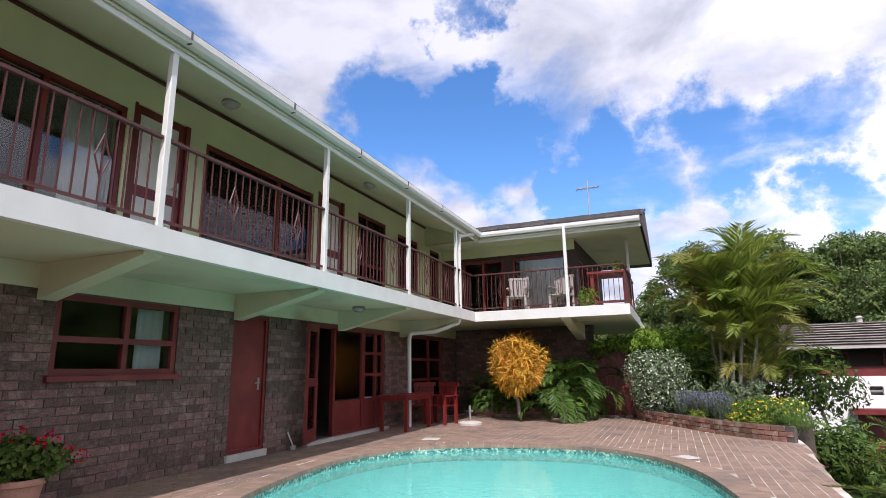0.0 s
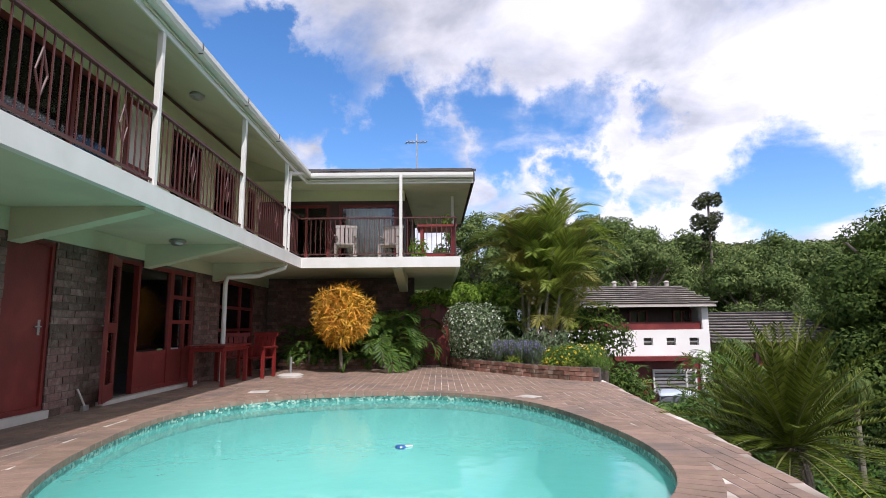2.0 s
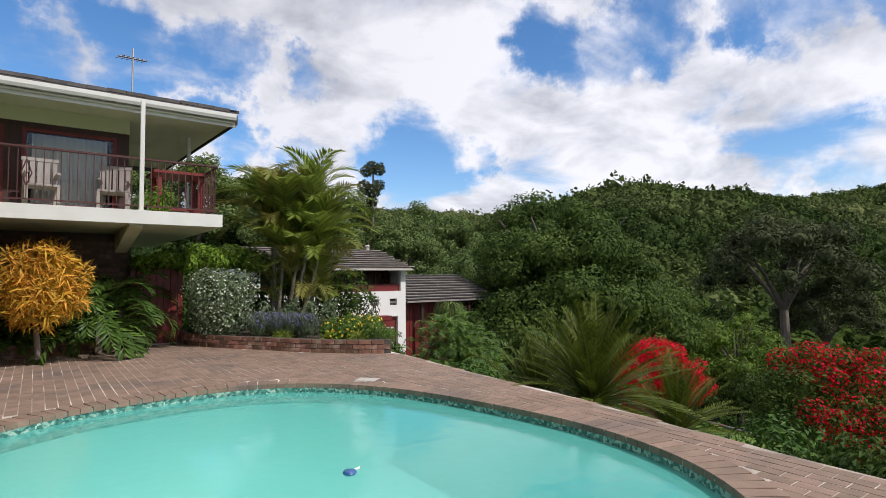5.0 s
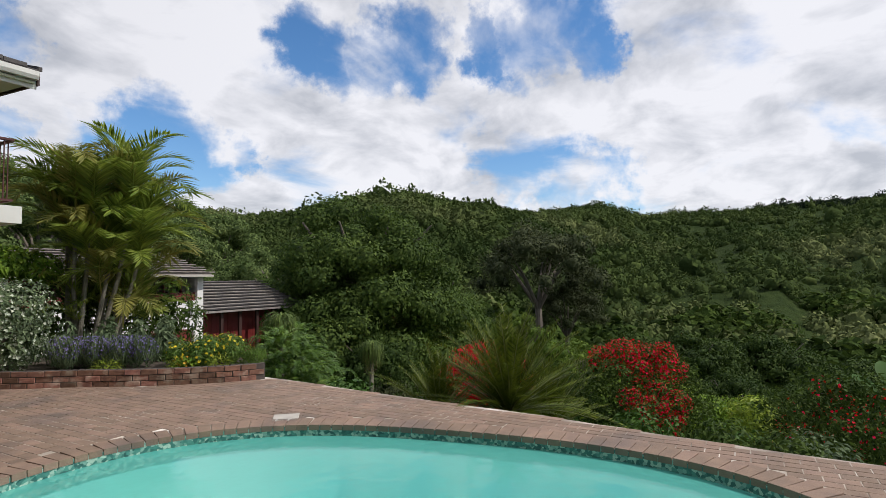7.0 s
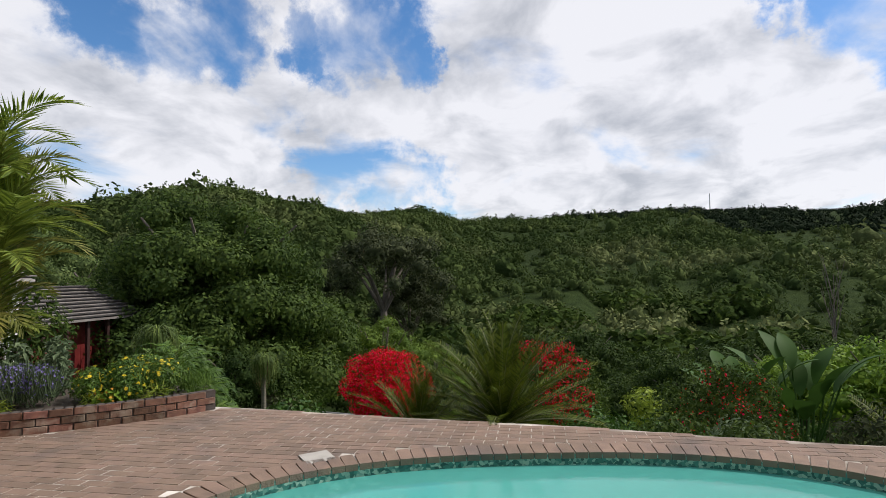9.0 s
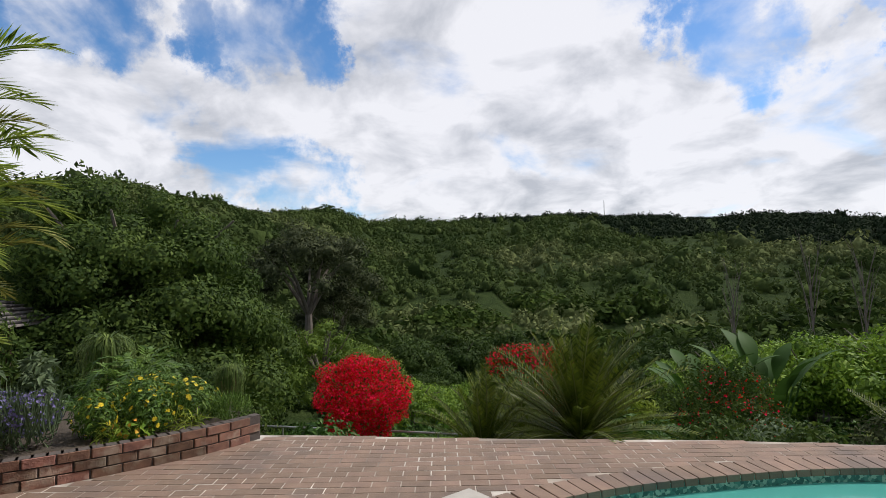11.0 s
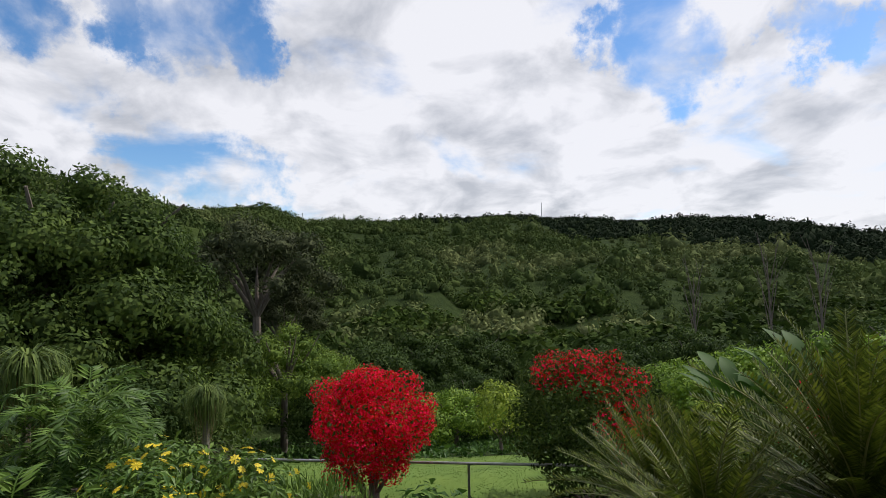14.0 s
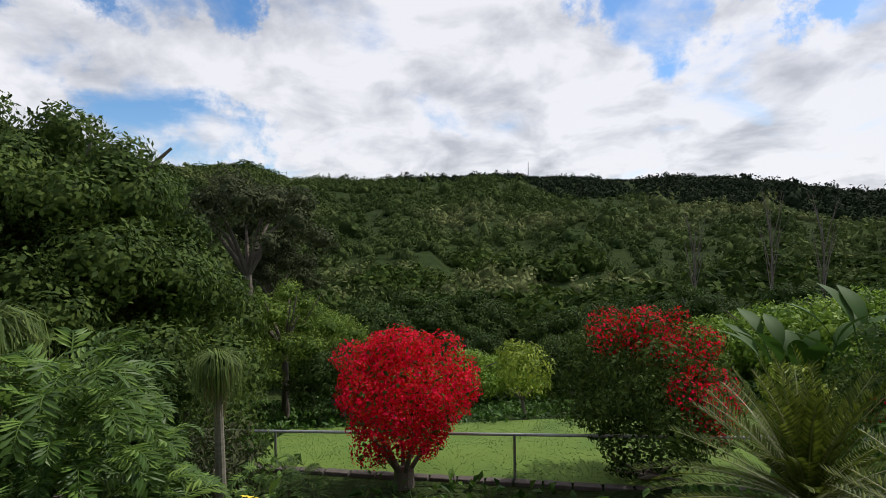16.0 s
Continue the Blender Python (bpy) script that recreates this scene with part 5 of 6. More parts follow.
def strelitzia(at, scale, seed):
    rnd = random.Random(seed)
    t = thing("strelitzia", "wild banana plant with large paddle leaves", "strelitzia", at, scale=scale)
    for i in range(14):
        a, lean = i * 2.4, rnd.uniform(0.1, 0.6)
        vs, fs = [], []
        base = Vector((0.15 * math.cos(a), 0.15 * math.sin(a), 0))
        d = Vector((math.cos(a) * lean, math.sin(a) * lean, 1)).normalized()
        h = rnd.uniform(0.9, 1.7)
        n = 7
        p = base + d * h
        side = Vector((-math.sin(a), math.cos(a), 0))
        ang = d.copy()
        for j in range(n + 1):
            w = 0.17 * math.sin(math.pi * (0.06 + 0.92 * j / n)) + 0.005
            up = Vector((0, 0, 0.25 * w))
            vs += [p + side * w + up, p.copy(), p - side * w + up]
            ang = (ang + Vector((math.cos(a), math.sin(a), -0.5)) * 0.12).normalized()
            p = p + ang * 0.13
        for j in range(n):
            k = 3 * j
            fs += [(k, k + 1, k + 4, k + 3), (k + 1, k + 2, k + 5, k + 4)]
        leaf = part("leaf", mesh_of("leaf", vs, fs, F_PADDLE, True), parent=t)
        part("stalk", rodbm(base, base + d * h, 0.025, 0.015, 6), F_PADDLE, t)


strelitzia((12.0, -0.7, land(12.0, -0.7)), 1.45, 1)
strelitzia((13.2, 0.6, land(13.2, 0.6)), 1.35, 2)
shrub("lime_bush", "lime yellow leafed rounded bush", "shrub", (9.4, 3.75, land(9.4, 3.75)), [(0, 0, 1.3, 0.6, 0.9), (0.2, 0.2, 1.7, 0.5, 0.8), (-0.3, 0, 1.0, 0.6, 0.8)], F_LIME, 1500, 0.14, 0.5, 150, 0.08, 1.2)
shrub("lime_bush", "lime yellow leafed rounded bush", "shrub", (17.5, 6.6, land(17.5, 6.6)), [(0, 0, 1.6, 0.9, 0.9), (0.4, 0.2, 2.0, 0.6, 0.8)], F_LIME, 1200, 0.16, 0.5, 151, 0.08, 1.2)
for i, (x, y, s, m) in enumerate([(4.6, 4.4, 0.8, F_TREE), (5.3, 5.6, 0.9, F_PHILO), (5.2, 3.2, 0.8, F_GREYG), (7.2, 4.2, 0.9, F_PHILO), (3.6, 3.6, 0.6, F_TREE), (3.4, 10.4, 0.7, F_PHILO), (2.6, 12.6, 0.7, F_TREE), (3.0, 14.0, 0.9, F_PHILO), (4.2, 1.4, 0.9, F_OLIVE), (9.6, 1.2, 1.1, F_TREE), (12.6, 14.6, 1.2, F_TREE), (10.4, 14.2, 1.1, F_OLIVE), (7.6, 16.0, 1.2, F_TREE)]):
    shrub("shrub", "dense green garden shrub below the terrace", "shrub", (x, y, land(x, y)), [(0, 0, 0.8 * s, 0.75 * s, 0.9), (0.5 * s, 0.2 * s, 0.6 * s, 0.6 * s, 0.8), (-0.4 * s, -0.3 * s, 0.6 * s, 0.6 * s, 0.9)], m, 1300, 0.13, 0.45, 160 + i, 0.04, 0.8 * s, group="garden shrubs")


# ---------- trees ----------
def tree_model(name, label, blobs, material, leaves, size, seed, height, trunk, width=0.5):
    rnd = random.Random(seed)
    t = thing(name, label, "tree")
    bm = bmesh.new()
    limbs(bm, Vector((0, 0, -0.6)), height, max(abs(b[0]) + b[3] for b in blobs) * 0.8, rnd, trunk, 9)
    part("trunk", bm, M_BARK, t)
    part("crown", crown_mesh("crown", material, blobs, leaves, size, width, seed, 0.15, 0.45, True), parent=t)
    return t


R = random.Random(21)
big_blobs = blob_set(R, 84, 4.5, 5.6, 0.55, 1.15, 2.0)
BIG_LEAVES = 100000
TREES = [
    tree_model("tree", "large broad green tree with clumped foliage", big_blobs, F_TREE, BIG_LEAVES, 0.145, 201, 8.0, 0.32, 0.5),
    tree_model("tree", "light green feathery tree below the garden", blob_set(R, 28, 2.7, 3.0, 0.45, 0.95, 2.6), F_TREEB, 13000, 0.15, 202, 6.0, 0.18, 0.35),
    tree_model("tree", "dull olive tree with thin uneven crown", blob_set(R, 24, 2.6, 2.8, 0.45, 0.9, 4.6), F_OLIVE, 12000, 0.16, 203, 7.5, 0.2, 0.4),
    tree_model("tree", "rounded dark green valley tree", blob_set(R, 30, 3.0, 2.4, 0.6, 1.1, 2.2), F_DARKTREE, 13000, 0.21, 204, 5.0, 0.2),
    tree_model("tree", "low bright green leafy tree", blob_set(R, 26, 3.0, 1.5, 0.5, 1.0, 1.5), F_BRIGHT, 12000, 0.17, 205, 3.5, 0.15),
    tree_model("tree", "tall dull green valley tree with pale limbs", blob_set(R, 40, 3.4, 4.6, 0.5, 1.0, 4.2), F_MID, 17000, 0.19, 206, 8.5, 0.2),
]


def plant_tree(k, az, dist, scale, turn=0.0):
    """A tree at an azimuth and distance from the terrace."""
    x, y = -2.0 + dist * math.sin(radians(az)), 7.5 + dist * math.cos(radians(az))
    m = pose(x, y, land(x, y), 0, 0, turn) @ Matrix.Scale(scale, 4)
    ob = copy_thing(TREES[k], m)
    ob.matrix_basis = m
    return ob


TREE_PLACES = [
    (0, 56, 25, 1.33), (0, 62, 31, 1.15), (0, 48, 31, 1.1), (3, 66, 48, 1.6), (3, 40, 50, 1.7), (3, 30, 55, 1.8), (3, 22, 60, 1.8), (3, 14, 55, 1.8), (3, 44, 44, 1.5),
    (2, 74.5, 46, 2.1), (2, 77, 50, 1.4), (1, 66, 26, 0.95), (1, 74, 27, 1.0), (1, 62, 23, 0.9), (1, 80, 34, 0.95), (3, 84, 42, 1.2), (3, 90, 46, 1.25), (3, 96, 50, 1.2),
    (3, 70, 34, 0.9), (4, 84, 27, 0.85), (4, 91, 28, 0.85), (4, 97, 30, 0.8), (3, 104, 38, 1.0), (4, 112, 26, 1.0), (4, 118, 24, 1.05), (4, 124, 23, 1.1), (4, 131, 22, 1.1), (4, 138, 22, 1.1),
    (3, 110, 42, 1.1), (3, 117, 48, 1.2), (3, 125, 42, 1.2), (3, 134, 38, 1.2), (3, 102, 30, 0.7), (3, 78, 24, 0.6), (3, 58, 19, 0.6), (3, 50, 20, 0.65), (1, 44, 27, 0.8), (2, 34, 44, 1.0), (2, 26, 46, 1.0), (3, 6, 50, 1.6),
    (3, 146, 36, 1.2), (4, 145, 22, 1.1), (3, 36, 34, 1.0), (3, 27, 36, 1.0), (3, 18, 38, 1.0), (3, 107, 25, 0.7), (4, 103, 36, 1.0), (3, 87, 33, 0.8), (3, 94, 36, 0.8),
    (5, 12, 52, 1.75), (5, 18, 56, 1.75), (5, 24, 50, 1.6), (5, 29, 58, 1.75), (5, 34, 52, 1.6), (5, 39, 60, 1.7), (5, 43, 46, 1.4), (5, 21, 66, 1.9), (5, 36, 70, 1.9), (5, 5, 58, 1.8),
]
for i, (k, az, dist, s) in enumerate(TREE_PLACES):
    plant_tree(k, az, dist, s, i * 77 % 360)
for ob in TREES:
    for o in list(ob.children_recursive) + [ob]:
        bpy.data.objects.remove(o)


PINE = 14.2 - land(25.5, 54.0)


def tall_pine():
    t = thing("tall_tree", "lone tall tree with two tufts standing above the woods", "tree", (25.5, 54.0, land(25.5, 54.0)))
    part("trunk", rodbm((0, 0, -1), (0.3, 0, PINE - 0.3), 0.25, 0.1, 8), M_BARK, t)
    part("crown", crown_mesh("crown", F_OLIVE, [(0.2, 0, PINE - 3.3, 0.9, 0.8), (-0.7, 0.3, PINE - 2.8, 0.7, 0.8), (1.0, 0, PINE - 2.6, 0.6, 0.9), (-0.5, 0, PINE - 1.2, 0.7, 0.8), (0.8, -0.3, PINE - 1.0, 0.65, 0.8), (0.1, 0, PINE - 0.5, 0.55, 0.7), (1.2, 0.2, PINE - 0.4, 0.35, 0.8), (0.3, 0.4, PINE - 4.4, 0.6, 0.8), (-0.3, -0.2, PINE - 5.6, 0.5, 0.8), (-1.2, 0, PINE - 3.6, 0.4, 0.8)], 2600, 0.30, 0.5, 301, 0.1, 0.6), parent=t)


tall_pine()


def dead_tree(at, height, seed):
    rnd = random.Random(seed)
    t = thing("dead_tree", "bare grey dead tree in the valley", "tree", at, group="dead trees")
    bm = bmesh.new()
    rod(bm, (0, 0, -0.5), (0.2, 0, height * 0.6), 0.13, 0.08, 7)
    for i in range(9):
        a, z = i * 2.4, height * (0.3 + 0.045 * i)
        q = Vector((0.15, 0, z))
        e = q + Vector((math.cos(a) * 0.9, math.sin(a) * 0.9, height * 0.3))
        rod(bm, q, e, 0.05, 0.02, 5)
        rod(bm, q.lerp(e, 0.6), e + Vector((rnd.uniform(-0.6, 0.6), rnd.uniform(-0.6, 0.6), 0.3)), 0.025, 0.01, 5)
    part("trunk", bm, M_BARK, t)


dead_tree((42.7, -23.0, land(42.7, -23)), 14.5, 1)
dead_tree((46.0, -18.0, land(46, -18)), 12.5, 2)
dead_tree((40.0, -25.5, land(40, -25.5)), 13.5, 3)


def bush_shapes(rnd, level, cards, count):
    """Rough crowns of unit size: an uneven core with ragged sprays of leaves."""
    bm = bmesh.new()
    bmesh.ops.create_icosphere(bm, subdivisions=level, radius=1)
    base = [v.co.copy() for v in bm.verts]
    tri = [tuple(v.index for v in f.verts) for f in bm.faces]
    bm.free()
    shapes = []
    for s in range(count):
        vs = [b * (0.66 + 0.40 * noise.noise(b * 1.7 + Vector((s * 3.1, 0, 0))) + 0.3 * noise.noise(b * 4.3 + Vector((0, s * 2.7, 0)))) for b in base]
        fs = list(tri)
        for _ in range(cards):
            d = rand_dir(rnd, 0.35)
            p = d * ((0.74 + 0.22 * rnd.random()) + 0.3 * noise.noise(d * 1.7 + Vector((s * 3.1, 0, 0))))
            out = (perp(d, rnd) + d * 0.5).normalized()
            side = out.cross(d).normalized()
            z, w = rnd.uniform(0.20, 0.38), rnd.uniform(0.09, 0.18)
            n = len(vs)
            vs += [p - side * w * 0.4, p + out * z * 0.5 - side * w, p + out * z, p + out * z * 0.5 + side * w]
            fs += [(n, n + 1, n + 2), (n, n + 2, n + 3)]
        shapes.append((np.array(vs), np.array(fs)))
    return shapes


def woods(name, label, material, spots, shapes, rnd):
    """Many crowns in one mesh: spots are x, y, size, flatness."""
    out_v, out_f, n = [], [], 0
    for x, y, s, flat in spots:
        sh, f = shapes[rnd.randrange(len(shapes))]
        a = rnd.uniform(0, 6.28)
        c, q = math.cos(a), math.sin(a)
        v = sh * np.array([s * rnd.uniform(0.9, 1.3), s, s * flat])
        v = np.stack([v[:, 0] * c - v[:, 1] * q + x, v[:, 0] * q + v[:, 1] * c + y, v[:, 2] + land(x, y) + 0.25 * s], 1)
        out_v.append(v)
        out_f.append(f + n)
        n += len(v)
    vs, fs = np.concatenate(out_v), np.concatenate(out_f)
    me = bpy.data.meshes.new(name)
    me.vertices.add(len(vs))
    me.vertices.foreach_set("co", vs.astype(np.float32).ravel())
    me.loops.add(fs.size)
    me.loops.foreach_set("vertex_index", fs.astype(np.int32).ravel())
    me.polygons.add(len(fs))
    me.polygons.foreach_set("loop_start", np.arange(0, fs.size, 3, dtype=np.int32))
    me.update(calc_edges=True)
    me.shade_smooth()
    me.materials.append(material)
    tagged(part(name, me), label, "woods", kind="stuff")


def hill_woods():
    rnd = random.Random(9)
    fine, coarse = bush_shapes(rnd, 1, 62, 12), bush_shapes(rnd, 2, 130, 8)
    slope, crest, valley = [], [], []
    for i in range(9500):
        az = rnd.uniform(-24, 146)
        reach = float(np.interp(az, RIDGE_AZ, RIDGE_R))
        k = rnd.random() ** 0.8
        r = 60 + (reach * 1.03 - 60) * k
        x, y = r * math.sin(radians(az)), 6 + r * math.cos(radians(az))
        patch = noise.noise((x / 38, y / 38, 2.0))
        s = rnd.uniform(1.1, 2.6) * (0.75 + 0.45 * r / 300) * (1.0 + 0.5 * max(0.0, patch)) * (1.7 if rnd.random() < 0.06 and k < 0.7 else 1)
        # bushes beyond this bound take the darker colour that paints a cloud shadow
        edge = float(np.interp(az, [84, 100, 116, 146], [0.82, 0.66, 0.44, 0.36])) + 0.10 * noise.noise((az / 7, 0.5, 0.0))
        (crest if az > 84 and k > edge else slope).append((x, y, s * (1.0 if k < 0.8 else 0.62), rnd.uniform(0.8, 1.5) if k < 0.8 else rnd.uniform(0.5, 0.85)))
    for i in range(3500):
        az = rnd.uniform(-22, 146)
        r = rnd.uniform(44, 140)
        x, y = r * math.sin(radians(az)), 6 + r * math.cos(radians(az))
        if noise.noise((x / 22, y / 22, 7.0)) < (r - 85) / 70:
            continue
        valley.append((x, y, rnd.uniform(1.5, 3.6), rnd.uniform(0.75, 1.1)))
    woods("hill_bush", "low olive green bush covering the hillsides", F_HILL, slope, fine, rnd)
    woods("ridge_woods", "woods along the far ridge coloured dark for cloud shadow", F_RIDGE_SHADE, crest, fine, rnd)
    woods("valley_woods", "dark green trees crowding the valley floor", F_VALLEY, valley, coarse, rnd)


F_HILL = mat("hillside bush", (0.034, 0.058, 0.016), (0.086, 0.118, 0.034), 0.03, 0.95, 1.0, 1.2, spread=0.30, spots=(0.19, 0.215, 0.085), spot_scale=0.018, spec=0.05, leaf=0.15, depth=0.3)
# bush colour darkened to hold the cloud shadow on the far ridge
F_RIDGE_SHADE = mat("ridge bush darkened for cloud shadow", (0.014, 0.024, 0.012), (0.026, 0.039, 0.018), 0.05, 0.95, 1.0, 1.2, spread=0.25, spec=0.05, depth=0.3)
F_VALLEY = mat("valley tree green", (0.015, 0.030, 0.006), (0.060, 0.098, 0.018), 0.06, 0.9, 1.0, 2.5, spread=0.45, spec=0.08, leaf=0.2, depth=0.25)
hill_woods()


# ---------- outbuildings ----------
def outbuilding():
    t = thing("outbuilding", "two-storey white and red outbuilding with grey shingle roof", "building")
    y0, y1, x0, x1 = 22.0, 27.0, 2.5, 9.3
    g = -4.2
    bm = bmesh.new()
    holes = [(3.0, 9.05, 0.82, 1.72), (5.3, 8.9, -2.6, -0.25)]
    holes += [(x, x + 0.36, 0.22, 0.50) for x in (3.9, 4.85, 5.75, 6.7, 7.6, 8.5)]
    grid_wall(bm, "y", y0, y0 + 0.2, x0, x1, g, 1.78, holes)
    box(bm, x0, x0 + 0.2, y0 + 0.2, y1, g, 1.78), box(bm, x1 - 0.2, x1, y0 + 0.2, y1, g, 1.78), box(bm, x0, x1, y1, y1 + 0.2, g, 1.78)
    part("wall", bm, M_WHITEWALL, t)
    bm = bmesh.new()
    box(bm, 3.0, 9.05, y0 + 0.12, y0 + 0.18, 0.82, 1.12)
    part("parapet", bm, M_RED, t, "red boarded parapet")
    part("upper_back", boxbm(3.0, 9.05, y0 + 1.0, y0 + 1.1, 0.82, 1.8), M_TIMBER, t)
    for x in (3.2, 4.9, 6.6, 8.4):
        w = part("window", frame_bm("y", y0 + 0.9, y0 + 0.97, x - 0.1, x + 0.65, 0.95, 1.62, 0.06, (x + 0.27,)), M_RED, t)
        part("pane", boxbm(x - 0.05, x + 0.6, y0 + 0.93, y0 + 0.94, 1.0, 1.58), M_GLASS, w)
    # dark panels fill the vent holes in place of their shade
    for x in (3.9, 4.85, 5.75, 6.7, 7.6, 8.5):
        part("vent", boxbm(x, x + 0.36, y0 + 0.14, y0 + 0.18, 0.22, 0.50), M_SHADED, t, "dark panel standing for the shade in a small vent opening")
        part("vent_bar", boxbm(x, x + 0.36, y0 + 0.03, y0 + 0.06, 0.33, 0.38), M_METAL, t)
    part("canopy", boxbm(5.1, 8.3, y0 - 0.5, y0 + 0.05, -0.35, -0.18), M_RED, t, "red canopy over the lower opening")
    part("lower_back", boxbm(5.3, 8.9, y0 + 0.15, y0 + 0.19, -2.6, -0.25), M_RED, t)
    louvre = part("louvre_window", frame_bm("y", y0 + 0.02, y0 + 0.10, 7.0, 8.7, -1.75, -0.7, 0.06, (8.3,)), M_WHITE, t, "white louvre window")
    for i in range(7):
        part("slat", boxbm(7.06, 8.64, y0 + 0.03, y0 + 0.09, -1.65 + i * 0.135, -1.56 + i * 0.135), M_METAL, louvre)
    bm = bmesh.new()
    sheet(bm, [(x0 - 0.2, y0 - 0.3, 1.74), (x1 + 0.15, y0 - 0.3, 1.74), (x1 - 0.15, y0 + 2.4, 2.62), (x0 - 0.2, y0 + 2.4, 2.62)], 0.06)
    sheet(bm, [(x0 - 0.2, y1 + 0.4, 1.74), (x0 - 0.2, y0 + 2.4, 2.62), (x1 - 0.15, y0 + 2.4, 2.62), (x1 + 0.15, y1 + 0.4, 1.74)], 0.06)
    sheet(bm, [(x1 + 0.15, y0 - 0.3, 1.74), (x1 + 0.15, y1 + 0.4, 1.74), (x1 - 0.15, y0 + 2.4, 2.62), (x1 - 0.15, y0 + 2.39, 2.62)], 0.06)
    roof = part("roof", bm, M_TILEGREY, t)
    rows = []
    rnd = random.Random(3)
    for r in range(9):
        f = r / 9
        x = x0 - 0.2 + (0.12 if r % 2 else 0)
        while x < x1 + 0.1 - 0.3 * f:
            rows.append((x + 0.14, y0 - 0.3 + 2.7 * (f + 0.05), 1.83 + 0.88 * (f + 0.05) + rnd.uniform(0, 0.01), 0.135, 0.15, 0.016, 0))
            x += 0.28
    part("shingles", boxes_mesh("shingles", rows, M_TILEGREY), parent=roof)["kind"] = "stuff"
    for x in (6.4, 7.3, 8.7):
        v = part("vent_pipe", rodbm((x, y0 + 2.3, 2.5), (x, y0 + 2.3, 2.85), 0.09, n=10), M_CONC, t, "roof vent pipe")
        part("cap", rodbm((x, y0 + 2.3, 2.85), (x, y0 + 2.3, 2.92), 0.14, 0.05, 10), M_CONC, v)
    part("gutter", boxbm(x0 - 0.2, x1 + 0.15, y0 - 0.4, y0 - 0.3, 1.70, 1.77), M_CONC, t)


outbuilding()


def shed():
    t = thing("shed", "low red boarded shed with brown tiled roof", "building")
    x0, x1, y0, y1, g = 9.35, 14.6, 22.6, 26.0, -4.6
    for i in range(20):
        x = x0 + i * (x1 - x0) / 20
        part("board", boxbm(x, x + 0.25, y0 - 0.02, y0 + 0.02, g, 0.35), M_RED, t)
    bm = bmesh.new()
    box(bm, x0, x1, y0 + 0.03, y0 + 0.1, g, 0.3)
    box(bm, x1 - 0.1, x1, y0 + 0.1, y1, g, 0.3), box(bm, x0, x1, y1, y1 + 0.1, g, 0.3)
    part("wall", bm, M_TIMBER, t)
    for x in (10.2, 11.1, 12.0, 12.9):
        part("post", boxbm(x, x + 0.12, y0 - 0.5, y0 - 0.4, g, 0.3), M_TIMBER, t, "dark timber post")
    bm = bmesh.new()
    sheet(bm, [(x0, y0 - 0.7, 0.30), (x1 + 0.2, y0 - 0.7, 0.30), (x1 - 0.7, y0 + 1.6, 1.47), (x0, y0 + 1.6, 1.47)], 0.06)
    sheet(bm, [(x0, y1 + 0.5, 0.30), (x0, y0 + 1.6, 1.47), (x1 - 0.7, y0 + 1.6, 1.47), (x1 + 0.2, y1 + 0.5, 0.30)], 0.06)
    sheet(bm, [(x1 + 0.2, y0 - 0.7, 0.30), (x1 + 0.2, y1 + 0.5, 0.30), (x1 - 0.7, y0 + 1.6, 1.47), (x1 - 0.7, y0 + 1.59, 1.47)], 0.06)
    roof = part("roof", bm, M_TILEGREY, t)
    rows = []
    for r in range(10):
        f = r / 10
        x = x0 + (0.1 if r % 2 else 0)
        while x < x1 + 0.1 - 0.9 * f:
            rows.append((x + 0.11, y0 - 0.7 + 2.3 * (f + 0.05), 0.39 + 1.17 * (f + 0.05), 0.105, 0.13, 0.02, 0))
            x += 0.22
    part("roof_tiles", boxes_mesh("roof_tiles", rows, M_TILE), parent=roof)["kind"] = "stuff"


shed()


# ---------- terrace furniture ----------
def red_table(at, turn):
    t = thing("garden_table", "red painted slatted timber garden table", "table", at, turn)
    for i in range(6):
        part("slat", boxbm(-0.7, 0.7, -0.36 + i * 0.122, -0.25 + i * 0.122, 0.70, 0.73, bevel=0.004), M_REDFURN, t)
    part("apron", boxbm(-0.62, 0.62, -0.30, 0.30, 0.62, 0.69), M_REDFURN, t)
    for x in (-0.6, 0.53):
        for y in (-0.32, 0.25):
            part("leg", boxbm(x, x + 0.07, y, y + 0.07, 0, 0.62), M_REDFURN, t)


def red_chair(at, turn):
    t = thing("garden_chair", "red painted slatted timber garden armchair", "chair", at, turn, "garden chairs")
    for i in range(5):
        part("seat_slat", boxbm(-0.25, 0.25, -0.24 + i * 0.1, -0.155 + i * 0.1, 0.40, 0.425), M_REDFURN, t)
    for i in range(5):
        ob = part("back_slat", boxbm(-0.24 + i * 0.1, -0.16 + i * 0.1, 0.0, 0.025, 0, 0.52), M_REDFURN, t)
        ob.matrix_basis = pose(0, 0.25, 0.40, -14)
    ob = part("back_rail", boxbm(-0.28, 0.28, -0.01, 0.035, 0.47, 0.55), M_REDFURN, t)
    ob.matrix_basis = pose(0, 0.25, 0.40, -14)
    for s in (-1, 1):
        part("leg", boxbm(s * 0.27 - 0.03, s * 0.27 + 0.03, -0.27, -0.21, 0, 0.62), M_REDFURN, t)
        part("leg", boxbm(s * 0.27 - 0.03, s * 0.27 + 0.03, 0.22, 0.28, 0, 0.62), M_REDFURN, t)
        part("armrest", boxbm(s * 0.27 - 0.045, s * 0.27 + 0.045, -0.3, 0.33, 0.62, 0.65, bevel=0.005), M_REDFURN, t)


red_table((-5.45, 11.05, 0.003), 90)
red_chair((-5.15, 12.25, 0.003), -10)
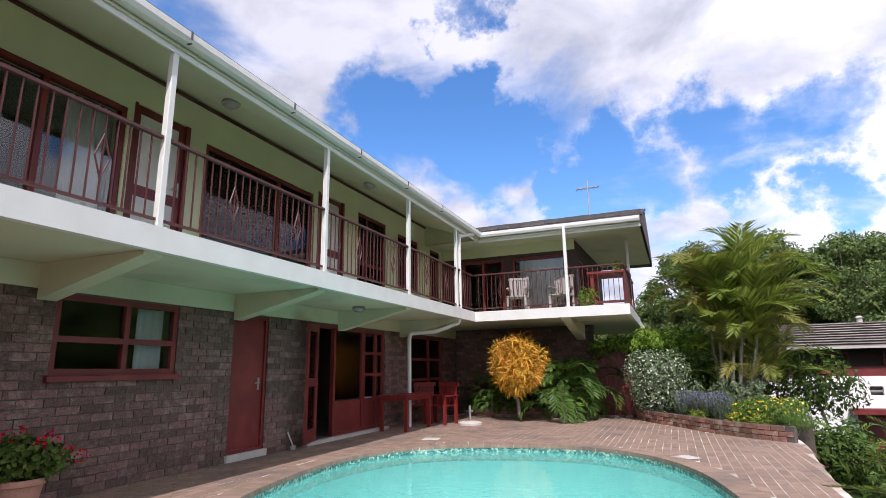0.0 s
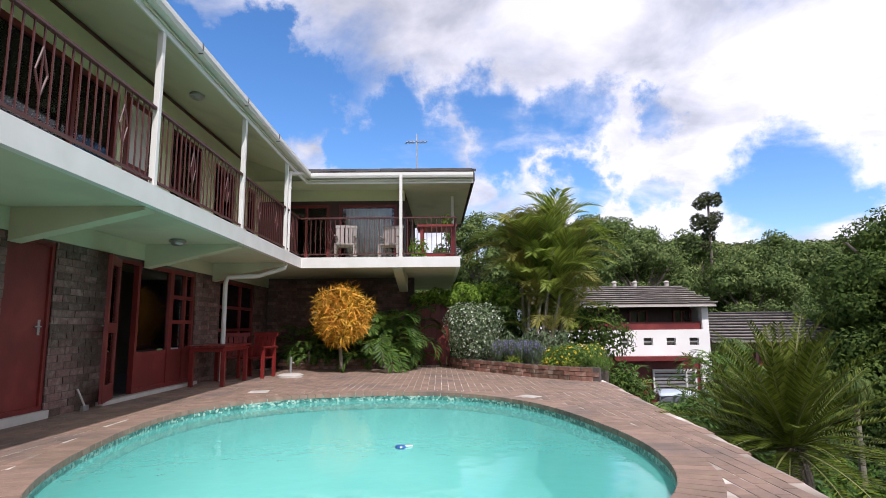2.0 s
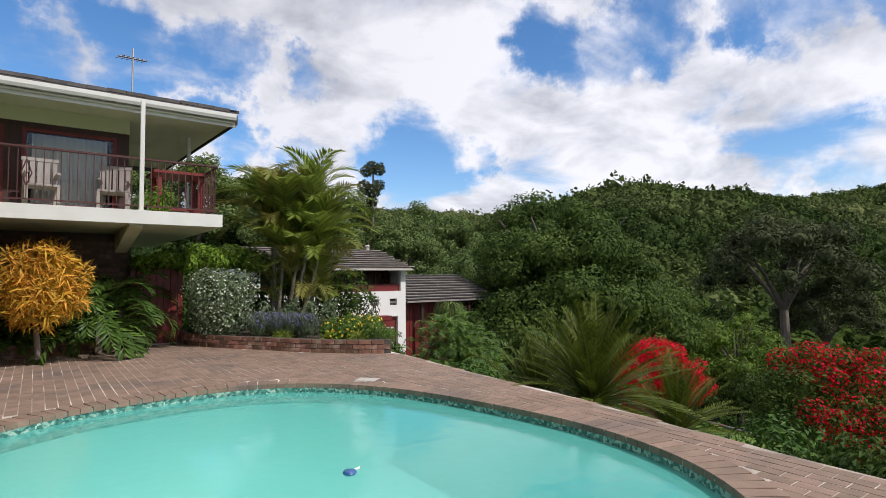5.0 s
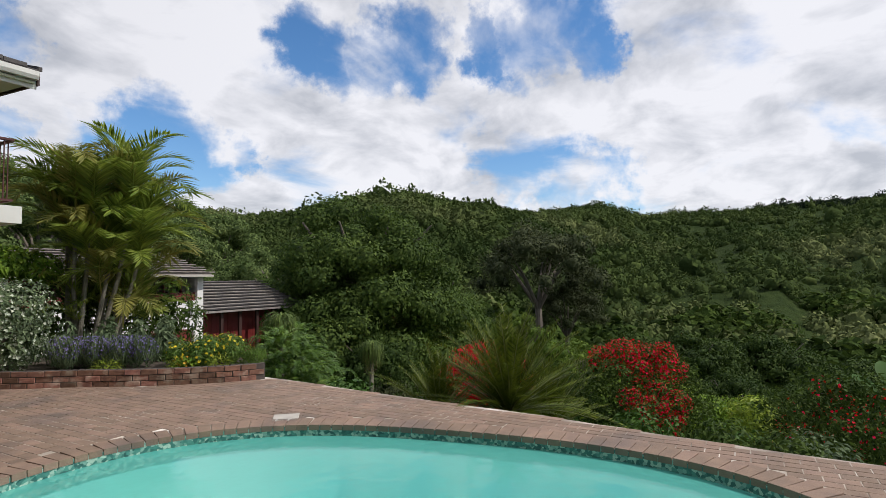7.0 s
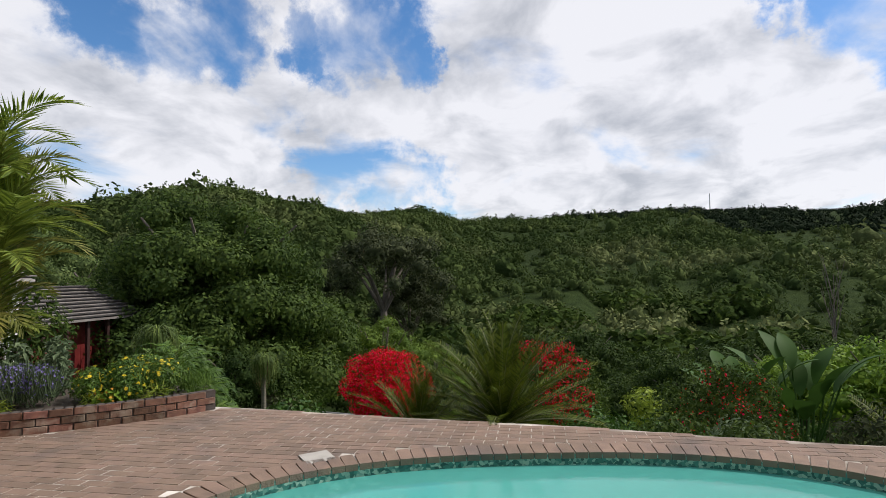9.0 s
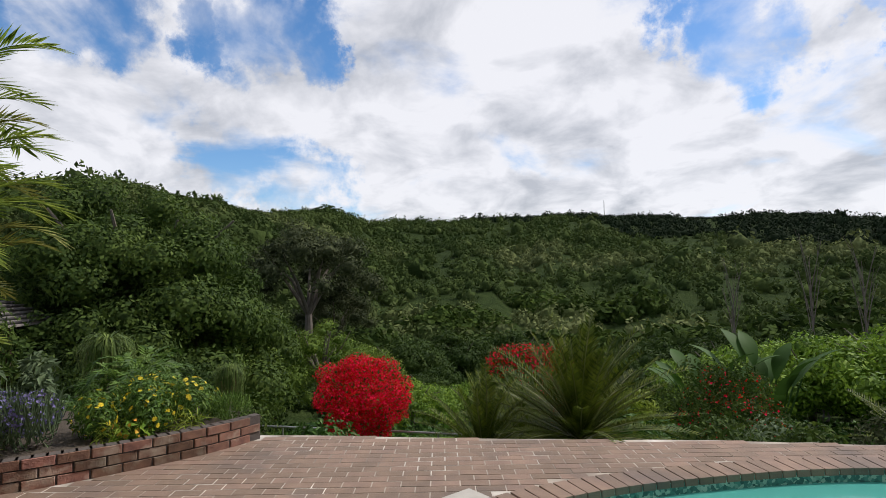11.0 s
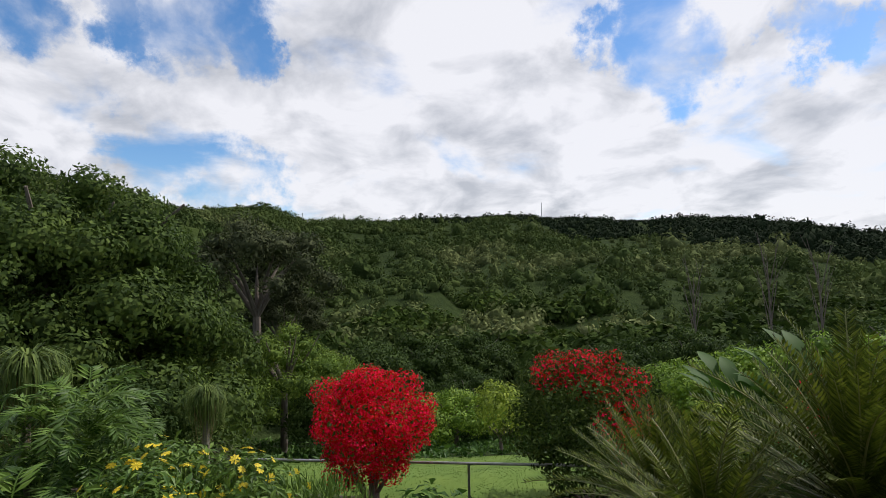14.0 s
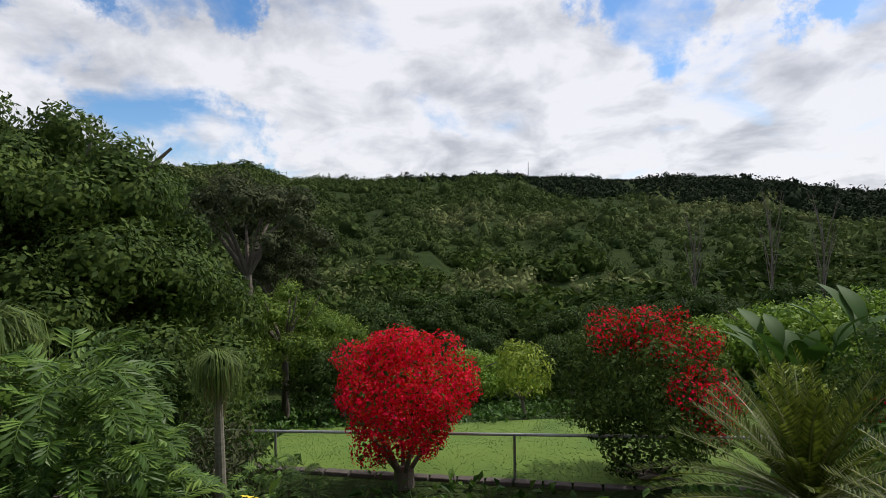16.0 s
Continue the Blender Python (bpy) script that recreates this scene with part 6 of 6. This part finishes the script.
red_chair((-5.68, 12.35, 0.003), 15)


def umbrella_stand():
    t = thing("umbrella_stand", "round concrete umbrella stand with short pole", "umbrella stand", (-4.42, 12.25, 0.003))
    bm = bmesh.new()
    lathe(bm, [(0.27, 0.0), (0.27, 0.045), (0.22, 0.07), (0.05, 0.085)], 24)
    part("base", bm, M_CONC, t)
    part("pole", rodbm((0, 0, 0.08), (0, 0, 0.42), 0.028), M_METAL, t)
    part("knob", rodbm((0.02, 0, 0.3), (0.07, 0, 0.3), 0.014), M_METAL, t)


umbrella_stand()


def potted_plant():
    t = thing("flower_pot", "terracotta pot of red geraniums beside the house wall", "flower pot", (-5.42, 3.3, 0.003))
    bm = bmesh.new()
    lathe(bm, [(0.13, 0.0), (0.19, 0.3), (0.215, 0.31), (0.215, 0.36), (0.19, 0.36), (0.18, 0.32)], 24)
    part("pot", bm, M_POT, t)
    part("geranium", crown_mesh("geranium", F_TREE, [(0, 0, 0.52, 0.26, 0.75), (0.1, 0.15, 0.48, 0.2, 0.7), (0, -0.18, 0.5, 0.2, 0.7)], 900, 0.06, 0.85, 401, 0.1), parent=t, label="green geranium leaves")
    part("blossom", crown_mesh("blossom", F_RED, [(0.05, 0.2, 0.68, 0.06, 1), (-0.05, -0.1, 0.72, 0.055, 1), (0.1, 0.32, 0.56, 0.06, 1), (0.15, 0.05, 0.66, 0.05, 1), (0.2, 0.42, 0.5, 0.06, 1), (-0.1, 0.05, 0.74, 0.05, 1)], 90, 0.036, 0.9, 402, 0.0), parent=t, label="scarlet geranium heads")


potted_plant()


def spade():
    t = thing("spade", "small spade leaning against the brick pillar", "spade", (-5.82, 7.62, 0.01))
    part("handle", rodbm((-0.06, -0.03, 0.28), (0.02, 0.03, 0.05), 0.012), M_CONC, t)
    part("blade", boxbm(0.0, 0.03, -0.03, 0.09, 0.0, 0.07), M_METAL, t)


spade()


def white_cover():
    t = tagged(part("skimmer_cover", boxbm(-0.15, 0.15, -0.14, 0.14, 0.0, 0.012, bevel=0.004), M_CONC), "square pale concrete skimmer cover in the paving", "cover")
    t.matrix_basis = pose(0.02, 8.58, 0.006, 0, 0, 40)
    u = copy_thing(t, pose(-4.2, 9.55, 0.006, 0, 0, 10))


white_cover()


def balcony_chair(at, turn):
    t = thing("balcony_chair", "white slatted balcony chair coloured grey for shade", "chair", at, turn, "balcony chairs")
    # whitish chairs: this grey has the balcony's shade put into it
    part("seat", boxbm(-0.25, 0.25, -0.25, 0.25, 0.40, 0.44, bevel=0.008), M_TILEGREY, t)
    for i in range(5):
        part("back_slat", boxbm(-0.25 + i * 0.105, -0.17 + i * 0.105, 0.22, 0.25, 0.44, 0.92), M_TILEGREY, t)
    part("back_rail", boxbm(-0.27, 0.27, 0.21, 0.26, 0.90, 0.96), M_TILEGREY, t)
    for x in (-0.25, 0.2):
        for y in (-0.25, 0.2):
            part("leg", boxbm(x, x + 0.05, y, y + 0.05, 0, 0.40), M_TILEGREY, t)
        part("armrest", boxbm(x, x + 0.05, -0.25, 0.22, 0.62, 0.65), M_TILEGREY, t)


balcony_chair((-3.55, 13.7, 2.603), 5)
balcony_chair((-2.45, 13.8, 2.603), -10)


def balcony_table(at):
    t = thing("bar_table", "dark red high table at the balcony end", "table", at)
    part("tabletop", boxbm(-0.5, 0.5, -0.45, 0.45, 0.88, 0.94, bevel=0.008), M_REDFURN, t)
    for x in (-0.42, 0.34):
        for y in (-0.38, 0.3):
            part("leg", boxbm(x, x + 0.08, y, y + 0.08, 0, 0.88), M_REDFURN, t)
    part("stretcher", boxbm(-0.4, 0.4, -0.03, 0.03, 0.2, 0.26), M_REDFURN, t)


balcony_table((-1.3, 14.2, 2.603))
shrub("balcony_plant", "small green potted plant on the balcony table", "plant", (-1.05, 14.0, 3.543), [(0, 0, 0.16, 0.12, 1.0)], F_BRIGHT, 120, 0.09, 0.4, 410, 0.02, 0.12)
shrub("balcony_plant", "leafy green potted plant on the balcony floor", "plant", (-1.75, 13.3, 2.603), [(0, 0, 0.3, 0.2, 1.0)], F_BRIGHT, 220, 0.12, 0.4, 411, 0.02, 0.2)


# ---------- lower lawn ----------
def lawn_edge(y):
    """Where the lower lawn begins."""
    return 12.15 + 0.362 * (y - 13.46)


def lawn():
    ys = np.linspace(1.0, 14.0, 38)
    vs, fs = [], []
    n = 16
    for y in ys:
        for i in range(n):
            x = lawn_edge(y) + 6.5 * i / (n - 1)
            vs.append((x, y, land(x, y) + 0.06))
    for j in range(len(ys) - 1):
        for i in range(n - 1):
            k = j * n + i
            fs.append((k, k + 1, k + n + 1, k + n))
    tagged(part("lawn", mesh_of("lawn", vs, fs, M_LAWN, True)), "mown green lawn on the lower terrace", "lawn", kind="structure")
    rnd = random.Random(8)
    vs, fs = [], []
    for _ in range(12000):
        y = rnd.uniform(1.1, 13.9)
        x = lawn_edge(y) + rnd.uniform(0.05, 6.4)
        p = Vector((x, y, land(x, y) + 0.06))
        d = rand_dir(rnd, 0.9)
        s = perp(d, rnd) * 0.012
        k = len(vs)
        vs += [p + s, p - s, p + d * rnd.uniform(0.02, 0.035)]
        fs.append((k, k + 1, k + 2))
    tagged(part("grass_blades", mesh_of("grass_blades", vs, fs, M_LAWN)), "short green grass blades of the lawn", "grass", kind="stuff")
    t = thing("lawn_kerb", "low weathered concrete kerb along the lawn edge", "kerb", kind="structure")
    for i in range(26):
        y = 1.2 + i * 0.5
        x = lawn_edge(y)
        ob = part("kerb_stone", boxbm(-0.09, 0.09, -0.245, 0.245, -0.35, 0.08, bevel=0.01), M_MORTAR, t)
        ob.matrix_basis = pose(x - 0.1, y, land(x, y), 0, 0, -19.9)


lawn()


def undergrowth():
    """Tangled low leaves that hide the soil of the garden slope."""
    rnd = random.Random(14)
    vs, fs = [], []
    n = 0
    while n < 26000:
        x, y = rnd.uniform(1.7, 34), rnd.uniform(-12, 34)
        if -0.3 < x - lawn_edge(y) < 5.6 and 1.0 < y < 14.0 or (y > 19.5 and x < 16):
            continue
        if noise.noise((x * 0.6, y * 0.6, 1.0)) < -0.25:
            continue
        lift = 0.15 + 0.5 * max(0.0, noise.noise((x * 0.35, y * 0.35, 5.0)) + 0.2)
        if x < 3:
            lift *= 0.4
        p = Vector((x, y, land(x, y) + rnd.uniform(0, lift)))
        d = rand_dir(rnd, 0.5)
        s = rnd.uniform(0.12, 0.28) * (1 + x / 40)
        leaf_quads(vs, fs, p, d, perp(d, rnd), s, s * 0.4, 0.25)
        n += 1
    tagged(part("undergrowth", mesh_of("undergrowth", vs, fs, F_PHILO)), "tangled green undergrowth on the garden slope", "undergrowth", kind="stuff")


undergrowth()


def fence_rail():
    t = thing("rail_fence", "single grey pipe rail on posts along the lawn", "fence")
    a, b = Vector((12.15, 13.46, -2.66)), Vector((10.5, 8.9, -2.45))
    d = (b - a) / 1.0
    pts = [a - d * 0.35, a, b, b + d * 0.9, b + d * 1.9]
    for p, q in zip(pts, pts[1:]):
        part("rail", rodbm(p, q, 0.03), M_METAL, t)
    for p in pts[1:]:
        part("post", rodbm((p.x, p.y, land(p.x, p.y) - 0.1), (p.x, p.y, p.z), 0.028), M_METAL, t)


fence_rail()


def ridge_mast():
    x, y = 455 * math.sin(radians(106.6)), 6 + 455 * math.cos(radians(106.6))
    t = thing("radio_mast", "thin radio mast on the far ridge", "mast", (x, y, land(x, y)))
    part("mast", rodbm((0, 0, -2), (0, 0, 13), 0.4, 0.25, 6), M_METAL, t)


ridge_mast()


def parked_car(at, turn):
    """A small car: lofted body and cabin, glass, lamps and wheels."""
    t = thing("car", "pale silver blue small car parked below the terrace", "car", at, turn)

    def loft(stations):
        bm = bmesh.new()
        rings = []
        for y, z0, z1, w0, w1 in stations:
            ring = [(-w0, z0), (-w0, z0 * 0.4 + z1 * 0.6), (-w1, z1 - 0.03), (-w1 * 0.6, z1), (w1 * 0.6, z1), (w1, z1 - 0.03), (w0, z0 * 0.4 + z1 * 0.6), (w0, z0)]
            rings.append([bm.verts.new((x, y, z)) for x, z in ring])
        for a, b in zip(rings, rings[1:]):
            for i in range(8):
                j = (i + 1) % 8
                bm.faces.new((a[i], a[j], b[j], b[i]))
        bm.faces.new(rings[0][::-1]), bm.faces.new(rings[-1])
        for f in bm.faces:
            f.smooth = True
        return bm

    part("body", loft([(-1.9, 0.3, 0.62, 0.62, 0.55), (-1.75, 0.2, 0.74, 0.76, 0.66), (-0.9, 0.2, 0.90, 0.80, 0.72), (0.0, 0.2, 0.92, 0.81, 0.74), (1.4, 0.2, 0.92, 0.80, 0.72), (1.8, 0.3, 0.86, 0.70, 0.62)]), M_CARPAINT, t)
    part("roof", loft([(-0.32, 1.30, 1.38, 0.58, 0.50), (-0.1, 1.33, 1.44, 0.60, 0.52), (0.6, 1.34, 1.46, 0.60, 0.52), (1.25, 1.30, 1.40, 0.56, 0.48)]), M_CARPAINT, t)
    part("window_glass", loft([(-0.98, 0.86, 0.93, 0.66, 0.60), (-0.36, 0.86, 1.34, 0.68, 0.565), (0.6, 0.88, 1.40, 0.69, 0.575), (1.22, 0.88, 1.34, 0.66, 0.55), (1.55, 0.86, 0.93, 0.60, 0.54)]), M_CARGLASS, t, "dark tinted glass")
    for x in (-0.5, 0.5):
        part("headlight", boxbm(x - 0.14, x + 0.14, -1.87, -1.80, 0.52, 0.64, bevel=0.02), M_WHITE, t, "clear headlight")
        part("wiper", rodbm((x * 0.9, -0.96, 0.96), (x * 0.9 - 0.42, -0.80, 1.06), 0.008), M_RAIL, t, "black wiper")
    part("bumper", boxbm(-0.66, 0.66, -1.95, -1.84, 0.26, 0.42, bevel=0.03), M_RAIL, t, "dark bumper")
    for x in (-0.74, 0.74):
        for y in (-1.2, 1.15):
            wheel = part("wheel", rodbm((x - 0.09, y, 0.29), (x + 0.09, y, 0.29), 0.29, 0.29, 20), M_RAIL, t, "black tyre")
            part("rim", rodbm((x - 0.095, y, 0.29), (x + 0.095, y, 0.29), 0.17, 0.17, 16), M_METAL, wheel, "steel rim")


M_CARPAINT = mat("silver blue car paint", (0.50, 0.58, 0.66), (0.47, 0.55, 0.63), 3, 0.3, 0.02, 30, spec=0.5)
M_CARGLASS = mat("tinted car glass", (0.03, 0.035, 0.04), (0.025, 0.03, 0.035), 3, 0.05, 0.0, 30, spec=0.9)
parked_car((6.75, 19.3, land(6.75, 19.3) + 0.02), -18)


# ---------- laid pieces: pavers, coping, wall bricks ----------
def lay_pavers():
    rnd = random.Random(31)
    rest, n = [], 0
    dx, dy = 0.118, 0.236
    row = 0
    x = XW + 0.06
    while x < 1.95:
        y = -6.0 + (dy / 2 if row % 2 else 0)
        while y < YN - 0.1:
            ok = x < pave_edge(y) - 0.05 and not in_pool(x, y, 0.30)
            if ok and y > 14.3 and x < -2.0:
                ok = False
            if ok and x > -0.95:
                yb = float(np.interp(x, [p[0] for p in BED2[1:]], [p[1] for p in BED2[1:]]))
                ok = y < yb - 0.05
            if ok:
                h = rnd.uniform(0.0005, 0.0035)
                a = rnd.uniform(-0.012, 0.012)
                if x > 0.62 and 6.6 < y < 10.6:
                    piece("paver", M_PAVEROB, terrace, (x, y, -0.02 + h), (dx - 0.011, dy - 0.011, 0.045), a)
                    n += 1
                else:
                    rest.append((x, y, -0.02 + h, dx / 2 - 0.0055, dy / 2 - 0.0055, 0.0225, a))
            y += dy
        x += dx
        row += 1
    part("pavers", boxes_mesh("pavers", rest, M_PAVER), parent=terrace)["kind"] = "stuff"


lay_pavers()


def lay_coping():
    count = 150
    pts = [pool_rim(2 * math.pi * i / 3000, 0.135) for i in range(3001)]
    total = [0.0]
    for a, b in zip(pts, pts[1:]):
        total.append(total[-1] + math.dist(a, b))
    step = total[-1] / count
    k = 0
    for i in range(count):
        while total[k + 1] < i * step:
            k += 1
        (x0, y0), (x1, y1) = pts[k], pts[k + 1]
        a = math.atan2(y1 - y0, x1 - x0)
        piece("coping_brick", M_PAVEROB, terrace, (x0, y0, -0.012), (step - 0.012, 0.285, 0.06), a)


lay_coping()


def lay_wall_bricks():
    rnd = random.Random(32)
    rest = []
    L, H = 0.26, 0.092
    z, row = 0.0, 0
    while z < 2.12:
        h = min(H, 2.12 - z)
        y = -3.0 + (L / 2 if row % 2 else 0)
        while y < 15.3:
            segs = [(y + 0.005, y + L - 0.005)]
            for a, b, c, d in LOW_HOLES:
                if z + h > c + 0.01 and z < d - 0.01:
                    segs = [s for p, q in segs for s in (((p, min(q, a)), (max(p, b), q)) if q > a and p < b else ((p, q),)) if s[1] - s[0] > 0.02]
            for p, q in segs:
                d = rnd.uniform(-0.004, 0.006)
                c = (X0 - 0.03 + d, (p + q) / 2, z + h / 2)
                if 2.6 < y < 6.4:
                    piece("brick", M_BRICKOB, wall_low, c, (0.06, q - p, h - 0.011), 0)
                else:
                    rest.append((*c, 0.03, (q - p) / 2, h / 2 - 0.0055, 0))
            y += L
        z += H
        row += 1
    part("bricks", boxes_mesh("bricks", rest, M_BRICK), parent=wall_low)["kind"] = "stuff"
    rest = []
    z, row = 0.0, 0
    while z < 2.3:
        x = X0 + 0.02 + (L / 2 if row % 2 else 0)
        while x < -2.2:
            rest.append((x + L / 2, YN + 0.012 + rnd.uniform(-0.004, 0.004), z + H / 2, L / 2 - 0.005, 0.03, H / 2 - 0.0055, 0))
            x += L
        z += H
        row += 1
    part("bricks", boxes_mesh("bricks", rest, M_BRICK), parent=wall_wing_low)["kind"] = "stuff"


lay_wall_bricks()
